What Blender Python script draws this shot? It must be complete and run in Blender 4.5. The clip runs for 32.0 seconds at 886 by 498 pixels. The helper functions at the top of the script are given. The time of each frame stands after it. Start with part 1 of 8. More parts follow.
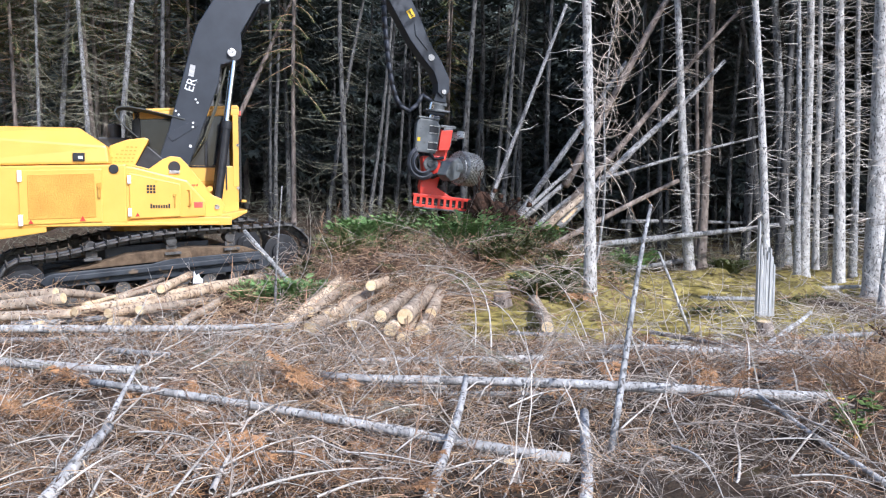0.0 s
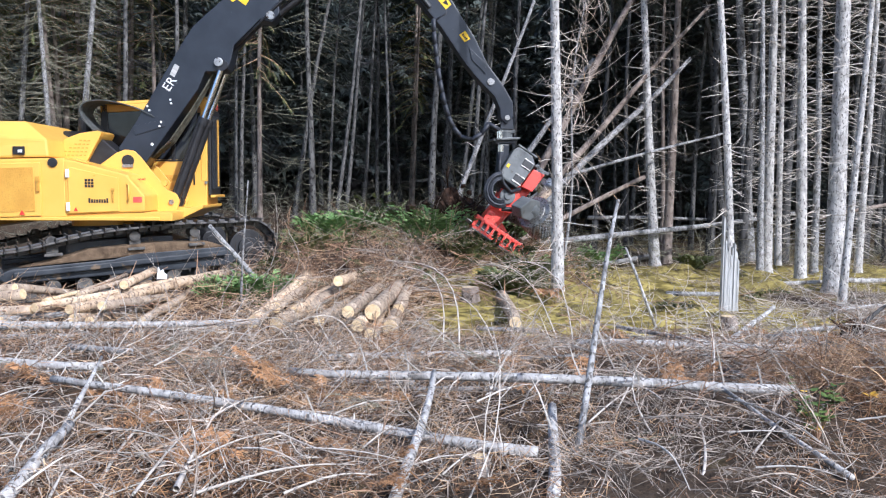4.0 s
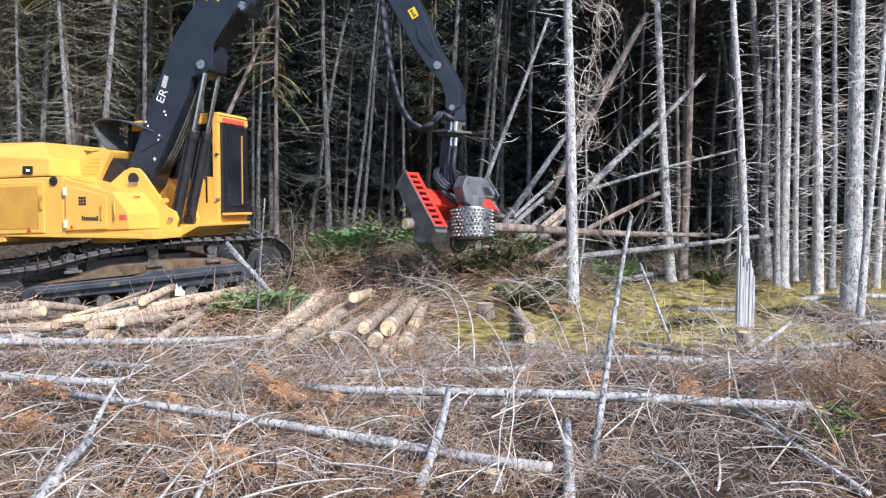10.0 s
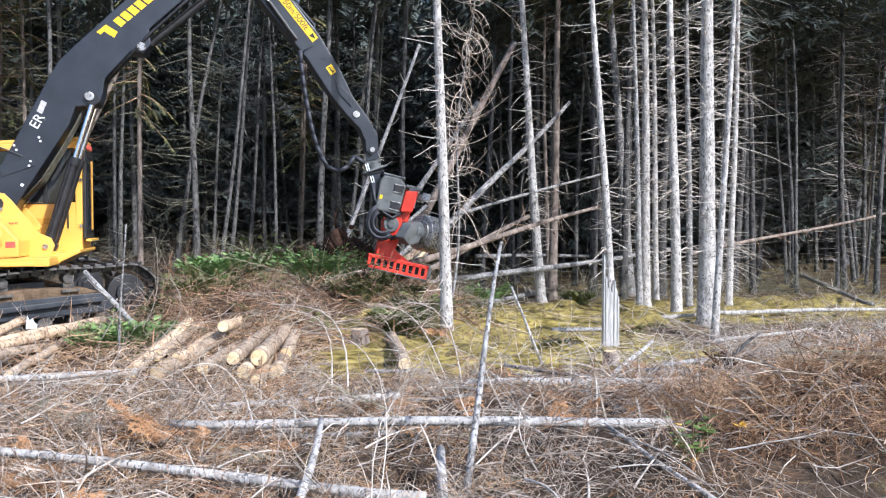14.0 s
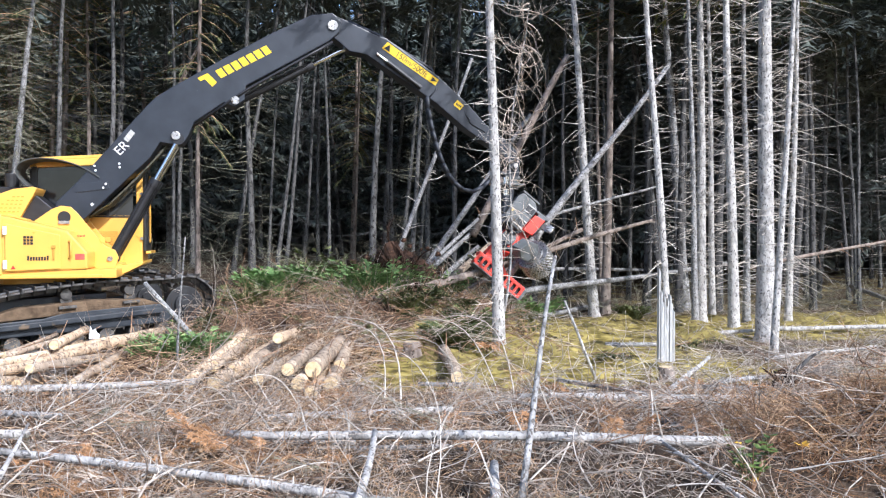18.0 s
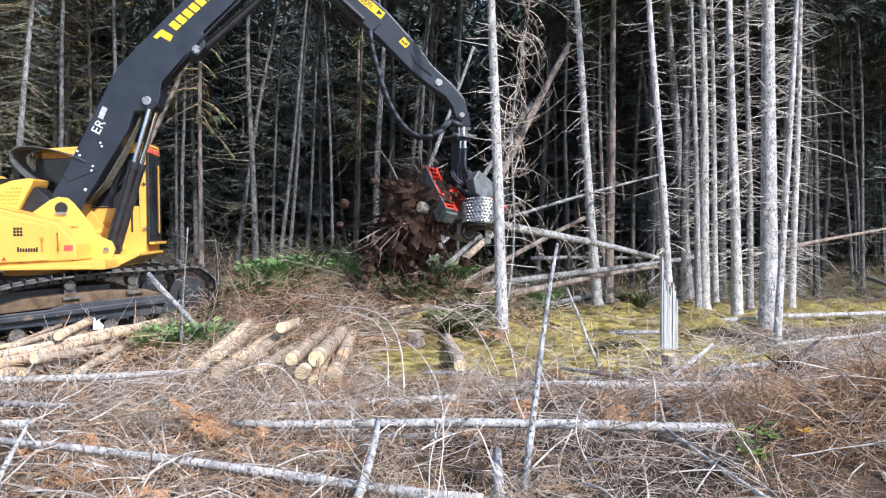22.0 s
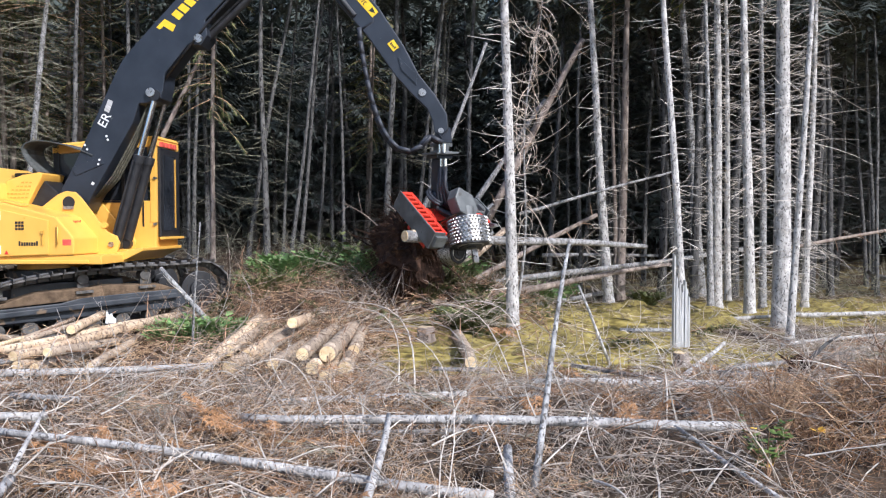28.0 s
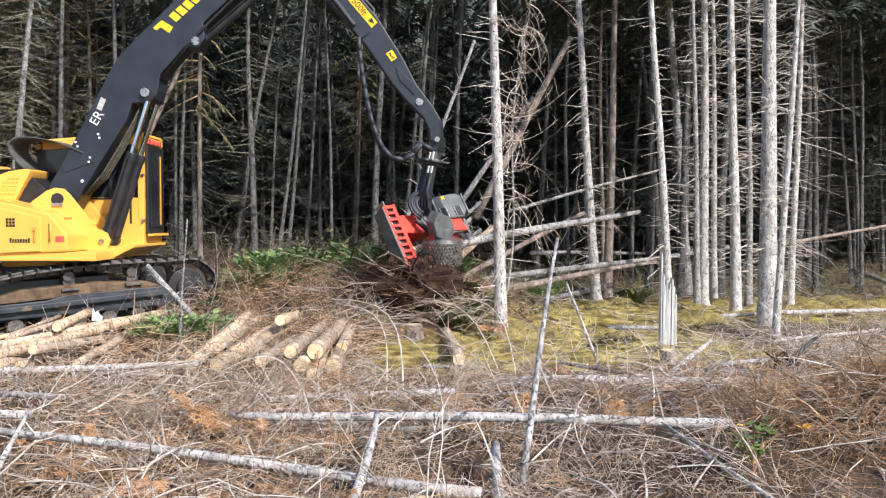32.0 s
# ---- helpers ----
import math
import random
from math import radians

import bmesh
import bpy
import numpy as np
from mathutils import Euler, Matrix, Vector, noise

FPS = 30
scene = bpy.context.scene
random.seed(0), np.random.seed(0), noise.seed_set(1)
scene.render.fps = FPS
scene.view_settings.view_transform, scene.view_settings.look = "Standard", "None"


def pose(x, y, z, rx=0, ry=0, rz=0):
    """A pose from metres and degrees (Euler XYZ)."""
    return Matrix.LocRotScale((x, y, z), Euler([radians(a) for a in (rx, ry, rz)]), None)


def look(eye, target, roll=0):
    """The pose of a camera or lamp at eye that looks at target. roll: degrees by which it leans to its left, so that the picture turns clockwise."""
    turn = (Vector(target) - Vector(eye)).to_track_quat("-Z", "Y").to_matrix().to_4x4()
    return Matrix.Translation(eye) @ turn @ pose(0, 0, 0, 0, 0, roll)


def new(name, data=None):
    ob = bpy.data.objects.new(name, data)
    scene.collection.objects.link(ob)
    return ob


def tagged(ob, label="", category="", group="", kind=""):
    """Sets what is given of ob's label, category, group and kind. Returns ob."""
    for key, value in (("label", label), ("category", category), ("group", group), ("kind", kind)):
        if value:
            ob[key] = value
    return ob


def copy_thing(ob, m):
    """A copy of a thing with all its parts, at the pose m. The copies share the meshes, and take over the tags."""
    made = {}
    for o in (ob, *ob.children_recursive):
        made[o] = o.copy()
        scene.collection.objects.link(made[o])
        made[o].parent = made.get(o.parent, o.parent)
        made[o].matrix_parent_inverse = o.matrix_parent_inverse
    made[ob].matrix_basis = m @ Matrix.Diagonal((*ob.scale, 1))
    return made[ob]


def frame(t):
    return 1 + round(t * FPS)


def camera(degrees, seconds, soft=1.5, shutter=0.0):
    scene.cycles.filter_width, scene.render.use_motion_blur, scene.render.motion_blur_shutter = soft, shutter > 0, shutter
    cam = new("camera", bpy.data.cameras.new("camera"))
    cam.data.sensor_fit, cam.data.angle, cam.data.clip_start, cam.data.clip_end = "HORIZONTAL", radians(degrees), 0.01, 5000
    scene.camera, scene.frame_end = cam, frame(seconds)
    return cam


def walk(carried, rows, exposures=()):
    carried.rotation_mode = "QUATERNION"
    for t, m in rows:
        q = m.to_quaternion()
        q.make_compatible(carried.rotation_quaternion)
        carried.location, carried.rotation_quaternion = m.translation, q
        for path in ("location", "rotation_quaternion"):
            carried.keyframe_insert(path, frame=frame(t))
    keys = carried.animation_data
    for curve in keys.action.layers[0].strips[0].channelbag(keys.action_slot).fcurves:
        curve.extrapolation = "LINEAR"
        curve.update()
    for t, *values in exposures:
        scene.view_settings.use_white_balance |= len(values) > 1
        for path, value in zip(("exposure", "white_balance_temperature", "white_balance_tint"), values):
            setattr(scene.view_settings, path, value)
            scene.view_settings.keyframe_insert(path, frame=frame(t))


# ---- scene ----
cam = camera(56.41, 32.0, soft=1.2)
# seconds, x, y, z, pitch, roll, yaw
PATH = [
    (0, -0.000, -0.000, 2.000, -4.20, -0.12, -0.00),
    (0.5, -0.001, -0.004, 1.994, -4.28, -0.07, 0.03),
    (1, -0.008, 0.005, 1.991, -4.39, -0.06, 0.07),
    (1.5, -0.003, 0.011, 1.991, -4.46, -0.08, 0.22),
    (2, -0.006, 0.015, 1.990, -4.52, -0.07, 0.26),
    (2.5, -0.009, 0.011, 1.985, -4.70, 0.04, 0.40),
    (3, -0.009, 0.022, 1.988, -4.65, -0.06, -0.50),
    (3.5, -0.004, 0.028, 1.985, -4.44, -0.28, -2.07),
    (5.5, -0.004, 0.017, 1.982, -4.52, -0.38, -2.35),
    (6, 0.001, 0.005, 1.985, -4.53, -0.36, -2.08),
    (6.5, 0.004, 0.000, 1.985, -4.39, -0.24, -1.84),
    (7, -0.000, -0.007, 1.984, -4.20, -0.19, -1.68),
    (7.5, 0.004, -0.008, 1.988, -3.98, -0.17, -1.60),
    (8, -0.001, -0.013, 1.990, -3.80, -0.14, -1.70),
    (8.5, 0.004, -0.017, 1.986, -3.65, -0.20, -1.69),
    (9, -0.000, -0.021, 1.990, -3.66, -0.26, -1.65),
    (9.5, 0.004, -0.026, 1.990, -3.53, -0.18, -1.42),
    (10, 0.003, -0.038, 1.993, -3.34, -0.12, -1.17),
    (10.5, -0.001, -0.031, 1.991, -3.28, -0.12, -1.22),
    (11, -0.007, -0.022, 1.988, -3.41, -0.19, -1.27),
    (11.5, -0.012, -0.005, 1.985, -3.61, -0.28, -1.36),
    (12, -0.009, -0.020, 1.994, -3.63, -0.41, -1.91),
    (12.5, 0.014, -0.021, 1.990, -3.53, -0.39, -2.77),
    (13, 0.036, -0.027, 1.999, -3.36, -0.42, -3.58),
    (13.5, 0.034, -0.013, 2.007, -2.22, -0.28, -8.10),
    (14, 0.039, 0.005, 2.034, -1.80, 0.16, -9.81),
    (14.5, 0.027, 0.019, 2.038, -1.27, -0.15, -7.55),
    (15, 0.020, 0.019, 2.036, -1.09, -0.13, -6.33),
    (15.5, 0.021, 0.014, 2.037, -1.06, 0.03, -5.64),
    (17.5, 0.016, -0.001, 2.035, -0.64, 0.15, -5.76),
    (18, 0.014, 0.003, 2.039, -0.89, 0.08, -6.27),
    (18.5, 0.019, -0.001, 2.036, -0.93, 0.06, -6.56),
    (19, 0.024, 0.003, 2.034, -1.03, 0.13, -6.66),
    (19.5, 0.028, 0.002, 2.036, -1.26, 0.27, -6.69),
    (20, 0.029, 0.013, 2.033, -1.54, 0.25, -6.70),
    (20.5, 0.023, 0.017, 2.033, -1.79, 0.14, -6.56),
    (21, 0.024, 0.012, 2.035, -1.83, 0.08, -6.36),
    (21.5, 0.030, 0.008, 2.030, -1.73, 0.22, -6.21),
    (22, 0.026, 0.004, 2.030, -1.62, 0.41, -6.05),
    (22.5, 0.017, 0.013, 2.028, -1.56, 0.40, -5.94),
    (23, 0.010, 0.024, 2.023, -1.70, 0.23, -5.73),
    (23.5, 0.009, 0.027, 2.025, -1.83, 0.09, -5.67),
    (24, 0.006, 0.019, 2.027, -1.87, -0.02, -5.73),
    (24.5, 0.010, 0.006, 2.029, -1.73, -0.00, -5.86),
    (26.5, 0.010, 0.015, 2.025, -1.61, -0.01, -5.96),
    (27, 0.009, 0.014, 2.027, -1.69, -0.03, -5.59),
    (27.5, 0.013, 0.011, 2.026, -1.80, 0.07, -5.38),
    (28, 0.020, 0.018, 2.025, -1.85, 0.08, -5.28),
    (28.5, 0.013, 0.015, 2.021, -1.93, 0.06, -5.38),
    (29, 0.018, 0.020, 2.025, -2.09, 0.06, -5.39),
    (29.5, 0.020, 0.012, 2.021, -2.03, 0.08, -5.62),
    (30, 0.020, 0.001, 2.028, -1.94, 0.04, -5.91),
    (30.5, 0.023, -0.000, 2.034, -1.84, 0.06, -6.06),
    (31, 0.027, -0.000, 2.031, -1.79, 0.11, -6.15),
    (31.5, 0.020, 0.002, 2.030, -1.87, 0.14, -6.11),
    (32, 0.015, 0.010, 2.026, -2.03, -0.02, -6.12),
]
EXPOSURES = [(0.0, 0.46, 5500, 12), (3.0, 0.46, 5500, 12), (9.0, 0.50, 5600, 12), (12.0, 0.47, 5600, 12), (14.0, 0.67, 5700, 11), (19.0, 0.68, 5650, 11), (22.0, 0.66, 5650, 11), (23.0, 0.56, 5700, 12), (28.0, 0.46, 5750, 12), (31.0, 0.52, 5750, 12), (32.0, 0.62, 6200, 12)]
walk(cam, [(r[0], pose(r[1], r[2], r[3], 90 + r[4], r[5], r[6])) for r in PATH], EXPOSURES)

# ---- light ----
SUN_ELEV, SUN_AZ = 38.0, 142.0   # azimuth clockwise from +y
world = bpy.data.worlds.new("sky")
scene.world = world
world.use_nodes = True
wn = world.node_tree.nodes
sky = wn.new("ShaderNodeTexSky")
sky.sky_type, sky.sun_disc = "NISHITA", False
sky.sun_elevation, sky.sun_rotation = radians(SUN_ELEV), radians(SUN_AZ)
sky.air_density, sky.dust_density, sky.ozone_density = 1.0, 1.6, 1.0
world.node_tree.links.new(sky.outputs[0], wn["Background"].inputs[0])
wn["Background"].inputs[1].default_value = 0.15
sun = new("sun", bpy.data.lights.new("sun", "SUN"))
sun.data.energy, sun.data.angle, sun.data.color = 3.9, radians(0.8), (1.0, 0.945, 0.885)
e, a = radians(SUN_ELEV), radians(SUN_AZ)
sun.matrix_world = look((0, 0, 60), (-math.sin(a) * math.cos(e), -math.cos(a) * math.cos(e), 60 - math.sin(e)))

# ---- materials ----


def material(name, c1, c2, scale=8.0, rough=0.8, metal=0.0, stretch=(1, 1, 1), spots=None, spot_scale=40.0, spot_at=0.62,
             bump=0.3, bump_scale=None, per_piece=0.12, gloss=0.3, coords="Object"):
    m = bpy.data.materials.new(name)
    m.use_nodes = True
    nt = m.node_tree
    n, l = nt.nodes, nt.links
    p = n["Principled BSDF"]
    tc, mp = n.new("ShaderNodeTexCoord"), n.new("ShaderNodeMapping")
    mp.inputs["Scale"].default_value = stretch
    l.new(tc.outputs[coords], mp.inputs[0])
    t = n.new("ShaderNodeTexNoise")
    t.inputs["Scale"].default_value, t.inputs["Detail"].default_value = scale, 6
    l.new(mp.outputs[0], t.inputs["Vector"])
    ramp = n.new("ShaderNodeValToRGB")
    ramp.color_ramp.elements[0].position, ramp.color_ramp.elements[1].position = 0.32, 0.68
    ramp.color_ramp.elements[0].color, ramp.color_ramp.elements[1].color = (*c1, 1), (*c2, 1)
    l.new(t.outputs[0], ramp.inputs[0])
    out = ramp.outputs[0]
    if spots:
        t2 = n.new("ShaderNodeTexNoise")
        t2.inputs["Scale"].default_value, t2.inputs["Detail"].default_value = spot_scale, 3
        l.new(mp.outputs[0], t2.inputs["Vector"])
        r2 = n.new("ShaderNodeValToRGB")
        r2.color_ramp.elements[0].position, r2.color_ramp.elements[1].position = spot_at, min(spot_at + 0.06, 1)
        l.new(t2.outputs[0], r2.inputs[0])
        mx = n.new("ShaderNodeMixRGB")
        mx.inputs[2].default_value = (*spots, 1)
        l.new(r2.outputs[0], mx.inputs[0])
        l.new(out, mx.inputs[1])
        out = mx.outputs[0]
    if per_piece:
        oi, gi = n.new("ShaderNodeObjectInfo"), n.new("ShaderNodeNewGeometry")
        ad = n.new("ShaderNodeMath")
        ad.operation = "ADD"
        l.new(oi.outputs["Random"], ad.inputs[0])
        l.new(gi.outputs["Random Per Island"], ad.inputs[1])
        mr = n.new("ShaderNodeMapRange")
        mr.inputs[1].default_value, mr.inputs[2].default_value = 0, 2
        mr.inputs[3].default_value, mr.inputs[4].default_value = 1 - per_piece * 2, 1 + per_piece * 2
        l.new(ad.outputs[0], mr.inputs[0])
        hs = n.new("ShaderNodeHueSaturation")
        l.new(mr.outputs[0], hs.inputs["Value"])
        l.new(out, hs.inputs["Color"])
        out = hs.outputs[0]
    l.new(out, p.inputs["Base Color"])
    p.inputs["Roughness"].default_value, p.inputs["Metallic"].default_value = rough, metal
    p.inputs["Specular IOR Level"].default_value = gloss
    if bump:
        tb = n.new("ShaderNodeTexNoise")
        tb.inputs["Scale"].default_value, tb.inputs["Detail"].default_value = bump_scale or scale * 4, 4
        l.new(mp.outputs[0], tb.inputs["Vector"])
        b = n.new("ShaderNodeBump")
        b.inputs["Strength"].default_value, b.inputs["Distance"].default_value = bump, 0.02
        l.new(tb.outputs[0], b.inputs["Height"])
        l.new(b.outputs[0], p.inputs["Normal"])
    return m


BARK_GREY = material("bark_grey", (0.15, 0.145, 0.14), (0.41, 0.40, 0.387), 12, 0.9, stretch=(1, 1, 0.7), spots=(0.11, 0.10, 0.09), spot_scale=32, spot_at=0.55, bump=1.0)
BARK_PALE = material("bark_pale", (0.29, 0.272, 0.252), (0.63, 0.602, 0.565), 10, 0.9, stretch=(1, 1, 0.55), spots=(0.15, 0.14, 0.13), spot_scale=30, spot_at=0.57, bump=1.0)
# dark bark; on the stand's trunks it stands in for shade
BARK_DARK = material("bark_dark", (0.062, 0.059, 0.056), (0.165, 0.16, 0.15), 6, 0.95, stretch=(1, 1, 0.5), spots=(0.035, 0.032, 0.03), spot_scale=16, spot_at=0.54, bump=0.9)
BARK_RED = material("bark_red", (0.12, 0.092, 0.075), (0.33, 0.27, 0.225), 8, 0.95, stretch=(1, 1, 0.4), spots=(0.06, 0.045, 0.035), spot_scale=20, bump=0.7)
BARK_TAN = material("bark_tan", (0.25, 0.185, 0.13), (0.56, 0.45, 0.335), 6, 0.95, stretch=(1, 1, 0.6), spots=(0.13, 0.09, 0.065), spot_scale=24, spot_at=0.57, bump=0.7)
# bark and twig copies with the stand's shade put into their colour
BARK_SHADED = material("bark_shaded", (0.055, 0.052, 0.050), (0.125, 0.12, 0.114), 6, 0.95, stretch=(1, 1, 0.5), spots=(0.03, 0.027, 0.025), spot_scale=16, spot_at=0.55, bump=0.9)
TWIG_SHADED = material("twig_shaded", (0.065, 0.061, 0.059), (0.15, 0.143, 0.136), 9, 0.95, bump=0, per_piece=0.3)
TWIG_DUSK = material("twig_dusk", (0.15, 0.14, 0.098), (0.32, 0.30, 0.215), 9, 0.95, bump=0, per_piece=0.3)
TWIG_TAN = material("twig_tan", (0.32, 0.20, 0.108), (0.62, 0.43, 0.265), 6, 0.95, bump=0, per_piece=0.4)
BARK_PEEL = material("bark_peeled", (0.40, 0.275, 0.17), (0.72, 0.56, 0.39), 5, 0.85, stretch=(1, 1, 0.6), spots=(0.20, 0.14, 0.10), spot_scale=22, spot_at=0.55, bump=0.5)
CUT_WOOD = material("cut_wood", (0.60, 0.42, 0.22), (0.80, 0.64, 0.40), 14, 0.75, spots=(0.45, 0.28, 0.13), spot_scale=30, bump=0.25)
RAW_WOOD = material("raw_wood", (0.52, 0.34, 0.17), (0.75, 0.60, 0.42), 5, 0.8, stretch=(3, 3, 0.4), bump=0.4)
SILVER_WOOD = material("silver_wood", (0.36, 0.35, 0.33), (0.58, 0.575, 0.555), 10, 0.85, stretch=(3, 3, 0.3), bump=0.6, per_piece=0.06)
TWIG_GREY = material("twig_grey", (0.26, 0.207, 0.163), (0.54, 0.462, 0.385), 9, 0.9, bump=0, per_piece=0.42)
TWIG_PALE = material("twig_pale", (0.38, 0.335, 0.285), (0.66, 0.60, 0.525), 6, 0.85, spots=(0.12, 0.1, 0.09), spot_scale=30, bump=0.3, per_piece=0.2)
TWIG_BROWN = material("twig_brown", (0.18, 0.100, 0.060), (0.43, 0.275, 0.172), 5, 0.95, bump=0, per_piece=0.45)
NEEDLE_RUST = material("needles_rust", (0.23, 0.115, 0.05), (0.46, 0.25, 0.115), 4, 0.9, bump=0, per_piece=0.3)
NEEDLE_GREEN = material("needles_green", (0.055, 0.073, 0.025), (0.16, 0.172, 0.065), 2.5, 0.8, bump=0, per_piece=0.35)
# lightened and bluish, so the far trees carry haze in their colour
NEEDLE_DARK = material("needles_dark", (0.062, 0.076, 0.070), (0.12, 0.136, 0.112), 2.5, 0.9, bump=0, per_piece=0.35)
FERN_GREEN = material("fern_green", (0.085, 0.165, 0.05), (0.21, 0.32, 0.11), 5, 0.7, bump=0, per_piece=0.3)
LEAF_GREEN = material("leaf_green", (0.05, 0.085, 0.02), (0.14, 0.19, 0.05), 9, 0.5, bump=0.1, per_piece=0.3)
LEAF_YELLOW = material("leaf_yellow", (0.55, 0.30, 0.03), (0.75, 0.48, 0.08), 9, 0.6, bump=0.1)
MOSS = material("moss", (0.14, 0.11, 0.032), (0.35, 0.28, 0.088), 7, 0.95, spots=(0.12, 0.085, 0.035), spot_scale=14, spot_at=0.54, bump=0.8, bump_scale=60)
SOIL = material("soil", (0.045, 0.027, 0.018), (0.13, 0.08, 0.05), 6, 0.98, bump=0.9, spots=(0.20, 0.13, 0.08), spot_scale=26)
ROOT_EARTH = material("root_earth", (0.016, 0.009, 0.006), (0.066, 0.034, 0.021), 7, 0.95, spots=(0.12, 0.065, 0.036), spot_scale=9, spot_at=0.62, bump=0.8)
MUD = material("mud", (0.085, 0.056, 0.034), (0.20, 0.138, 0.085), 7, 0.95, bump=0.8)
YELLOW = material("paint_yellow", (0.78, 0.42, 0.072), (0.84, 0.47, 0.088), 2.2, 0.32, gloss=0.5, spots=(0.55, 0.33, 0.03), spot_scale=5, spot_at=0.72, bump=0.03, per_piece=0.02)
YELLOW_SCREEN = material("paint_screen", (0.56, 0.29, 0.045), (0.66, 0.36, 0.06), 3, 0.6, spots=(0.46, 0.24, 0.04), spot_scale=70, spot_at=0.58, bump=0.5, bump_scale=90, per_piece=0.02)
BOOM_PAINT = material("paint_charcoal", (0.015, 0.019, 0.027), (0.027, 0.032, 0.043), 2.5, 0.38, gloss=0.5, spots=(0.09, 0.09, 0.09), spot_scale=8, spot_at=0.72, bump=0.04, per_piece=0.03)
BLACK = material("black_steel", (0.010, 0.010, 0.012), (0.025, 0.025, 0.027), 6, 0.45, gloss=0.5, bump=0.1, per_piece=0.05)
RUBBER = material("rubber_hose", (0.018, 0.019, 0.023), (0.045, 0.048, 0.058), 10, 0.5, gloss=0.4, bump=0.1)
SHEET = material("guard_rubber", (0.06, 0.065, 0.062), (0.13, 0.135, 0.13), 6, 0.55, gloss=0.4, bump=0.15)
HOSE_TAN = material("hose_sleeve", (0.05, 0.048, 0.036), (0.12, 0.115, 0.085), 14, 0.8, bump=0.3)
CHROME = material("chrome", (0.75, 0.75, 0.76), (0.85, 0.85, 0.86), 10, 0.16, metal=1.0, bump=0, per_piece=0)
RED = material("paint_red", (0.62, 0.035, 0.018), (0.75, 0.06, 0.03), 4, 0.4, gloss=0.5, spots=(0.32, 0.08, 0.06), spot_scale=14, spot_at=0.66, bump=0.08, per_piece=0.04)
GREY_PAINT = material("paint_grey", (0.07, 0.076, 0.076), (0.15, 0.158, 0.158), 4, 0.5, gloss=0.5, spots=(0.08, 0.075, 0.07), spot_scale=12, spot_at=0.62, bump=0.1, per_piece=0.06)
WORN_STEEL = material("worn_steel", (0.30, 0.29, 0.27), (0.55, 0.54, 0.52), 12, 0.35, metal=0.85, spots=(0.10, 0.085, 0.07), spot_scale=24, spot_at=0.56, bump=0.3)
TRACK_STEEL = material("track_steel", (0.05, 0.047, 0.044), (0.15, 0.142, 0.13), 7, 0.6, metal=0.3, spots=(0.20, 0.15, 0.10), spot_scale=10, spot_at=0.6, bump=0.4)
FRAME_BLUE = material("track_frame_paint", (0.018, 0.022, 0.028), (0.05, 0.055, 0.062), 3, 0.5, spots=(0.16, 0.115, 0.075), spot_scale=4, spot_at=0.6, bump=0.2)
WHITE = material("white_paint", (0.72, 0.72, 0.71), (0.82, 0.82, 0.81), 20, 0.5, bump=0.05, per_piece=0)
TEXT_YELLOW = material("decal_yellow", (0.80, 0.50, 0.02), (0.86, 0.58, 0.03), 10, 0.5, bump=0, per_piece=0)
TEXT_DARK = material("decal_dark", (0.02, 0.02, 0.02), (0.04, 0.04, 0.04), 10, 0.5, bump=0, per_piece=0)
TEXT_RED = material("decal_red", (0.60, 0.04, 0.03), (0.7, 0.06, 0.04), 10, 0.5, bump=0, per_piece=0)
LAMP_RED = material("lamp_red", (0.65, 0.08, 0.06), (0.75, 0.14, 0.10), 10, 0.25, gloss=0.6, bump=0, per_piece=0)
GLASS = material("cab_glass", (0.012, 0.014, 0.018), (0.03, 0.034, 0.042), 2, 0.1, gloss=0.45, bump=0, per_piece=0)
GLASS.node_tree.nodes["Principled BSDF"].inputs["Coat Weight"].default_value = 0.12


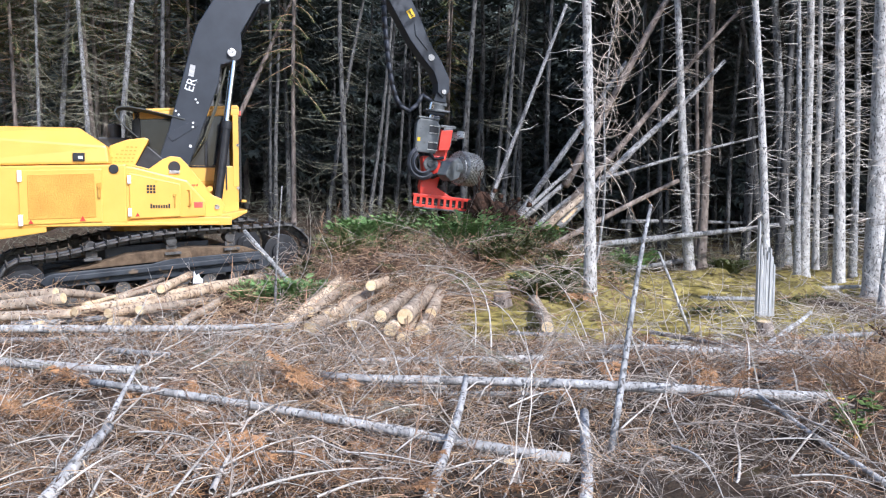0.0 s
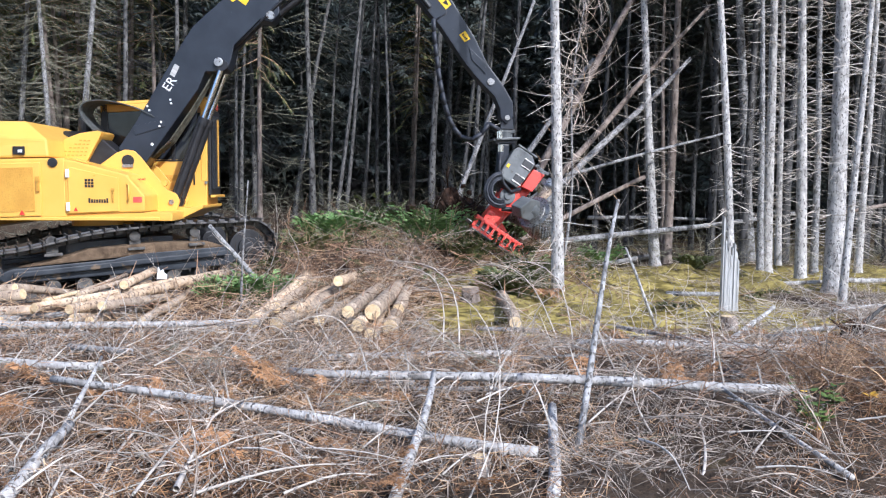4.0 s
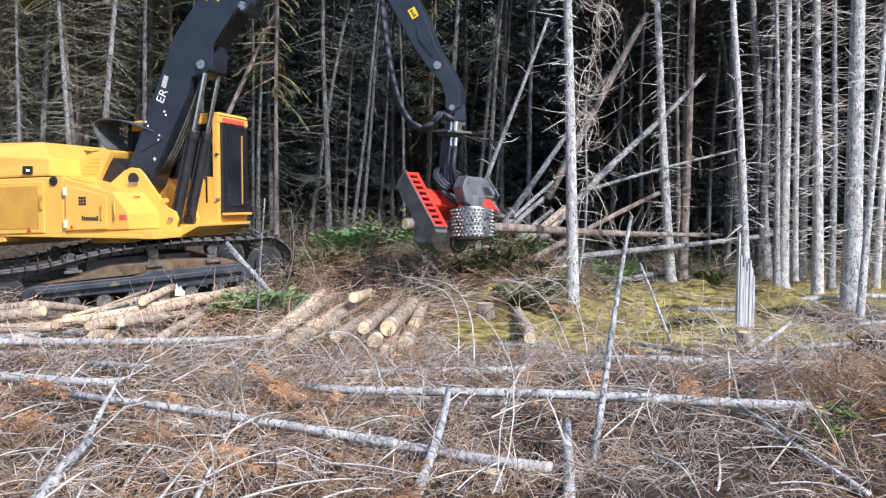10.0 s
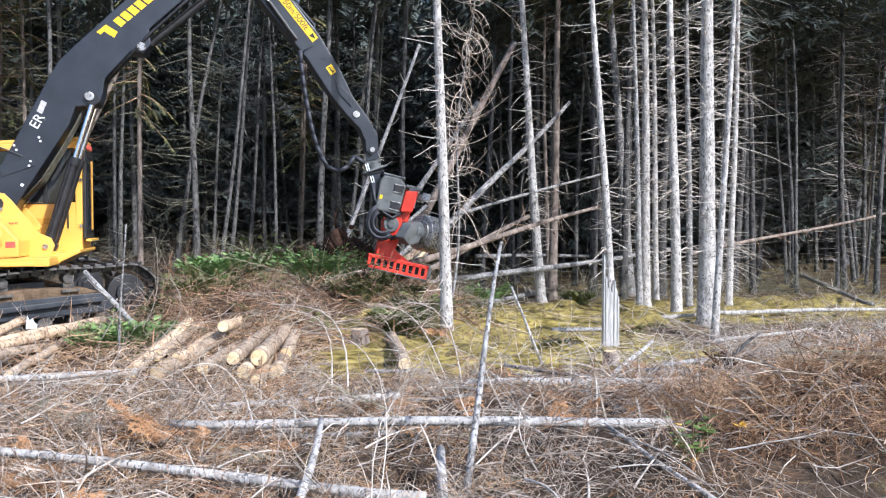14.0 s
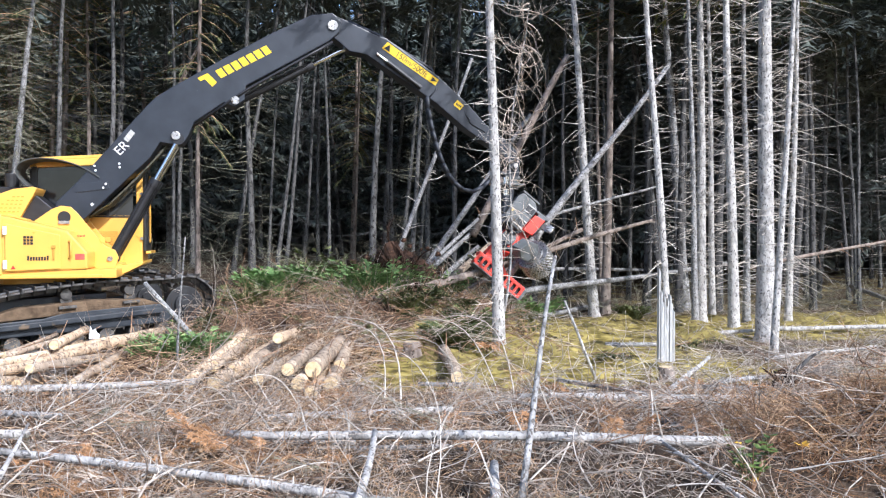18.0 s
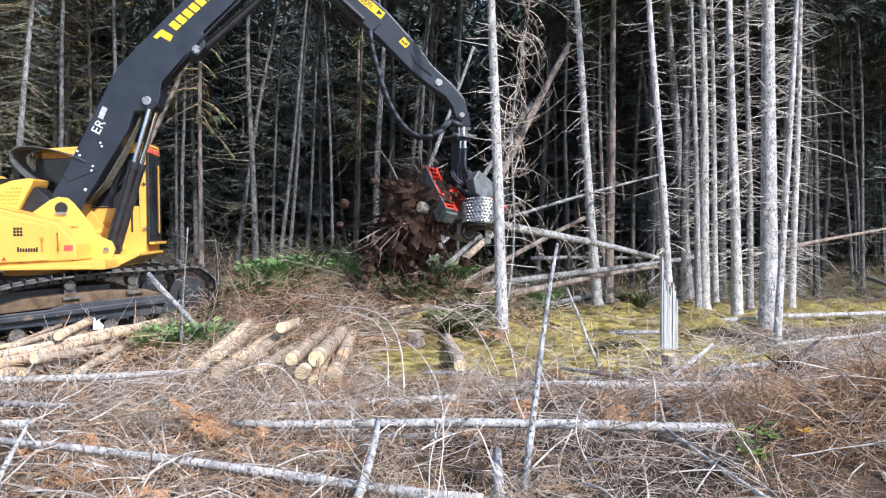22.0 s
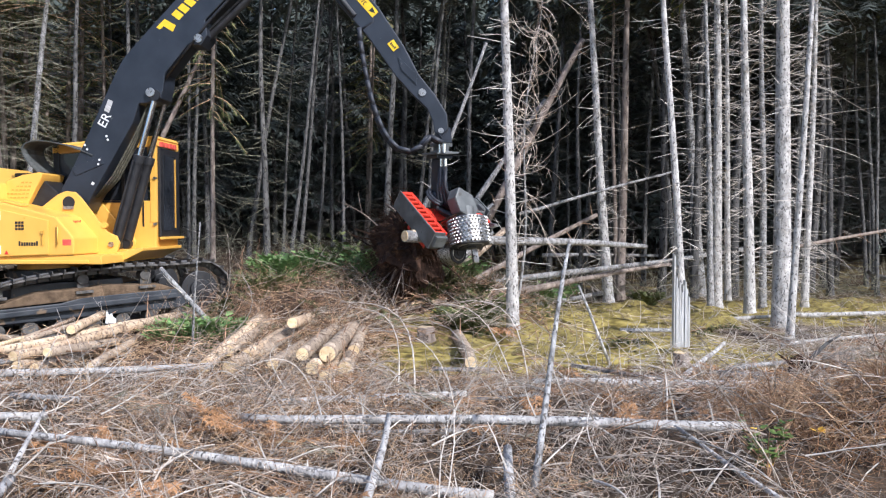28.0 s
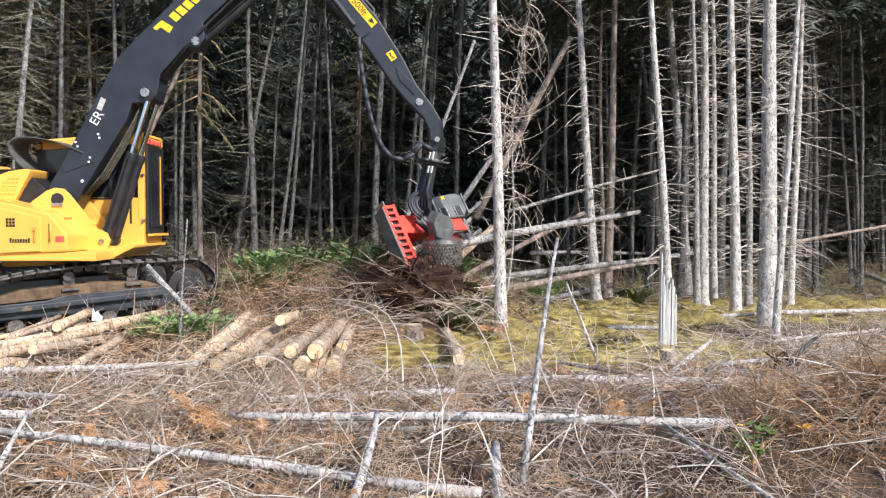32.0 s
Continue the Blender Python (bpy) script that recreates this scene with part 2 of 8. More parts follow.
def ground_material():
    """Brown litter with grey twigs; moss in the stand beyond, bare earth near the machine. Darker duff paints in shade.
    """
    m = bpy.data.materials.new("forest_floor")
    m.use_nodes = True
    n, l = m.node_tree.nodes, m.node_tree.links
    p = n["Principled BSDF"]
    tc = n.new("ShaderNodeTexCoord")

    def tex(scale, detail=6):
        t = n.new("ShaderNodeTexNoise")
        t.inputs["Scale"].default_value, t.inputs["Detail"].default_value = scale, detail
        l.new(tc.outputs["Object"], t.inputs["Vector"])
        return t.outputs[0]

    def ramp(src, stops):
        r = n.new("ShaderNodeValToRGB")
        els = r.color_ramp.elements
        els[0].position, els[0].color = stops[0][0], (*stops[0][1], 1)
        els[1].position, els[1].color = stops[-1][0], (*stops[-1][1], 1)
        for s in stops[1:-1]:
            x = els.new(s[0])
            x.color = (*s[1], 1)
        l.new(src, r.inputs[0])
        return r.outputs[0]

    def mix(f, c1, c2):
        x = n.new("ShaderNodeMixRGB")
        l.new(f, x.inputs[0]), l.new(c1, x.inputs[1]), l.new(c2, x.inputs[2])
        return x.outputs[0]

    def edge_of(src, at_):
        r = n.new("ShaderNodeMapRange")
        r.inputs[1].default_value, r.inputs[2].default_value, r.inputs[4].default_value = at_, at_ + 0.15, 0.7
        l.new(src, r.inputs[0])
        return r.outputs[0]

    litter = ramp(tex(9), [(0.3, (0.024, 0.016, 0.011)), (0.5, (0.065, 0.043, 0.027)), (0.7, (0.15, 0.105, 0.07))])
    fine = ramp(tex(60, 3), [(0.35, (0.03, 0.021, 0.015)), (0.65, (0.14, 0.10, 0.07))])
    half = n.new("ShaderNodeValue")
    half.outputs[0].default_value = 0.45
    litter = mix(half.outputs[0], litter, fine)
    litter = mix(edge_of(tex(2.2, 4), 0.55), litter, ramp(tex(80, 2), [(0.4, (0.10, 0.055, 0.03)), (0.6, (0.30, 0.17, 0.09))]))
    for turn, fine_, seed_ in ((0.5, 1.0, 0.0), (1.7, 1.3, 5.0), (2.7, 0.8, 9.0)):
        mp = n.new("ShaderNodeMapping")
        mp.inputs["Rotation"].default_value, mp.inputs["Location"].default_value = (0, 0, turn), (seed_, seed_, 0)
        mp.inputs["Scale"].default_value = (40 * fine_, 11 * fine_, 5)
        l.new(tc.outputs["Object"], mp.inputs[0])
        t = n.new("ShaderNodeTexNoise")
        t.inputs["Scale"].default_value, t.inputs["Detail"].default_value, t.inputs["Distortion"].default_value = 1.0, 2, 0.6
        l.new(mp.outputs[0], t.inputs["Vector"])
        r = n.new("ShaderNodeMapRange")
        r.inputs[1].default_value, r.inputs[2].default_value, r.inputs[4].default_value = 0.58, 0.64, 0.45
        l.new(t.outputs[0], r.inputs[0])
        litter = mix(r.outputs[0], litter, ramp(tex(3.0, 3), [(0.35, (0.12, 0.085, 0.06)), (0.65, (0.26, 0.215, 0.18))]))
    moss = ramp(tex(3.6, 6), [(0.30, (0.08, 0.056, 0.028)), (0.45, (0.20, 0.155, 0.042)), (0.58, (0.44, 0.345, 0.10)), (0.76, (0.60, 0.49, 0.18))])
    # dark needle duff, also the colour of the painted shade
    shade_duff = ramp(tex(7), [(0.3, (0.035, 0.024, 0.016)), (0.7, (0.11, 0.078, 0.052))])
    at = n.new("ShaderNodeAttribute")
    at.attribute_name = "cover"
    sep = n.new("ShaderNodeSeparateColor")
    l.new(at.outputs["Color"], sep.inputs[0])
    patch = tex(1.3, 5)

    def edge(src):
        x = n.new("ShaderNodeMath")
        x.operation = "MULTIPLY_ADD"
        l.new(src, x.inputs[0])
        x.inputs[1].default_value = 1.5
        y = n.new("ShaderNodeMath")
        y.operation = "MULTIPLY_ADD"
        l.new(patch, y.inputs[0])
        y.inputs[1].default_value, y.inputs[2].default_value = 2.4, -1.5
        l.new(y.outputs[0], x.inputs[2])
        z = n.new("ShaderNodeClamp")
        l.new(x.outputs[0], z.inputs[0])
        return z.outputs[0]

    c = mix(edge(sep.outputs[1]), litter, shade_duff)
    c = mix(edge(sep.outputs[0]), c, moss)
    l.new(c, p.inputs["Base Color"])
    p.inputs["Roughness"].default_value = 0.97
    p.inputs["Specular IOR Level"].default_value = 0.15
    b = n.new("ShaderNodeBump")
    b.inputs["Strength"].default_value, b.inputs["Distance"].default_value = 0.8, 0.04
    l.new(tex(35, 5), b.inputs["Height"])
    l.new(b.outputs[0], p.inputs["Normal"])
    return m


FLOOR = ground_material()

# ---- mesh tools ----


class Shape:
    """Collects vertices and faces, and becomes one mesh."""

    def __init__(self):
        self.v, self.f = [], []

    def add(self, vs, fs):
        k = len(self.v)
        self.v.extend(tuple(v) for v in vs)
        self.f.extend(tuple(k + i for i in f) for f in fs)
        return self

    def box(self, c, s, m=None):
        x, y, z = (h / 2 for h in s)
        vs = [Vector((i * x, j * y, k * z)) for i in (-1, 1) for j in (-1, 1) for k in (-1, 1)]
        if m:
            vs = [m @ v for v in vs]
        return self.add([v + Vector(c) for v in vs], [(0, 1, 3, 2), (4, 6, 7, 5), (0, 4, 5, 1), (2, 3, 7, 6), (0, 2, 6, 4), (1, 5, 7, 3)])

    def prism(self, poly, y0, y1):
        """A polygon in x, z, between two depths y."""
        n = len(poly)
        vs = [(x, y0, z) for x, z in poly] + [(x, y1, z) for x, z in poly]
        fs = [tuple(range(n)), tuple(range(2 * n - 1, n - 1, -1))]
        fs += [(i, i + n, (i + 1) % n + n, (i + 1) % n) for i in range(n)]
        return self.add(vs, fs)

    def tube(self, pts, radii, n=6, cap=True):
        pts = [Vector(p) for p in pts]
        k = len(pts)
        vs, fs = [], []
        up = Vector((0, 0, 1))
        for i, p in enumerate(pts):
            d = (pts[min(i + 1, k - 1)] - pts[max(i - 1, 0)]).normalized()
            if i == 0:
                u = d.cross(up)
                if u.length < 1e-3:
                    u = d.cross(Vector((1, 0, 0)))
                u.normalize()
            else:
                u = (u - d * u.dot(d)).normalized()
            w = d.cross(u)
            r = radii[i] if not isinstance(radii, (int, float)) else radii
            vs += [p + (u * math.cos(2 * math.pi * j / n) + w * math.sin(2 * math.pi * j / n)) * r for j in range(n)]
        for i in range(k - 1):
            fs += [(i * n + j, i * n + (j + 1) % n, (i + 1) * n + (j + 1) % n, (i + 1) * n + j) for j in range(n)]
        if cap:
            fs += [tuple(range(n - 1, -1, -1)), tuple(range((k - 1) * n, k * n))]
        return self.add(vs, fs)

    def cyl(self, p0, p1, r, n=16, r1=None):
        return self.tube([p0, p1], [r, r if r1 is None else r1], n)

    def mesh(self, name, mat, smooth=False, bevel=0.0):
        me = bpy.data.meshes.new(name)
        me.from_pydata(self.v, [], self.f)
        if bevel:
            bm = bmesh.new()
            bm.from_mesh(me)
            bmesh.ops.recalc_face_normals(bm, faces=bm.faces)
            edges = [q for q in bm.edges if len(q.link_faces) == 2 and q.calc_face_angle(0) > 0.5]
            bmesh.ops.bevel(bm, geom=edges, offset=bevel, segments=2, profile=0.6, affect="EDGES", clamp_overlap=True)
            bm.to_mesh(me)
            bm.free()
        me.materials.append(mat)
        if smooth:
            me.polygons.foreach_set("use_smooth", [True] * len(me.polygons))
        me.update()
        return me


def part(name, shape, mat, parent, label="", smooth=False, bevel=0.0, at=None, kind=""):
    ob = new(name, shape.mesh(name, mat, smooth, bevel))
    ob.parent = parent
    if at is not None:
        ob.matrix_basis = at
    if label or kind:
        tagged(ob, label, kind=kind)
    return ob


def thing(name, label, category, m=None, group="", kind=""):
    ob = new(name)
    ob.empty_display_size = 0.2
    if m is not None:
        ob.matrix_basis = m
    return tagged(ob, label, category, group, kind)


def solid(name, shape, mat, label, category, m=None, smooth=False, bevel=0.0, group="", kind=""):
    ob = new(name, shape.mesh(name, mat, smooth, bevel))
    if m is not None:
        ob.matrix_basis = m
    return tagged(ob, label, category, group, kind)


def S():
    return Shape()


def smoothstep(a, b, x):
    t = min(max((x - a) / (b - a), 0), 1)
    return t * t * (3 - 2 * t)


def floor_z(x, y):
    """Height of the forest floor."""
    z = -0.012 * max(y - 8, -6)
    heap = smoothstep(13.8, 17.4, y) * smoothstep(-3.4, -2.0, x)
    z += 1.15 * max(smoothstep(18.5, 25, y), 0.72 * heap) * smoothstep(5.5, 0.8, x)
    z += 0.4 * smoothstep(25, 45, y)
    z += 0.10 * noise.noise((x * 0.5, y * 0.5, 3.1)) + 0.05 * noise.noise((x * 1.7, y * 1.7, 7.7))
    z += 0.78 * math.exp(-((x - 5.5) / 1.7) ** 2 - ((y - 6.8) / 0.95) ** 2)   # a heap of dead boughs
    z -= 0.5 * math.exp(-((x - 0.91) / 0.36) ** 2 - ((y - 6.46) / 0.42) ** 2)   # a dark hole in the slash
    return z



# ---- ground ----


def build_ground():
    def axis(lo, hi, near_lo, near_hi, step):
        xs = list(np.arange(near_lo, near_hi + 1e-6, step))
        d, x = step, near_hi
        while x < hi:
            d *= 1.35
            x += d
            xs.append(min(x, hi))
        d, x = step, near_lo
        while x > lo:
            d *= 1.35
            x -= d
            xs.insert(0, max(x, lo))
        return xs
    xs, ys = axis(-1500, 1500, -14, 18, 0.16), axis(-1500, 1500, 2, 34, 0.16)
    vs = [(x, y, floor_z(x, y) + (0.025 * noise.noise((x * 4, y * 4, 1)) if -14 < x < 18 and 2 < y < 34 else 0)) for y in ys for x in xs]
    w = len(xs)
    fs = [(j * w + i, j * w + i + 1, (j + 1) * w + i + 1, (j + 1) * w + i) for j in range(len(ys) - 1) for i in range(w - 1)]
    s = S()
    s.v, s.f = vs, fs
    me = s.mesh("ground", FLOOR, smooth=True)
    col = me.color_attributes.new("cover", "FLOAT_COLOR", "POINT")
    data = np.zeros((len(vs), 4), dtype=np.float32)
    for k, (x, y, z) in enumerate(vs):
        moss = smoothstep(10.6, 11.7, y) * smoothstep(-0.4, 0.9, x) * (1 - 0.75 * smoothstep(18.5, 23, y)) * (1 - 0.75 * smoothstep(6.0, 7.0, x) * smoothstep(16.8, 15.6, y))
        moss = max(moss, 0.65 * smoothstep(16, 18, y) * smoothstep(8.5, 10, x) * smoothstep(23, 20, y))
        # this cover puts the shade under the stand into the floor's colour
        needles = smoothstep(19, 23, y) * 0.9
        # and the shade below the near brush and in front of the heap
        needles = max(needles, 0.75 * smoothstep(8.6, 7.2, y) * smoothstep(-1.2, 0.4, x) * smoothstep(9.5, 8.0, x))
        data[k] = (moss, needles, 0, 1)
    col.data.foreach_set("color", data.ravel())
    tagged(new("ground", me), "forest floor of brown litter, twigs and yellow-green moss", "ground", kind="structure")


build_ground()

# ---- harvester ----
SLEW = Vector((-5.945, 16.682, 0.0))
PIVOT = Vector((0.509, 0, 2.406))          # boom foot, in the upper body's space
ELBOW = Vector((6.416, 0, -0.138))          # in the boom's space: x along it, z up
TIP = Vector((4.83, 0, -0.36))                # in the stick's space
CYL_FOOT, CYL_KNEE = Vector((1.31, 0, 1.62)), Vector((2.56, 0, -0.10))
ARM_FOOT, ARM_END = Vector((3.9, 0, -0.16)), Vector((0.50, 0, -0.12))
BY0, BY1 = -0.40, 0.14                        # the boom's two sides
BYM = (BY0 + BY1) / 2


def bars(s, x0, z0, w, h, y, n, gap=0.3):
    """Plain bars in place of lettering, on a face that looks to -y."""
    step = w / n
    for i in range(n):
        hh = h * (1.0 if i in (0, n - 1) else 0.75)
        s.box((x0 + step * (i + 0.5), y, z0 + hh / 2), (step * (1 - gap), 0.006, hh))
    return s


def lettering(name, words, size, mat, parent, m, label):
    cu = bpy.data.curves.new(name, "FONT")
    cu.body, cu.size, cu.extrude, cu.align_x, cu.align_y = words, size, 0.002, "CENTER", "CENTER"
    cu.materials.append(mat)
    ob = new(name, cu)
    ob.parent, ob.matrix_basis = parent, m
    return tagged(ob, label)


harvester = thing("tracked_harvester", "yellow and charcoal tracked logging harvester with a long boom", "harvester", pose(*SLEW))


def build_undercarriage():
    m = pose(0, 0, 0.02, 0, -2.5, 29)
    L0, L1, TOP, LOW = -2.75, 2.85, 1.12, -0.02
    for side, y in (("near", -1.32), ("far", 1.32)):
        # chain outline in x, z, from the bottom rear round
        path = []
        for a in np.linspace(270, 95, 12):
            path.append((L0 + 0.45 + 0.42 * math.cos(radians(a)), 0.40 + 0.42 * math.sin(radians(a))))
        for x in np.linspace(L0 + 0.9, L1 - 0.6, 24):
            u = (x - L0) / (L1 - L0)
            z = 0.86 + 0.30 * smoothstep(0.1, 0.55, u) - 0.025 * math.sin(u * math.pi * 3) ** 2
            path.append((x, z))
        for a in np.linspace(90, -90, 14):
            path.append((L1 - 0.52 + 0.55 * math.cos(radians(a)), 0.60 + 0.55 * math.sin(radians(a))))
        for x in np.linspace(L1 - 0.7, L0 + 0.6, 20):
            path.append((x, LOW + 0.04 * smoothstep(0.5, 0, (L1 - x) / 5)))
        pts = [Vector((x, 0, z)) for x, z in path]
        pts.append(pts[0])
        dist = [0]
        for p, q in zip(pts, pts[1:]):
            dist.append(dist[-1] + (q - p).length)
        n = int(dist[-1] / 0.205)
        shoe = S().box((0, 0, 0), (0.195, 0.62, 0.035)).prism([(-0.085, 0.01), (-0.05, 0.01), (-0.06, 0.075), (-0.078, 0.075)], -0.31, 0.31).box((0, 0.0, -0.06), (0.17, 0.16, 0.09))
        me = shoe.mesh("track_shoe", TRACK_STEEL, bevel=0.006)
        chain = part("track_chain", S().tube([(p.x, y, p.z) for p in (pts[i] for i in range(0, len(pts), 1))], 0.05, 6), BLACK, harvester, at=m)
        for i in range(n):
            d = (i + 0.5) * dist[-1] / n
            k = max(j for j in range(len(dist) - 1) if dist[j] <= d)
            u = (d - dist[k]) / max(dist[k + 1] - dist[k], 1e-6)
            p, t = pts[k].lerp(pts[k + 1], u), (pts[k + 1] - pts[k]).normalized()
            ang = math.degrees(math.atan2(t.z, t.x))
            ob = new("track_shoe", me)
            ob.parent = chain
            ob.matrix_basis = pose(p.x, y, p.z, 0, -ang, 0)
        frame_ = S().prism([(L0 + 0.8, 0.30), (L1 - 0.9, 0.30), (L1 - 0.7, 0.42), (L1 - 0.9, 0.66), (0.2, 0.66), (-0.2, 0.58), (L0 + 0.9, 0.55), (L0 + 0.6, 0.45)], y - 0.2, y + 0.2)
        frame_.prism([(L0 + 0.9, 0.50), (L1 - 1.0, 0.60), (L1 - 1.0, 0.50), (L0 + 0.9, 0.40)], y - 0.31, y - 0.2)
        part("track_frame", frame_, FRAME_BLUE, harvester, "dark painted track frame caked with mud", bevel=0.02, at=m)
        part("mud_cake", S().prism([(L0 + 1.0, 0.56), (L1 - 1.0, 0.66), (L1 - 1.3, 0.78), (0.6, 0.84), (-0.6, 0.80), (L0 + 1.5, 0.64)], y - 0.20, y + 0.2), MUD, harvester, "dried brown mud", bevel=0.03, at=m)
        for x, z, r in ((L0 + 0.45, 0.40, 0.34), (L1 - 0.52, 0.60, 0.36)):
            w = S().cyl((x, y - 0.10, z), (x, y + 0.12, z), r, 24).cyl((x, y - 0.18, z), (x, y - 0.1, z), r * 0.55, 20).cyl((x, y - 0.22, z), (x, y - 0.18, z), r * 0.3, 12)
            part("idler_wheel", w, BLACK, harvester, bevel=0.015, at=m)
        for x in (-1.2, 0.2, 1.3):
            r = S().cyl((x, y - 0.16, 0.97), (x, y + 0.16, 0.97), 0.10, 14).box((x, y - 0.1, 0.83), (0.2, 0.06, 0.14)).box((x, y - 0.22, 0.75), (0.3, 0.1, 0.05))
            part("carrier_roller", r, TRACK_STEEL, harvester, bevel=0.01, at=m)
        for i in range(8):
            x = L0 + 1.0 + i * 0.52
            part("track_roller", S().cyl((x, y - 0.17, 0.17), (x, y + 0.17, 0.17), 0.13, 12), TRACK_STEEL, harvester, at=m)
    part("car_body", S().box((0, 0, 0.72), (1.9, 2.4, 0.42)).cyl((0, 0, 0.9), (0, 0, 1.16), 0.85, 28), FRAME_BLUE, harvester, bevel=0.03, at=m)


def build_upper():
    Y = -1.45
    up = part("upper_body", S().box((-0.72, 0, 1.37), (4.5, 2.84, 0.16)).prism([(-2.6, 1.06), (-1.7, 1.2), (-1.7, 1.45), (-3.3, 1.45), (-3.3, 1.25)], -1.44, 1.44).cyl((0, 0, 1.1), (0, 0, 1.32), 0.72, 28).prism([(1.5, 1.3), (1.9, 1.5), (1.9, 1.56), (1.3, 1.45)], -0.55, 1.44), YELLOW, harvester, bevel=0.02)

    def sub(name, s, mat, label="", bevel=0.012, smooth=False):
        return part(name, s, mat, up, label, bevel=bevel, smooth=smooth)
    # engine housing: straight lower walls, and a hood with sloped sides
    sub("engine_housing", S().prism([(-3.35, 1.2), (-0.34, 1.36), (-0.34, 2.43), (-3.35, 2.35)], Y, 1.45), YELLOW, "glossy yellow engine housing", 0.03)
    hood = S()
    lo = [(-3.4, -1.44, 2.36), (-0.62, -1.44, 2.44), (-0.62, 1.44, 2.44), (-3.4, 1.44, 2.36)]
    mid = [(-3.4, -1.44, 2.93), (-0.66, -1.40, 2.76), (-0.66, 1.40, 2.76), (-3.4, 1.44, 2.93)]
    hi = [(-3.3, -1.05, 3.10), (-1.15, -1.05, 3.10), (-1.15, 1.05, 3.10), (-3.3, 1.05, 3.10)]
    hood.add(lo + mid + hi, [(3, 2, 1, 0), (0, 1, 5, 4), (1, 2, 6, 5), (2, 3, 7, 6), (3, 0, 4, 7), (4, 5, 9, 8), (5, 6, 10, 9), (6, 7, 11, 10), (7, 4, 8, 11), (8, 9, 10, 11)])
    sub("hood", hood, YELLOW, "yellow sloped engine hood", 0.04)
    sub("hood_shoulder", S().prism([(-0.68, 1.5), (-0.30, 2.24), (-0.26, 2.34), (0.02, 2.86), (0.05, 2.94), (-0.02, 2.97), (-0.35, 2.92), (-0.66, 2.80), (-0.68, 2.4)], -0.62, 0.2), YELLOW, "", 0.02)
    for i in range(6):
        for j in range(5):
            if j < 2 + i * 0.7:
                sub("vent_slot", S().box((-0.64 + i * 0.075 + 0.02 * j, -0.622, 2.50 + j * 0.07), (0.045, 0.012, 0.024)), YELLOW_SCREEN, "", 0)
    # solid black block gives the open recess its shade
    sub("access_panel_dark", S().prism([(-0.31, 2.30), (0.12, 2.26), (0.36, 2.52), (0.20, 2.66), (0.02, 2.82), (-0.04, 2.74)], -0.50, 0.1), BLACK, "black block in place of the shade of an open recess behind the boom foot", 0.02)
    # big screened door
    door = sub("engine_door", S().prism([(-2.12, 1.33), (-0.76, 1.38), (-0.76, 2.34), (-2.12, 2.30)], Y - 0.035, Y - 0.002), YELLOW, "yellow engine door", 0.015)
    part("screen", S().prism([(-1.98, 1.43), (-0.86, 1.46), (-0.88, 2.26), (-1.98, 2.22)], Y - 0.045, Y - 0.03), YELLOW_SCREEN, door, "orange-brown mesh screen", bevel=0.006)
    for z in (1.42, 2.2):
        part("hinge", S().box((-2.10, Y - 0.045, z), (0.07, 0.03, 0.2)), WHITE, door, bevel=0.005)
    part("latch", S().box((-0.80, Y - 0.06, 1.9), (0.05, 0.05, 0.16)).box((-0.80, Y - 0.06, 2.04), (0.07, 0.03, 0.1)), YELLOW_SCREEN, door, bevel=0.006)
    part("warning_mark", S().prism([(-1.14, 1.40), (-1.04, 1.40), (-1.09, 1.49)], Y - 0.052, Y - 0.046), TEXT_RED, door)
    part("warning_mark", S().prism([(-1.98, 1.36), (-1.90, 1.36), (-1.94, 1.43)], Y - 0.052, Y - 0.036), TEXT_RED, door)
    # storage box with the small door
    sub("side_box", S().prism([(-0.36, 1.4), (1.05, 1.46), (1.05, 1.75), (0.72, 2.14), (-0.2, 2.38), (-0.36, 2.40)], Y, -0.52), YELLOW, "yellow side box with a sloped lid", 0.03)
    sd = sub("box_door", S().prism([(-0.29, 1.43), (0.60, 1.47), (0.60, 2.07), (-0.29, 2.27)], Y - 0.028, Y - 0.002), YELLOW, "yellow hinged door", 0.012)
    for z in (1.55, 2.15):
        part("hinge", S().box((-0.29, Y - 0.04, z), (0.06, 0.03, 0.15)), WHITE, sd, bevel=0.005)
    part("handle", S().box((0.50, Y - 0.04, 1.72), (0.03, 0.03, 0.18)).box((0.50, Y - 0.05, 1.86), (0.06, 0.02, 0.06)), YELLOW_SCREEN, sd, bevel=0.006)
    for i in range(3):
        for j in range(3):
            part("vent_slot", S().box((0.03 + i * 0.055, Y - 0.03, 1.92 + j * 0.055), (0.042, 0.012, 0.042)), BLACK, sd)
    part("lettering_bars", bars(S(), 0.06, 1.62, 0.36, 0.085, Y - 0.032, 8), TEXT_DARK, sd)
    part("warning_mark", S().prism([(-0.20, 1.47), (-0.12, 1.47), (-0.16, 1.54)], Y - 0.034, Y - 0.028), TEXT_RED, sd)
    sub("lid_handle", S().prism([(-0.28, 2.41), (0.05, 2.32), (0.05, 2.35), (-0.28, 2.44)], -1.38, -1.1), YELLOW, "", 0.006)
    sub("grab_rail", S().tube([(0.72, Y + 0.02, 1.95), (0.78, Y - 0.05, 1.95), (0.78, Y - 0.05, 1.66), (0.72, Y + 0.02, 1.66)], 0.014, 8), YELLOW, "", 0, True)
    sub("tail_lamp", S().box((0.92, Y + 0.02, 1.68), (0.16, 0.05, 0.11)), LAMP_RED, "red marker lamp", 0.01)
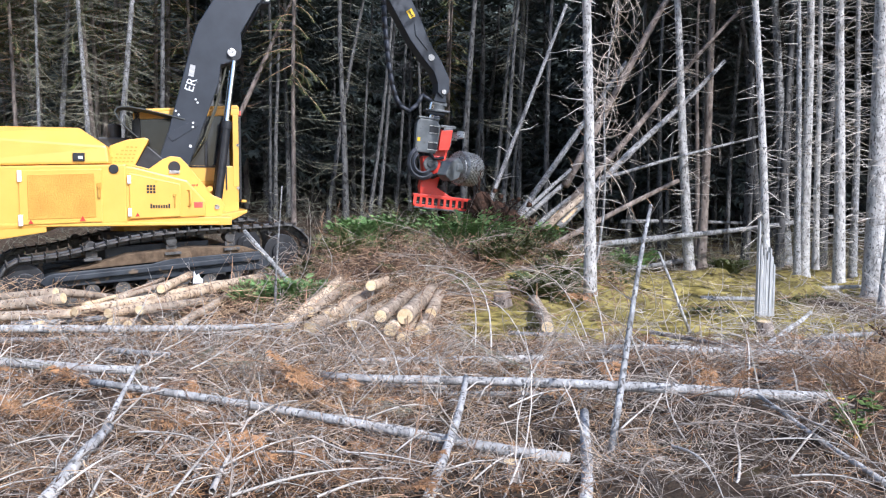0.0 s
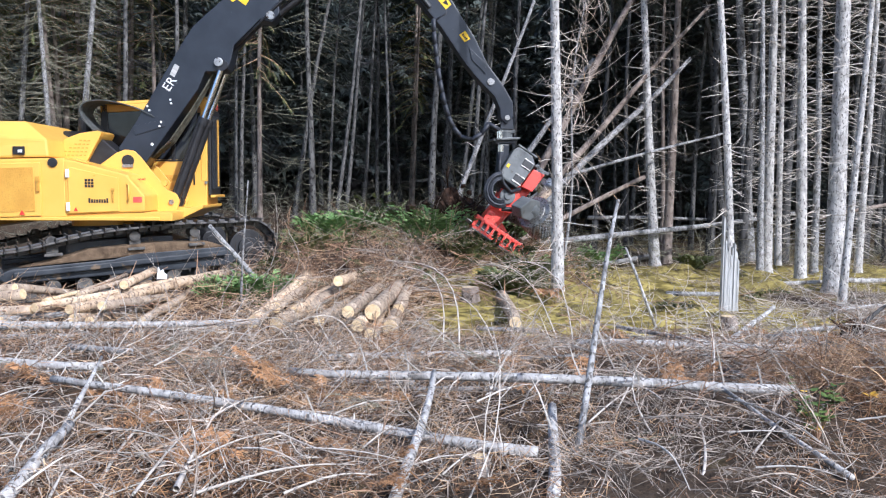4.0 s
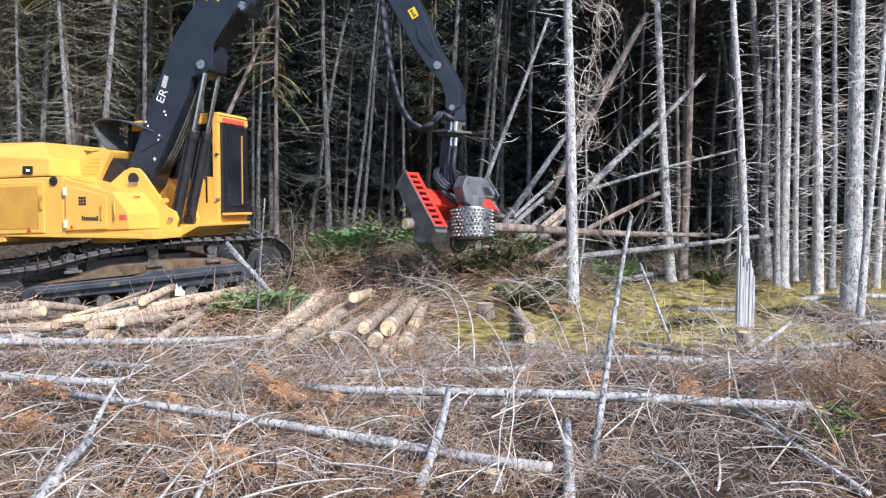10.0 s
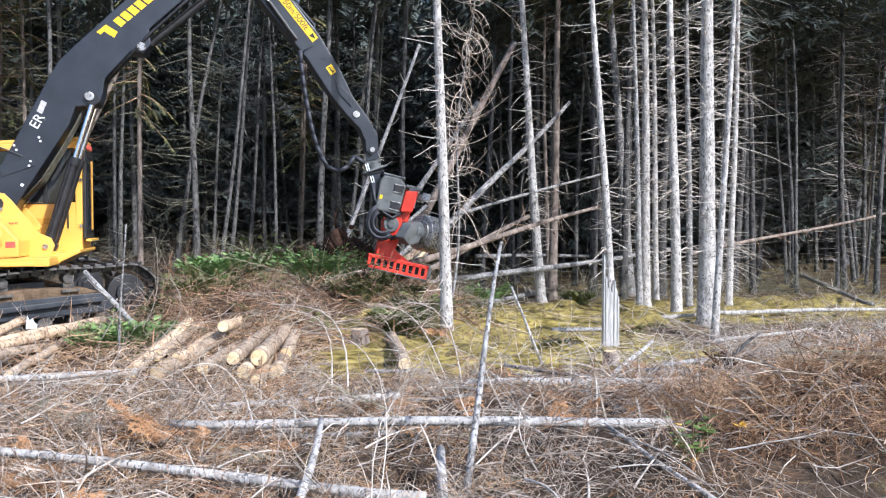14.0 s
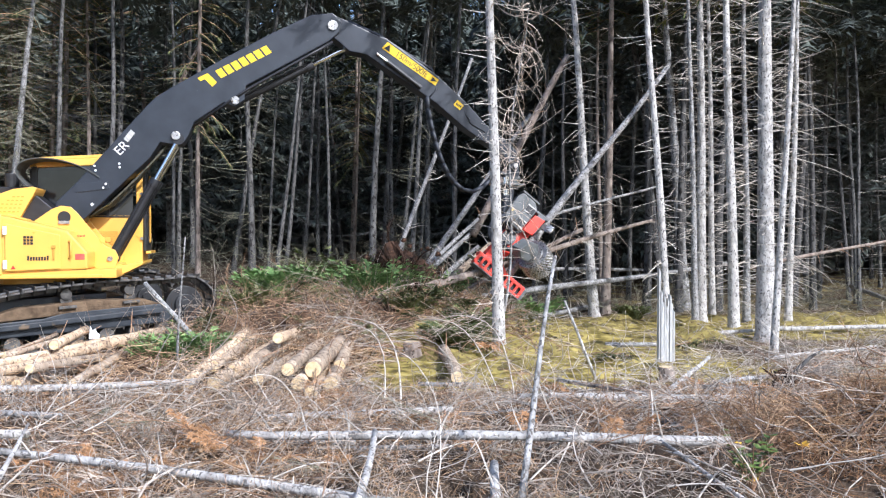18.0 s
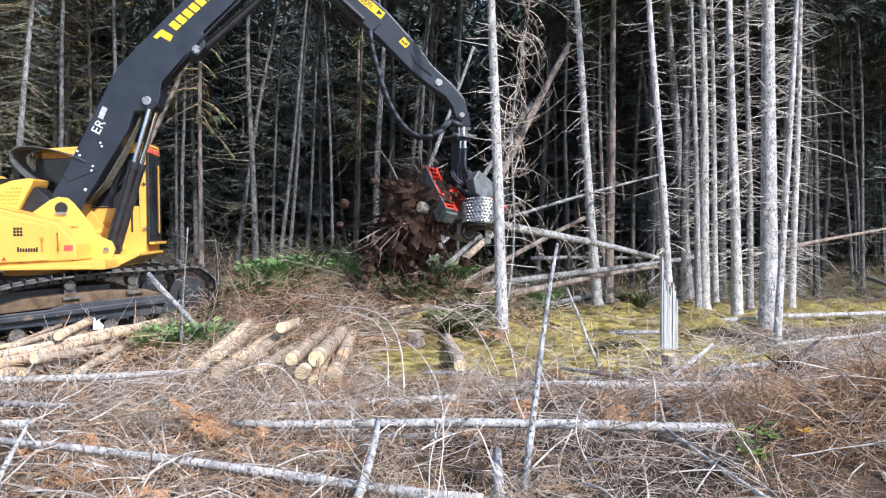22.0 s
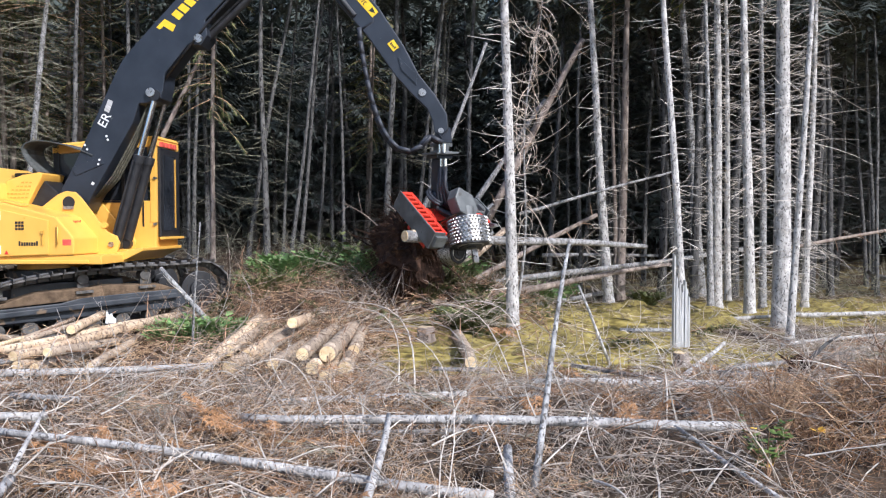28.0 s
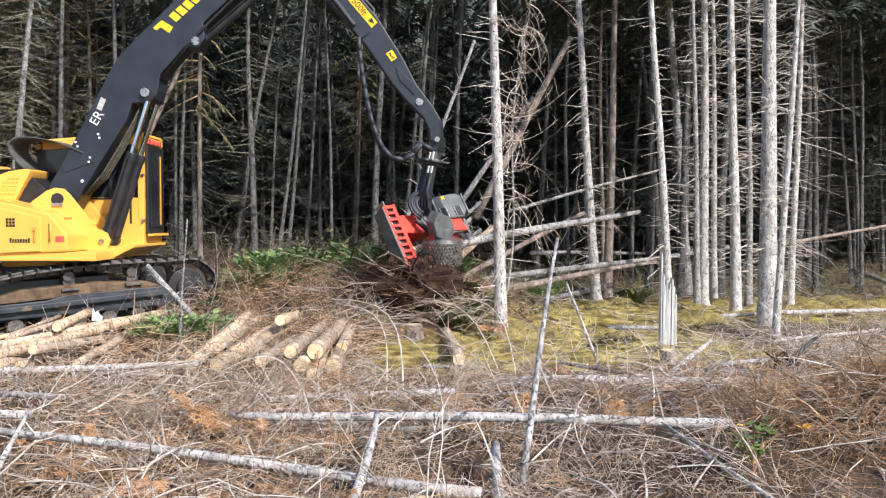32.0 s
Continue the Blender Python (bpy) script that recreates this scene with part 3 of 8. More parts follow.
    sub("lettering_bars", bars(S(), 0.74, 2.03, 0.2, 0.05, -0.96, 8), TEXT_RED)
    sub("pipe_opening", S().cyl((-0.55, Y - 0.03, 2.34), (-0.55, Y + 0.05, 2.34), 0.085, 20), BLACK, "round dark pipe opening", 0.01)
    wl = sub("work_light", S().box((-1.13, Y + 0.0, 2.55), (0.2, 0.05, 0.15)), BLACK, "recessed work light", 0.01)
    part("lens", S().box((-1.10, Y - 0.03, 2.54), (0.075, 0.02, 0.05)), WHITE, wl, bevel=0.006)
    rail = S().box((-0.9, Y + 0.02, 1.33), (4.4, 0.06, 0.06))
    sub("lower_rail", rail, YELLOW, "", 0.012)
    # plates that carry the boom foot
    for k, y in enumerate((-0.52, 0.20)):
        pl = sub("boom_bracket", S().prism([(-0.05, 2.30), (0.30, 2.56), (0.45, 2.62), (0.62, 2.60), (0.74, 2.48), (1.22, 1.86), (1.40, 1.78), (1.46, 1.64), (1.40, 1.45), (0.0, 1.40)], y - 0.035, y + 0.035), YELLOW, "thick yellow plate that holds the boom foot", 0.012)
        s = S()
        s.tube([(PIVOT.x, y - 0.05, PIVOT.z), (PIVOT.x, y + 0.05, PIVOT.z)], 0.115, 20)
        part("boom_pin", s, BLACK, pl, "dark steel pin")
        part("pin_lock", S().box((PIVOT.x, y - 0.06, PIVOT.z - 0.1), (0.2, 0.02, 0.06)), WORN_STEEL, pl, bevel=0.006)
        part("cylinder_pin", S().cyl((1.31, y - 0.07, 1.62), (1.31, y + 0.07, 1.62), 0.05, 14), WORN_STEEL, pl)
        part("lug", S().cyl((1.18, y - 0.05, 1.98), (1.18, y + 0.03, 1.98), 0.055, 14), YELLOW, pl)
    sub("front_floor", S().box((1.05, 0.0, 1.46), (0.9, 0.6, 0.12)), YELLOW)
    # cab on the far side of the boom
    cab = sub("cab", S().box((0.79, 0.90, 1.965), (2.04, 1.16, 0.99)), YELLOW, "yellow operator cab with dark windows", 0.02)
    for px, py in ((1.76, 0.36), (1.76, 1.44), (-0.18, 0.36), (-0.18, 1.44)):
        part("cab_pillar", S().box((px, py, 2.78), (0.12, 0.1, 1.5)), YELLOW if px > 1 else BLACK, cab, bevel=0.012)
    part("roof", S().prism([(-0.26, 3.38), (1.84, 3.53), (1.84, 3.67), (-0.26, 3.52)], 0.31, 1.49), YELLOW, cab, bevel=0.02)
    part("roof_cap", S().prism([(-0.2, 3.525), (1.86, 3.674), (1.80, 3.74), (-0.1, 3.60)], 0.34, 1.47), YELLOW, cab, bevel=0.02)
    part("side_window", S().prism([(-0.12, 2.46), (1.13, 2.46), (1.13, 3.47), (-0.12, 3.38)], 0.34, 0.37), GLASS, cab, "dark side window")
    part("front_side_window", S().box((1.40, 0.355, 2.99), (0.46, 0.03, 1.06)), GLASS, cab, "dark side window")
    part("window_post", S().box((1.16, 0.33, 2.99), (0.06, 0.05, 1.08)), BLACK, cab, bevel=0.008)
    part("seat", S().box((0.7, 0.9, 2.2), (0.5, 0.5, 0.5)).box((0.48, 0.9, 2.7), (0.14, 0.5, 0.7)), BLACK, cab, bevel=0.05)
    ff = part("front_frame", S().box((1.85, 0.90, 2.62), (0.06, 1.0, 1.76)), BLACK, cab, "black framed front window", bevel=0.015)
    part("windscreen", S().box((1.885, 0.86, 2.62), (0.012, 0.62, 1.5)), GLASS, ff)
    part("windscreen_bar", S().box((1.90, 1.12, 2.62), (0.02, 0.025, 1.4)), YELLOW_SCREEN, ff)
    part("guard_lip", S().box((1.92, 0.88, 1.72), (0.1, 1.05, 0.05)), YELLOW, ff, bevel=0.01)
    for i in range(4):
        part("roof_lamp", S().box((1.86, 0.52 + i * 0.22, 3.58), (0.05, 0.16, 0.1)), LAMP_RED, cab, "red roof marker lamp", bevel=0.012)
    for z in (2.0, 2.9):
        part("door_knob", S().cyl((1.80, 0.28, z), (1.80, 0.34, z), 0.03, 10), WORN_STEEL, cab)
    part("door_line", S().box((1.56, 0.312, 2.2), (0.03, 0.012, 0.5)).box((0.9, 0.312, 2.44), (1.3, 0.012, 0.03)), BLACK, cab)
    part("kick_panel", S().box((1.0, 0.30, 1.95), (0.7, 0.04, 0.4)), YELLOW_SCREEN, cab, bevel=0.01)
    part("rear_screen", S().box((-0.26, 0.9, 2.68), (0.05, 1.0, 1.38)), BLACK, cab, bevel=0.01)
    sub("oil_tank", S().box((-0.62, 0.75, 2.2), (0.6, 1.3, 1.6)), BLACK, "dark tank behind the cab", 0.03)
    sub("muffler", S().cyl((-0.62, 0.5, 2.9), (-0.62, 0.5, 3.28), 0.13, 16), BLACK, "", 0.02)
    return up


BOOM_OUTLINE = [(-0.20, 0.10), (0.05, 0.33), (0.6, 0.40), (1.4, 0.55), (2.45, 0.75), (2.75, 0.79), (3.1, 0.76), (4.2, 0.62), (5.3, 0.46), (6.2, 0.28), (6.58, 0.06), (6.62, -0.18), (6.45, -0.33), (6.15, -0.34),
                (5.3, -0.22), (4.25, -0.06), (4.05, -0.26), (3.82, -0.26), (3.7, -0.06), (3.0, -0.02), (2.75, -0.16), (2.58, -0.22), (2.42, -0.12), (2.25, 0.06), (1.9, -0.06), (0.34, -0.22), (0, -0.28), (-0.18, -0.18)]
STICK_OUTLINE = [(-0.30, 0.0), (-0.15, 0.22), (0.85, 0.36), (1.07, 0.42), (2.39, 0.36), (3.25, 0.21), (3.8, 0.06), (4.3, 0.02), (4.68, -0.06), (4.90, -0.24), (4.92, -0.44), (4.76, -0.46), (4.60, -0.34), (4.35, -0.26), (3.95, -0.28), (3.5, -0.27),
                 (2.62, -0.15), (1.85, -0.13), (0.88, -0.10), (0.55, -0.24), (0.30, -0.20), (0.1, -0.18), (-0.18, -0.2)]


def build_boom():
    boom = part("boom", S().prism(BOOM_OUTLINE, BY0, BY1), BOOM_PAINT, harvester, "charcoal painted main boom", bevel=0.02)
    y = BY0 - 0.006
    part("boom_foot", S().cyl((0, BY0 - 0.03, 0), (0, BY1 + 0.03, 0), 0.2, 20), BOOM_PAINT, boom, bevel=0.02)
    part("name_bar", S().prism([(3.72, 0.31), (3.85, 0.33), (3.82, 0.57), (3.60, 0.61), (3.61, 0.53), (3.70, 0.51)], y, y + 0.008), TEXT_YELLOW, boom, "plain yellow bars in place of a name")
    for i in range(7):
        x = 3.96 + i * 0.165
        z = 0.34 - i * 0.028
        part("name_bar", S().prism([(x, z), (x + 0.13, z - 0.02), (x + 0.13, z + 0.16), (x, z + 0.18)], y, y + 0.008), TEXT_YELLOW, boom)
    lettering("white_letters", "ER", 0.25, WHITE, boom, pose(1.62, y - 0.002, 0.40, 90, -8, 0), "white painted letters ER")
    part("white_streak", S().prism([(1.78, 0.42), (2.0, 0.48), (1.98, 0.58), (1.76, 0.52)], y + 0.001, y + 0.006), SILVER_WOOD, boom, "rubbed grey lettering")
    part("cover_plate", S().prism([(0.45, 0.24), (0.95, -0.06), (1.02, 0.06), (0.52, 0.40)], y - 0.012, y + 0.006), BOOM_PAINT, boom, bevel=0.004)
    for x, z in ((0.98, 0.36), (1.02, 0.44), (1.36, 0.14), (1.40, 0.2), (0.88, 0.02), (0.96, 0.05)):
        part("bolt", S().cyl((x, y - 0.014, z), (x, y, z), 0.022, 8), WHITE, boom)
    part("white_dot", S().box((0.52, y, -0.1), (0.05, 0.01, 0.05)), WHITE, boom)
    part("knee_badge", S().cyl((2.56, y - 0.07, -0.02), (2.56, y - 0.03, -0.02), 0.085, 20), WORN_STEEL, boom, "rubbed grey round badge", bevel=0.01)
    part("knee_pin", S().cyl((CYL_KNEE.x, BY0 - 0.05, CYL_KNEE.z), (CYL_KNEE.x, BY1 + 0.05, CYL_KNEE.z), 0.11, 18), BLACK, boom)
    part("arm_pin", S().cyl((ARM_FOOT.x, BY0 - 0.04, ARM_FOOT.z), (ARM_FOOT.x, BY1 + 0.04, ARM_FOOT.z), 0.08, 16), WORN_STEEL, boom)
    part("elbow_pin", S().cyl((ELBOW.x, BY0 - 0.05, ELBOW.z), (ELBOW.x, BY1 + 0.05, ELBOW.z), 0.1, 18), WORN_STEEL, boom)
    for k in range(4):
        yy = BYM - 0.12 + k * 0.07
        part("boom_hose", S().tube([(0.3, yy, -0.24), (0.8, yy, -0.27 - 0.015 * k), (1.5, yy, -0.19 - 0.01 * k), (2.0, yy, -0.11), (2.35, yy, -0.03)], 0.02, 6), HOSE_TAN, boom, smooth=True)
        part("hose_fitting", S().cyl((0.62, yy, -0.25), (0.82, yy, -0.26), 0.03, 8), CHROME, boom)
    part("long_pipe", S().tube([(2.9, BY0 + 0.05, -0.06), (4.2, BY0 - 0.02, -0.13), (5.6, BY0 - 0.02, -0.32), (6.2, BY0, -0.4)], 0.03, 8), BLACK, boom, smooth=True)
    return boom


def build_stick():
    y0, y1 = BY0 + 0.06, BY1 - 0.08
    stick = part("stick", S().prism(STICK_OUTLINE, y0, y1), BOOM_PAINT, harvester, "charcoal painted stick boom", bevel=0.018)
    y = y0 - 0.005
    wp = part("warning_plate", S().prism([(1.08, 0.19), (2.44, 0.15), (2.44, 0.30), (1.12, 0.37)], y - 0.004, y + 0.004), TEXT_YELLOW, stick, "yellow warning plate")
    lettering("warning_letters", "150m/500ft", 0.17, TEXT_DARK, wp, pose(1.78, y - 0.006, 0.25, 90, 2.2, 0), "black letters 150m/500ft")
    part("warning_triangle", S().prism([(1.12, 0.21), (1.26, 0.21), (1.19, 0.34)], y - 0.008, y - 0.003), TEXT_DARK, wp)
    part("warning_arrow", S().prism([(2.30, 0.18), (2.42, 0.24), (2.30, 0.28)], y - 0.008, y - 0.003), TEXT_DARK, wp)
    sd = part("small_plate", S().prism([(2.98, 0.02), (3.16, 0.0), (3.18, 0.13), (3.0, 0.16)], y - 0.004, y + 0.004), TEXT_YELLOW, stick, "small yellow sign")
    part("mark", bars(S(), 3.01, 0.05, 0.14, 0.05, y - 0.006, 4), TEXT_DARK, sd)
    part("stick_pin", S().cyl((4.08, y0 - 0.03, -0.12), (4.08, y1 + 0.03, -0.12), 0.07, 16), WORN_STEEL, stick)
    part("tip_pin", S().cyl((4.83, y0 - 0.04, -0.35), (4.83, y1 + 0.04, -0.35), 0.05, 14), WORN_STEEL, stick)
    part("extension_barrel", S().cyl((1.3, y0 - 0.05, 0.0), (2.2, y0 - 0.05, -0.07), 0.05, 14), BLACK, stick, smooth=False)
    part("extension_rod", S().cyl((1.05, y0 - 0.05, 0.02), (1.3, y0 - 0.05, 0.0), 0.028, 12), CHROME, stick)
    part("fin_plate", S().prism([(3.3, 0.0), (3.75, 0.04), (3.9, -0.1), (3.5, -0.12)], y - 0.02, y + 0.004), BOOM_PAINT, stick, bevel=0.004)
    part("stick_hose", S().tube([(0.2, y0 + 0.1, 0.3), (0.9, y0 + 0.05, 0.40), (2.2, y0 + 0.05, 0.42), (2.5, y0 + 0.02, 0.1), (2.45, y0 + 0.02, -0.18)], 0.03, 8), RUBBER, stick, smooth=True)
    return stick


def ram(name, length, r, reach):
    """Barrel from its foot along +x; rod from its eye along -x."""
    b = part(name + "_barrel", S().cyl((0.08, 0, 0), (length, 0, 0), r, 18).cyl((length - 0.14, 0, 0), (length + 0.02, 0, 0), r * 1.15, 18).cyl((0, -0.07, 0), (0, 0.07, 0), r * 1.1, 14), BLACK, harvester, "black hydraulic cylinder", bevel=0.008)
    part("feed_pipe", S().tube([(0.2, -r * 1.3, r * 0.5), (length - 0.1, -r * 1.3, r * 0.5)], 0.018, 6), BLACK, b)
    d = part(name + "_rod", S().cyl((0, 0, 0), (-reach, 0, 0), r * 0.55, 16), CHROME, harvester, "chrome piston rod")
    part("rod_eye", S().cyl((0, -0.06, 0), (0, 0.06, 0), r * 1.05, 14), BLACK, d, bevel=0.006)
    return b, d


build_undercarriage()
upper = build_upper()
boom = build_boom()
stick = build_stick()
GUARD_N, GUARD_STEP = 22, 0.091
guard = part("guard_sheet", S().box((0.0, -0.03, 0), (0.05, 0.7, 0.03)), BLACK, upper, "rolled black guard sheet behind the boom", bevel=0.008, at=pose(-0.16, 0, 2.98))
guard_strips = [part("guard_strip", S().box((GUARD_STEP / 2, -0.045, 0), (GUARD_STEP * 1.16, 0.77, 0.018)), SHEET, upper, "strip of the bent guard sheet" if k == 0 else "") for k in range(GUARD_N)]
lift_rams = [(ram("lift", 1.72, 0.095, 1.35), y) for y in (BYM - 0.23, BYM + 0.23)]
arm_ram = ram("arm", 1.75, 0.085, 1.6)

# ---- processing head ----
head = thing("processing_head", "red and grey tree processing head hung from the stick", "processing head")


def build_head():
    """The upright frame: the tilt pivot is the origin of head_frame, the saw box below, the rollers towards +x."""
    top = part("hanger", S().box((0, 0, -0.10), (0.16, 0.20, 0.26)).box((0, 0, -0.24), (0.34, 0.26, 0.07)).cyl((0, 0, -0.24), (0, 0, -0.42), 0.15, 20).cyl((0, 0, -0.36), (0, 0, -0.40), 0.21, 20), GREY_PAINT, head, "grimy grey hanger with rotator", bevel=0.014)
    part("side_cheek", S().prism([(-0.1, 0.08), (0.1, 0.08), (0.14, -0.2), (-0.14, -0.2)], -0.15, -0.11), BOOM_PAINT, top, bevel=0.006)
    arm = part("tilt_arm", S().box((-0.04, 0, -0.46), (0.40, 0.28, 0.07)).prism([(-0.14, -0.50), (0.06, -0.50), (0.05, -0.9), (0.12, -1.36), (0.16, -1.66), (-0.02, -1.74), (-0.13, -1.62), (-0.16, -1.05)], -0.12, 0.12), BOOM_PAINT, head, "dark grey tilt arm", bevel=0.02)
    part("arm_plate", S().prism([(-0.30, -0.44), (0.24, -0.40), (0.26, -0.36), (-0.30, -0.40)], -0.22, 0.22), GREY_PAINT, arm, bevel=0.01)
    for k in range(4):
        y = -0.26 + 0.06 * k
        part("hose_fitting", S().cyl((-0.20 + 0.05 * (k % 2), y - 0.04, -0.25), (-0.20 + 0.05 * (k % 2), y - 0.04, -0.40), 0.026, 8), CHROME, arm)
        part("hose_fitting", S().cyl((-0.17 + 0.05 * (k % 2), y - 0.04, -0.52), (-0.17 + 0.05 * (k % 2), y - 0.04, -0.66), 0.026, 8), CHROME, arm)
        part("arm_hose", S().tube([(-0.17 + 0.05 * (k % 2), y - 0.04, -0.66), (-0.20, y - 0.05, -1.0), (-0.10 - 0.04 * k, y - 0.06, -1.3), (0.05, y - 0.05, -1.46), (0.26, y, -1.40)], 0.034, 8), RUBBER, arm, smooth=True)
    fr = part("head_frame", S().prism([(-0.20, 0.16), (0.20, 0.20), (0.26, -0.2), (0.20, -0.50), (0.60, -0.70), (-0.16, -0.70), (-0.18, -0.48), (-0.14, -0.2)], -0.20, 0.20).prism([(-0.1, 0.1), (0.34, 0.1), (0.40, 0.75), (0.10, 0.80)], -0.14, 0.14), RED, head, "red welded head frame", bevel=0.02)

    def sub(name, s, mat, label="", bevel=0.012, smooth=False):
        return part(name, s, mat, fr, label, bevel=bevel, smooth=smooth)
    # saw box: a flat red box with a row of openings and a grey edge
    x0, x1, z0, z1 = -0.34, 0.94, -0.96, -0.68
    box = S()
    yf, yb = -0.40, -0.10
    box.prism([(x0, z1), (x1, z1), (x1, z1 - 0.07), (x0 + 0.02, z1 - 0.07)], yf, yb)
    box.prism([(x0 + 0.06, z0), (x1, z0), (x1, z0 + 0.05), (x0 + 0.02, z0 + 0.06)], yf, yb)
    n = 9
    for i in range(n + 1):
        x = x0 + 0.05 + (x1 - x0 - 0.08) * i / n
        w = 0.07 if i in (0, n) else 0.055
        box.box((x, yf + 0.02, (z0 + z1) / 2), (w, 0.04, z1 - z0 - 0.06))
    sub("saw_box", box, RED, "red saw box with a row of square openings", 0.008)
    sub("saw_box_lining", S().box(((x0 + x1) / 2, -0.22, (z0 + z1) / 2), (x1 - x0 - 0.1, 0.2, z1 - z0 - 0.1)), BLACK, "", 0)
    sub("wear_edge", S().prism([(x0 + 0.04, z0 - 0.03), (x1 + 0.02, z0 - 0.03), (x1 + 0.02, z1 - 0.06), (x1, z1 - 0.06), (x1, z0), (x0 + 0.05, z0)], yf - 0.02, yb + 0.02), GREY_PAINT, "grey worn steel edge", 0.006)
    sub("wear_block", S().prism([(x1 - 0.02, z0), (x1 + 0.08, z0 + 0.02), (x1 + 0.08, z1 - 0.02), (x1 - 0.02, z1)], -0.36, -0.14), GREY_PAINT, "", 0.015)
    sub("saw_bar", S().box((0.1, -0.2, -0.86), (1.1, 0.3, 0.012)), WORN_STEEL, "steel saw bar", 0)
    # covers and motors above the pivot
    cv = sub("motor_cover", S().prism([(-0.40, 0.12), (0.06, 0.12), (0.10, 0.30), (0.12, 0.74), (-0.02, 0.86), (-0.36, 0.86), (-0.42, 0.74)], -0.36, -0.04), GREY_PAINT, "dented grey motor cover", 0.035)
    cv.location.z = 0.10
    for z in (0.22, 0.58):
        part("cover_window", S().box((-0.02, -0.365, z + 0.06), (0.2, 0.02, 0.14)), BLACK, cv, bevel=0.01)
        part("window_rim", S().box((-0.02, -0.372, z + 0.14), (0.22, 0.02, 0.02)).box((-0.02, -0.372, z - 0.02), (0.22, 0.02, 0.02)), WORN_STEEL, cv)
    part("yellow_mark", S().box((-0.34, -0.365, 0.4), (0.06, 0.012, 0.08)), TEXT_YELLOW, cv)
    part("cap_plate", S().box((-0.16, -0.2, 0.88), (0.46, 0.34, 0.04)), GREY_PAINT, cv, bevel=0.012)
    sub("top_guard", S().box((0.30, 0.0, 0.84), (0.34, 0.6, 0.06)).box((0.30, -0.28, 0.62), (0.2, 0.05, 0.4)), GREY_PAINT, "", 0.015)
    sub("red_shield", S().prism([(0.12, 0.3), (0.36, 0.34), (0.40, 0.78), (0.14, 0.74)], -0.34, -0.26), RED, "", 0.012)
    sub("far_cover", S().prism([(-0.30, 0.12), (0.2, 0.12), (0.2, 0.74), (-0.26, 0.74)], 0.10, 0.38), GREY_PAINT, "", 0.03)
    # feed rollers: wide studded drums set in a V against the trunk, and their arms
    for sgn, R, cx, cy in ((-1, 0.35, 0.76, -0.33), (1, 0.20, 0.58, 0.30)):
        half, zz = 0.24, -0.03
        m = pose(cx, cy, zz, 0, 0, -40 * sgn)
        ro = part("feed_roller", S().cyl((-half, 0, 0), (half, 0, 0), R, 32).cyl((-half - 0.03, 0, 0), (half + 0.03, 0, 0), R * 0.72, 24), WORN_STEEL, fr, "studded steel feed roller", bevel=0.012, at=m)
        part("roller_hub", S().cyl((half, 0, 0), (half + 0.045, 0, 0), R * 0.62, 24).cyl((half + 0.04, 0, 0), (half + 0.07, 0, 0), R * 0.3, 16), BLACK, ro, "dark roller hub", bevel=0.008)
        part("rim", S().cyl((half - 0.002, 0, 0), (half + 0.02, 0, 0), R * 0.98, 32), BLACK, ro, "dark rim", bevel=0.006)
        stud = S()
        for i in range(34):
            for j in range(8):
                a = 2 * math.pi * (i + 0.5 * (j % 2)) / 34
                o = Vector((0, math.cos(a), math.sin(a)))
                u, w = Vector((0, -math.sin(a), math.cos(a))), Vector((1, 0, 0))
                c = Vector((-half + 0.03 + j * 0.06, 0, 0)) + o * (R + 0.003)
                stud.add([c + (u + w) * 0.018, c + (w - u) * 0.018, c - (u + w) * 0.018, c + (u - w) * 0.018, c + o * 0.03], [(0, 1, 4), (1, 2, 4), (2, 3, 4), (3, 0, 4)])
        part("stud_pattern", stud, WORN_STEEL, ro, kind="stuff")
        part("roller_arm", S().prism([(-0.80, -0.20), (-0.60, -0.32), (-0.34, -0.24), (-0.27, -0.08), (-0.27, 0.12), (-0.40, 0.20), (-0.66, 0.10)], -0.13, 0.13), GREY_PAINT, fr, "grey roller arm", bevel=0.03, at=m)
        part("roller_motor", S().cyl((-0.46, 0, 0), (-0.26, 0, 0), 0.16, 20), GREY_PAINT, fr, bevel=0.015, at=m)
        sub("arm_ram", S().cyl((0.02, 0.32 * sgn, -0.30), (0.36, 0.36 * sgn, -0.12), 0.05, 12), BLACK)
    # delimbing knives
    for y, sgn in ((-0.12, -1), (0.16, 1)):
        k = [(0.30 + 0.34 * math.sin(q), y + sgn * 0.30 * math.sin(q * 0.9), 0.66 + 0.02 * q) for q in np.linspace(0, 2.5, 9)]
        kn = S()
        for p, q in zip(k, k[1:]):
            mid = (Vector(p) + Vector(q)) / 2
            d = (Vector(q) - Vector(p))
            kn.box(mid, (d.length * 1.15, 0.035, 0.14), Matrix.Rotation(math.atan2(d.y, d.x), 3, "Z"))
        sub("delimbing_knife", kn, WORN_STEEL, "curved steel delimbing knife", 0.006)
    for k in range(5):
        y = -0.42 + 0.03 * (k % 3)
        r = 0.22 + 0.035 * k
        pts = [(-0.20 + r * math.cos(q) * 0.9, y, 0.0 + r * math.sin(q)) for q in np.linspace(2.2, 5.6, 10)]
        sub("loop_hose", S().tube(pts, 0.03, 8), RUBBER, "", 0, True)
    sub("pivot_drum", S().cyl((0, -0.26, 0), (0, 0.26, 0), 0.16, 22).cyl((0, -0.29, 0), (0, 0.29, 0), 0.08, 14), GREY_PAINT, "", 0.012)
    return top, arm, fr


hanger, tilt_arm, head_frame = build_head()
HEAD_PIVOT = Vector((0.0, 0, -1.58))

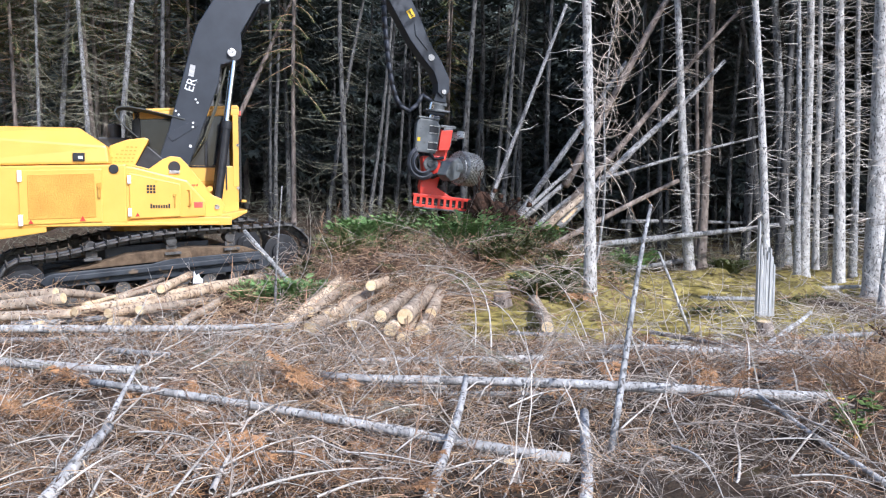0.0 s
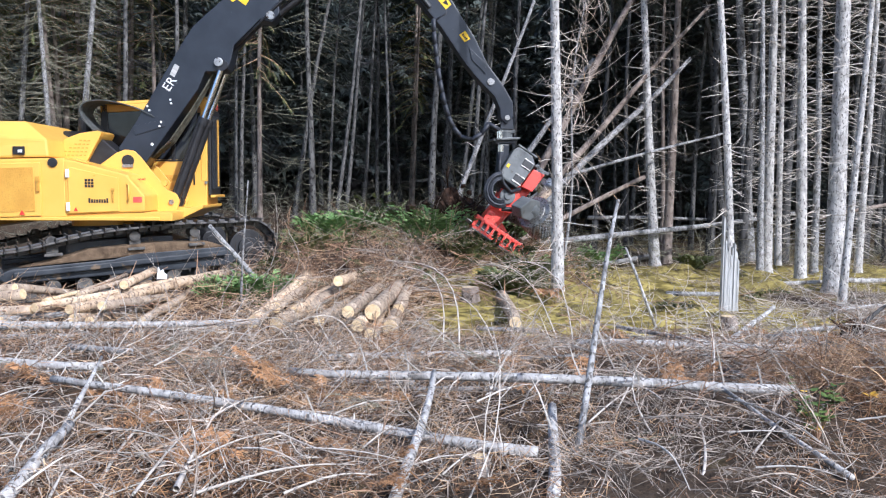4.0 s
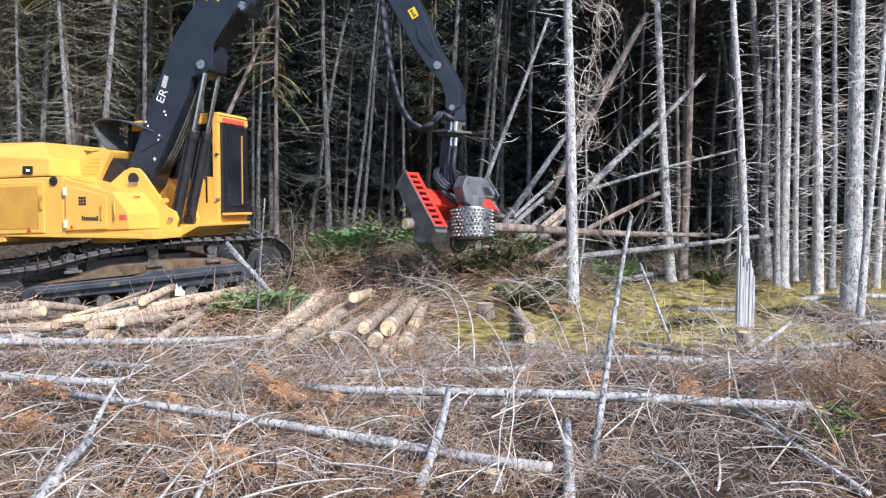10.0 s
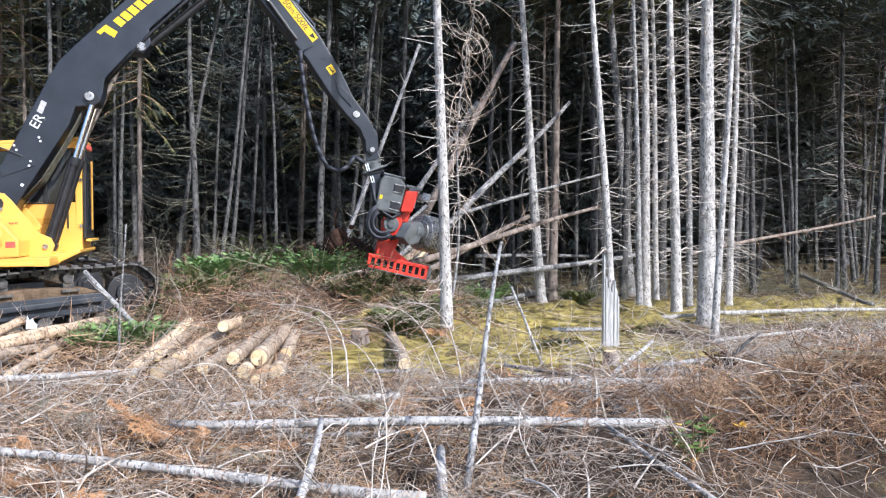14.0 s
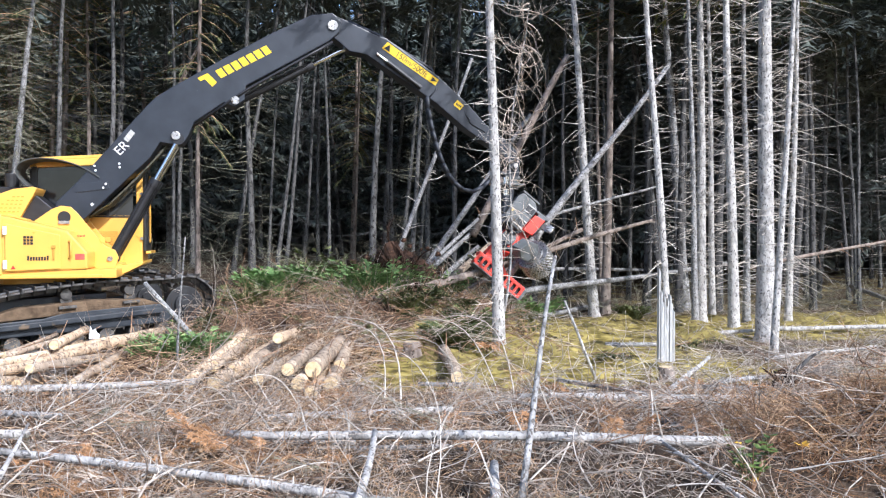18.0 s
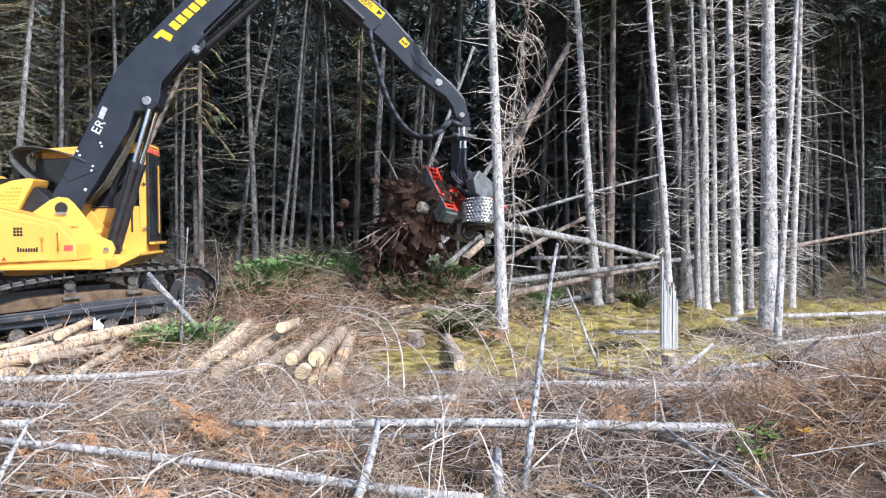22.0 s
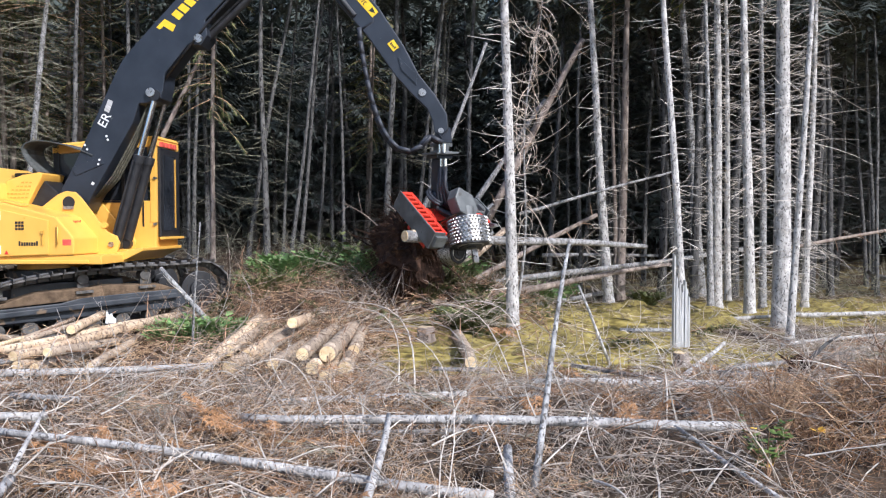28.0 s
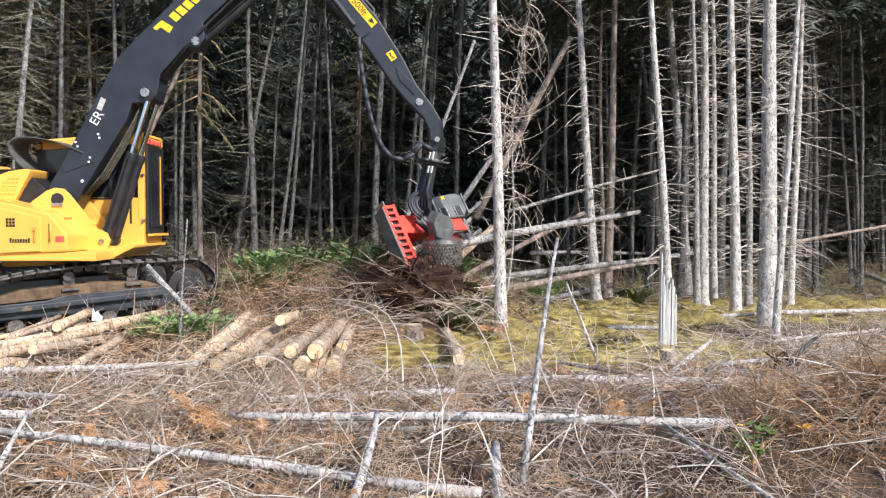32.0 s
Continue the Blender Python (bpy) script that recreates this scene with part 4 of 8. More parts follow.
# hoses between stick and head, as short rigid pieces
HOSE_N, HOSE_LEN = 14, 0.235
hoses = []
for k in range(2):
    hz = thing("hydraulic_hose", "thick black hydraulic hose hanging between stick and head", "hose", group="head hoses")
    hoses.append((hz, [part("hose_piece", S().tube([(-0.012, 0, 0), (HOSE_LEN * 0.5, 0, 0), (HOSE_LEN + 0.012, 0, 0)], [0.045, 0.043, 0.045], 10), RUBBER, hz, smooth=True) for _ in range(HOSE_N)]))

# ---- trees ----


def branch(s, p, d, length, r, droop, rnd, seg=3, sides=3, twigs=0):
    """A thin dead branch that sags or lifts along its way, with side twigs."""
    pts, rad = [Vector(p)], [r]
    d = Vector(d).normalized()
    for i in range(seg):
        d = (d + Vector((rnd.uniform(-0.18, 0.18), rnd.uniform(-0.18, 0.18), droop + rnd.uniform(-0.12, 0.12)))).normalized()
        pts.append(pts[-1] + d * length / seg)
        rad.append(r * (1 - 0.72 * (i + 1) / seg))
    s.tube(pts, rad, sides, cap=False)
    for k in range(twigs):
        i = rnd.randint(0, seg - 1)
        q = pts[i].lerp(pts[i + 1], rnd.random())
        e = (d + Vector((rnd.uniform(-1, 1), rnd.uniform(-1, 1), rnd.uniform(-0.6, 0.6)))).normalized()
        ln = length * rnd.uniform(0.15, 0.4)
        s.tube([q, q + e * ln * 0.5, q + (e + Vector((0, 0, droop))).normalized() * ln], [r * 0.45, r * 0.3, r * 0.1], 3, cap=False)
    return pts


def trunk_points(h, wobble, rnd, n=10):
    ph = rnd.uniform(0, 6)
    return [Vector((wobble * math.sin(ph + i * 0.9) * i / n, wobble * math.cos(ph * 2 + i * 0.7) * i / n, h * i / n)) for i in range(n + 1)]


def at_height(pts, z):
    for p, q in zip(pts, pts[1:]):
        if p.z <= z <= q.z:
            return p.lerp(q, (z - p.z) / (q.z - p.z))
    return pts[-1]


def needles(s, pts, size, rnd, count, wide=0.12):
    """Small flat sprays of needles along a branch."""
    for k in range(count):
        i = rnd.randint(0, len(pts) - 2)
        q = pts[i].lerp(pts[i + 1], rnd.random())
        d = (pts[i + 1] - pts[i]).normalized()
        side = d.cross(Vector((0, 0, 1)))
        if side.length < 1e-3:
            side = Vector((1, 0, 0))
        side = side.normalized() * rnd.choice((-1, 1))
        e = (d * 0.6 + side * rnd.uniform(0.3, 1.0) + Vector((0, 0, rnd.uniform(-0.5, 0.15)))).normalized()
        w = d.cross(e).cross(e).normalized() * size * wide
        L = size * rnd.uniform(0.6, 1.3)
        s.add([q + w, q + e * L, q - w], [(0, 1, 2)])


def fine_branch(s, p, d, length, r, droop, rnd, hanging):
    """A slender dead branch with a fringe of hanging twigs."""
    d = Vector(d).normalized()
    pts = [Vector(p)]
    for i in range(3):
        d = (d + Vector((rnd.uniform(-0.2, 0.2), rnd.uniform(-0.2, 0.2), droop * (1 - i * 0.9) + rnd.uniform(-0.1, 0.1)))).normalized()
        pts.append(pts[-1] + d * length / 3)
    s.tube(pts, [r, r * 0.75, r * 0.5, r * 0.15], 3, cap=False)
    for k in range(hanging):
        i = rnd.randint(0, 2)
        q = pts[i].lerp(pts[i + 1], rnd.random())
        e = Vector((d.x + rnd.uniform(-1, 1), d.y + rnd.uniform(-1, 1), rnd.uniform(-0.9, 0.3))).normalized()
        w = Vector((-e.y, e.x, 0.3)).normalized() * r * 0.55
        s.add([q - w, q + w, q + e * length * rnd.uniform(0.12, 0.4)], [(0, 1, 2)])
    return pts


def build_tree(name, label, h, r, bark, rnd, dead_from, crown_from, n_dead, n_green, green, dead_len=0.9, dead_r=0.008, droop=-0.12, wobble=0.12, twig_mat=TWIG_GREY, twigs=2, sprays=10, size=0.26, seg=3, spread=1.0, bare=True, wide=0.12, hanging=0):
    """A spruce: tapered trunk, many bare dead branches, and a thin green crown above."""
    ob = thing(name, label, "tree")
    pts = trunk_points(h, wobble, rnd)
    rad = [r * (1.22 if i == 0 else 1.0) * (1 - 0.88 * i / 10) for i in range(11)]
    pts2 = [Vector((0, 0, -0.25)), Vector((0, 0, 0.0)), Vector((0, 0, 0.18))] + pts[1:]
    rad2 = [r * 1.7, r * 1.35, r * 1.1] + rad[1:]
    part("trunk", S().tube(pts2, rad2, 8 if hanging else 12, cap=True), bark, ob, smooth=True)
    s = S()
    for k in range(n_dead):
        z = dead_from + (crown_from + 1.5 - dead_from) * rnd.random() ** 0.9
        a = rnd.uniform(0, 2 * math.pi)
        p = at_height(pts, z)
        if hanging:
            fine_branch(s, p, (math.cos(a), math.sin(a), rnd.uniform(-0.35, 0.25)), dead_len * rnd.uniform(0.2, 1.2), dead_r * rnd.uniform(0.6, 1.2), droop, rnd, hanging)
            continue
        branch(s, p, (math.cos(a), math.sin(a), rnd.uniform(-0.45, 0.3)), dead_len * (0.12 + 1.2 * rnd.random() ** 1.6), dead_r * rnd.uniform(0.6, 1.2), droop + rnd.uniform(-0.08, 0.12), rnd, seg, 3, twigs if rnd.random() < 0.6 else 0)
    if n_dead:
        part("dead_brushwood", s, twig_mat, ob, "bare dead branches", kind="stuff")
    if n_green:
        b, f = S(), S()
        for k in range(n_green):
            u = (k + rnd.random()) / n_green
            z = crown_from + (h - 0.3 - crown_from) * u
            a = rnd.uniform(0, 2 * math.pi)
            ln = (1.7 * (1 - u) ** 0.7 + 0.25) * rnd.uniform(0.6, 1.15) * spread
            bp = branch(b if bare else S(), at_height(pts, z), (math.cos(a), math.sin(a), rnd.uniform(-0.15, 0.2)), ln, 0.014, -0.16, rnd, 3, 3, 0)
            needles(f, bp, size, rnd, max(3, int(sprays * ln)), wide)
        if bare:
            part("live_brushwood", b, TWIG_BROWN, ob, kind="stuff")
        part("crown", f, green, ob, "thin drooping green needles", kind="stuff")
    return ob


# the grey trunks at the edge of the stand: x, y, diameter, lean towards x and y per metre, pale or grey
EDGE = [
    (2.66, 14.78, 0.22, -0.025, 0.000, 1),
    (6.51, 21.72, 0.27, -0.072, 0.000, 1),
    (5.60, 14.14, 0.15, -0.063, 0.000, 1),
    (9.89, 23.70, 0.31, -0.073, 0.000, 0),
    (8.41, 19.52, 0.16, -0.024, 0.000, 0),
    (8.82, 20.12, 0.26, -0.005, 0.000, 1),
    (9.52, 21.02, 0.17, -0.015, 0.000, 1),
    (8.57, 17.78, 0.24, -0.026, 0.000, 1),
    (9.98, 20.02, 0.18, -0.010, 0.000, 0),
    (8.39, 16.02, 0.36, -0.002, 0.000, 1),
    (7.57, 14.14, 0.13, 0.057, 0.000, 1),
    (10.98, 19.82, 0.18, 0.031, 0.000, 1),
    (17.80, 30.26, 0.25, -0.022, 0.000, 1),
    (7.22, 23.02, 0.27, 0.023, 0.000, 2),
    (7.41, 24.02, 0.15, -0.016, 0.000, 2),
    (26.44, 36.56, 0.33, 0.212, 0.000, 0),
    (18.55, 26.00, 0.25, -0.001, 0.000, 0),
]


def edge_trees():
    for i, (x, y, d, lx, ly, pale) in enumerate(EDGE):
        rnd = random.Random(100 + i)
        h = 11 + d * 16
        label = ("pale grey dead spruce with short bare branches" if pale else "dark grey spruce trunk with bare branches") + (", thick" if d > 0.33 else ", thin" if d < 0.16 else "")
        t = build_tree("spruce_tree", label, h, d / 2 * 1.03, BARK_PALE if pale == 1 else BARK_RED if pale == 2 else BARK_GREY, rnd, 0.7, h * 0.62,
                       int(170 + 380 * d) if pale != 2 else 80, 46, NEEDLE_GREEN, dead_len=(0.40 if y < 15.5 else 0.50 if x < 9.9 else 1.15) + d * 0.7, dead_r=(0.0085 if y < 15.5 else 0.0105) if x < 9.9 else 0.0125, droop=-0.05, wobble=0.05 + 0.02 * (i % 3), twig_mat=TWIG_GREY if pale == 2 else TWIG_PALE, twigs=3, sprays=14, size=0.3)
        m = pose(x, y, floor_z(x, y), 0, 0, 0)
        up = Vector((lx, ly, 1)).normalized()
        m = m @ Vector((0, 0, 1)).rotation_difference(up).to_matrix().to_4x4()
        t.matrix_basis = m
        tagged(t, group="trees at the edge of the stand")


edge_trees()


def stand():
    """The dense stand behind: copies of a few trees, close to one another."""
    rnd = random.Random(5)
    kinds = []
    for i in range(8):
        r = random.Random(40 + i)
        h = r.uniform(14, 18)
        # bark and twigs are darkened to paint the shade inside the stand
        kinds.append(build_tree("stand_spruce", "slender spruce with bark darkened for the shade of the stand and bare hanging branches", h, r.uniform(0.07, 0.125), (BARK_SHADED, BARK_DARK, BARK_DARK, BARK_DARK)[i % 4], r, 0.7, 8.8, (64, 105)[i % 2], 70, NEEDLE_DARK, dead_len=1.5, dead_r=0.0075, droop=-0.18, wobble=0.2, twig_mat=(TWIG_SHADED, TWIG_SHADED, TWIG_SHADED, TWIG_DUSK)[i % 4], sprays=14, size=0.52, spread=1.4, bare=False, wide=0.085, hanging=5))
    green = []
    for i in range(4):
        r = random.Random(60 + i)
        green.append(build_tree("green_spruce", "spruce with drooping olive-green branches low on its trunk", 15.5, 0.115, BARK_RED, r, 0.6, 3.4 + i * 0.7, 60, 105, NEEDLE_GREEN, dead_len=1.3, dead_r=0.0085, droop=-0.14, twig_mat=TWIG_DUSK, sprays=46, size=0.17, spread=1.2, wide=0.10, hanging=6))
    # sunlit trees: lighter bark in place of brighter light on them
    lit = []
    for i in range(2):
        r = random.Random(90 + i)
        lit.append(build_tree("stand_spruce", "pale grey spruce with long drooping lichen-green branches", 16.0, 0.115, BARK_GREY, r, 0.8, 7.0, 260, 90, NEEDLE_GREEN, dead_len=1.6, dead_r=0.011, droop=-0.2, wobble=0.12, twig_mat=TWIG_DUSK, sprays=34, size=0.2, spread=1.3, wide=0.10, hanging=7))
    light = []
    for i in range(4):
        r = random.Random(80 + i)
        # deep trees carry their shade in the bark and twig colours
        light.append(build_tree("stand_spruce", "slender spruce deep in the stand, its colours darkened for shade", r.uniform(15, 19), r.uniform(0.08, 0.13), (BARK_SHADED, BARK_DARK)[i % 2], r, 0.8, 2.2, 20, 130, NEEDLE_DARK, dead_len=1.7, dead_r=0.010, droop=-0.16, wobble=0.2, twig_mat=TWIG_SHADED, sprays=14, size=0.6, spread=1.6, bare=False, wide=0.09, hanging=5))
    spots = []

    def free(x, y, d):
        return all((x - p) ** 2 + (y - q) ** 2 > d * d for p, q in spots)
    made = 0
    # known trunks of the left side
    for x, y, d, lx, ly, g in LEFT_TREES:
        spots.append((x, y))
        src = rnd.choice(green if g == 2 else lit if g == 3 else kinds[1::2])
        up = Vector((lx, ly, 1)).normalized()
        s = d / 0.23
        m = Matrix.Translation((x, y, floor_z(x, y))) @ Vector((0, 0, 1)).rotation_difference(up).to_matrix().to_4x4() @ pose(0, 0, 0, 0, 0, rnd.uniform(0, 360)) @ Matrix.Diagonal((s, s, 1.0, 1))
        t = copy_thing(src, m)
        tagged(t, group="trees of the stand")
    tries = 0
    while made < 300 and tries < 12000:
        tries += 1
        y = 22.5 + 40 * rnd.random() ** 1.2
        x = rnd.uniform(-0.72 * y - 3, 0.85 * y + 3)
        if x < 5 and y < 24 or not free(x, y, 1.05 if y < 32 else 1.2):
            continue
        spots.append((x, y))
        far_left = x < -0.12 * y
        src = rnd.choice(green if rnd.random() < (0.65 if far_left else 0.3 if x < 0.08 * y else 0.05) and 24.5 < y < 40 else kinds[1::2] if y < 34 and far_left else kinds[0::2] if y < 34 else light)
        s = rnd.uniform(0.75, 1.25)
        m = Matrix.Translation((x, y, floor_z(x, y))) @ pose(0, 0, 0, rnd.gauss(0, 2.0), rnd.gauss(0, 2.4), rnd.uniform(0, 360)) @ Matrix.Diagonal((s, s, rnd.uniform(0.9, 1.15), 1))
        t = copy_thing(src, m)
        tagged(t, group="trees of the stand")
        made += 1
    # the originals stand deep in the wood
    for i, t in enumerate(kinds + green + light + lit):
        x, y = -24 + i * 3.8, 52 + (i % 3) * 3
        t.matrix_basis = pose(x, y, floor_z(x, y))
        tagged(t, group="trees of the stand")


LEFT_TREES = [
    (-13.30, 26.00, 0.16, -0.019, 0.0, 2),
    (-12.11, 25.00, 0.12, -0.003, 0.0, 3),
    (-12.55, 27.00, 0.22, 0.067, 0.0, 3),
    (-10.37, 24.50, 0.17, -0.035, 0.0, 3),
    (-9.77, 24.50, 0.22, 0.119, 0.0, 3),
    (-8.23, 27.00, 0.15, 0.007, 0.0, 2),
    (-4.34, 24.00, 0.15, 0.011, 0.0, 2),
    (-5.20, 25.00, 0.14, 0.001, 0.0, 0),
    (-2.94, 25.00, 0.22, -0.014, 0.0, 0),
    (-3.57, 25.50, 0.19, 0.162, 0.0, 0),
    (-2.21, 24.50, 0.17, 0.126, 0.0, 0),
    (-2.77, 28.00, 0.13, 0.053, 0.0, 0),
    (-1.56, 27.00, 0.17, 0.071, 0.0, 0),
    (-0.69, 26.00, 0.16, -0.016, 0.0, 0),
    (1.47, 26.00, 0.16, 0.115, 0.0, 0),
    (1.78, 25.20, 0.17, 0.073, 0.0, 0),
    (2.18, 27.00, 0.15, 0.067, 0.0, 0),
]
stand()


def far_woods():
    """Close ranks of conifers behind the stand, which shut out the sky."""
    rnd = random.Random(77)
    s = S()
    for i in range(560):
        a = radians(rnd.uniform(-62, 62))
        d = rnd.uniform(58, 78)
        x, y = d * math.sin(a), d * math.cos(a)
        z0, h = floor_z(x, y), rnd.uniform(18, 25)
        s.tube([(x, y, z0), (x, y, z0 + h)], [0.2, 0.02], 5, cap=False)
        for k in range(56):
            u = rnd.random() ** 1.2
            z = z0 + 0.6 + (h - 0.6) * u
            ln = (2.4 * (1 - u) + 0.4) * rnd.uniform(0.7, 1.2)
            b = rnd.uniform(0, 2 * math.pi)
            c, q = math.cos(b), math.sin(b)
            w = ln * 0.42
            s.add([(x, y, z), (x + c * ln * 0.6 - q * w, y + q * ln * 0.6 + c * w, z - ln * 0.22), (x + c * ln, y + q * ln, z - ln * 0.5), (x + c * ln * 0.6 + q * w, y + q * ln * 0.6 - c * w, z - ln * 0.3)], [(0, 1, 2), (0, 2, 3)])
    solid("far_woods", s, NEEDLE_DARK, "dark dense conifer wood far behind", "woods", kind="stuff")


far_woods()


def wooded_slope():
    """A dark wooded rise far behind, which closes the view between the trunks."""
    s = S()
    n = 140
    vs = []
    for i in range(n + 1):
        a = radians(-100 + 200 * i / n)
        for d, h in ((92, -1.0), (96, 9.0), (101, 19.0), (108, 30.0 + 5 * (i % 2) + 3 * math.sin(i * 1.7))):
            vs.append((d * math.sin(a), d * math.cos(a), h + 1.2 * math.sin(i * 2.9 + d)))
    fs = [(i * 4 + k, (i + 1) * 4 + k, (i + 1) * 4 + k + 1, i * 4 + k + 1) for i in range(n) for k in range(3)]
    s.add(vs, fs)
    solid("backdrop", s, NEEDLE_DARK, "dark wooded rise far behind the stand", "backdrop", kind="structure")


wooded_slope()

# ---- logs, stumps and poles ----


def build_log(name, label, p0, p1, r0, r1, bark, category="log", ends=True, stubs=0, seed=0, group="", bend=0.02, stub_mat=None, sides=12):
    """A trunk section from butt p0 to top p1 with cut faces and branch stubs."""
    rnd = random.Random(seed)
    p0, p1 = Vector(p0), Vector(p1)
    ob = thing(name, label, category, Matrix.Translation(p0), group)
    v = p1 - p0
    n = max(3, min(12, int(v.length / 0.35)))
    side = v.cross(Vector((0, 0, 1))).normalized()
    pts = []
    for i in range(n + 1):
        u = i / n
        pts.append(v * u + side * bend * v.length * 0.3 * math.sin(u * 3.1 + seed) + Vector((0, 0, bend * 0.2 * v.length * math.sin(u * 5 + seed))) * (0 < i < n))
    rad = [r0 + (r1 - r0) * i / n * 1.0 for i in range(n + 1)]
    rad = [r * (1 + 0.04 * math.sin(i * 2.3 + seed)) for i, r in enumerate(rad)]
    part("bark", S().tube(pts, rad, sides, cap=True), bark, ob, smooth=True)
    if ends:
        for q, d, r in ((pts[0], (pts[0] - pts[1]).normalized(), rad[0]), (pts[-1], (pts[-1] - pts[-2]).normalized(), rad[-1])):
            part("cut_face", S().tube([q + d * 0.001, q + d * 0.006], [r * 0.93, r * 0.92], sides), CUT_WOOD, ob, "pale fresh cut face")
    if stubs:
        s = S()
        for k in range(stubs):
            u = rnd.random()
            i = min(int(u * n), n - 1)
            q = pts[i].lerp(pts[i + 1], u * n - i)
            a = rnd.uniform(0, 2 * math.pi)
            w = v.normalized()
            e = side * math.cos(a) + w.cross(side) * math.sin(a) + w * rnd.uniform(0.1, 0.8)
            ln = rnd.choice((0.06, 0.1, 0.15, 0.3, 0.5)) * rnd.uniform(0.6, 1.3)
            rr = min(0.011, rad[i] * 0.22)
            s.tube([q, q + e.normalized() * ln * 0.6, q + e.normalized() * ln + Vector((0, 0, rnd.uniform(-0.3, 0.2) * ln))], [rr, rr * 0.7, rr * 0.25], 4, cap=False)
        part("stub_growth", s, stub_mat or TWIG_PALE, ob, kind="stuff")
    return ob


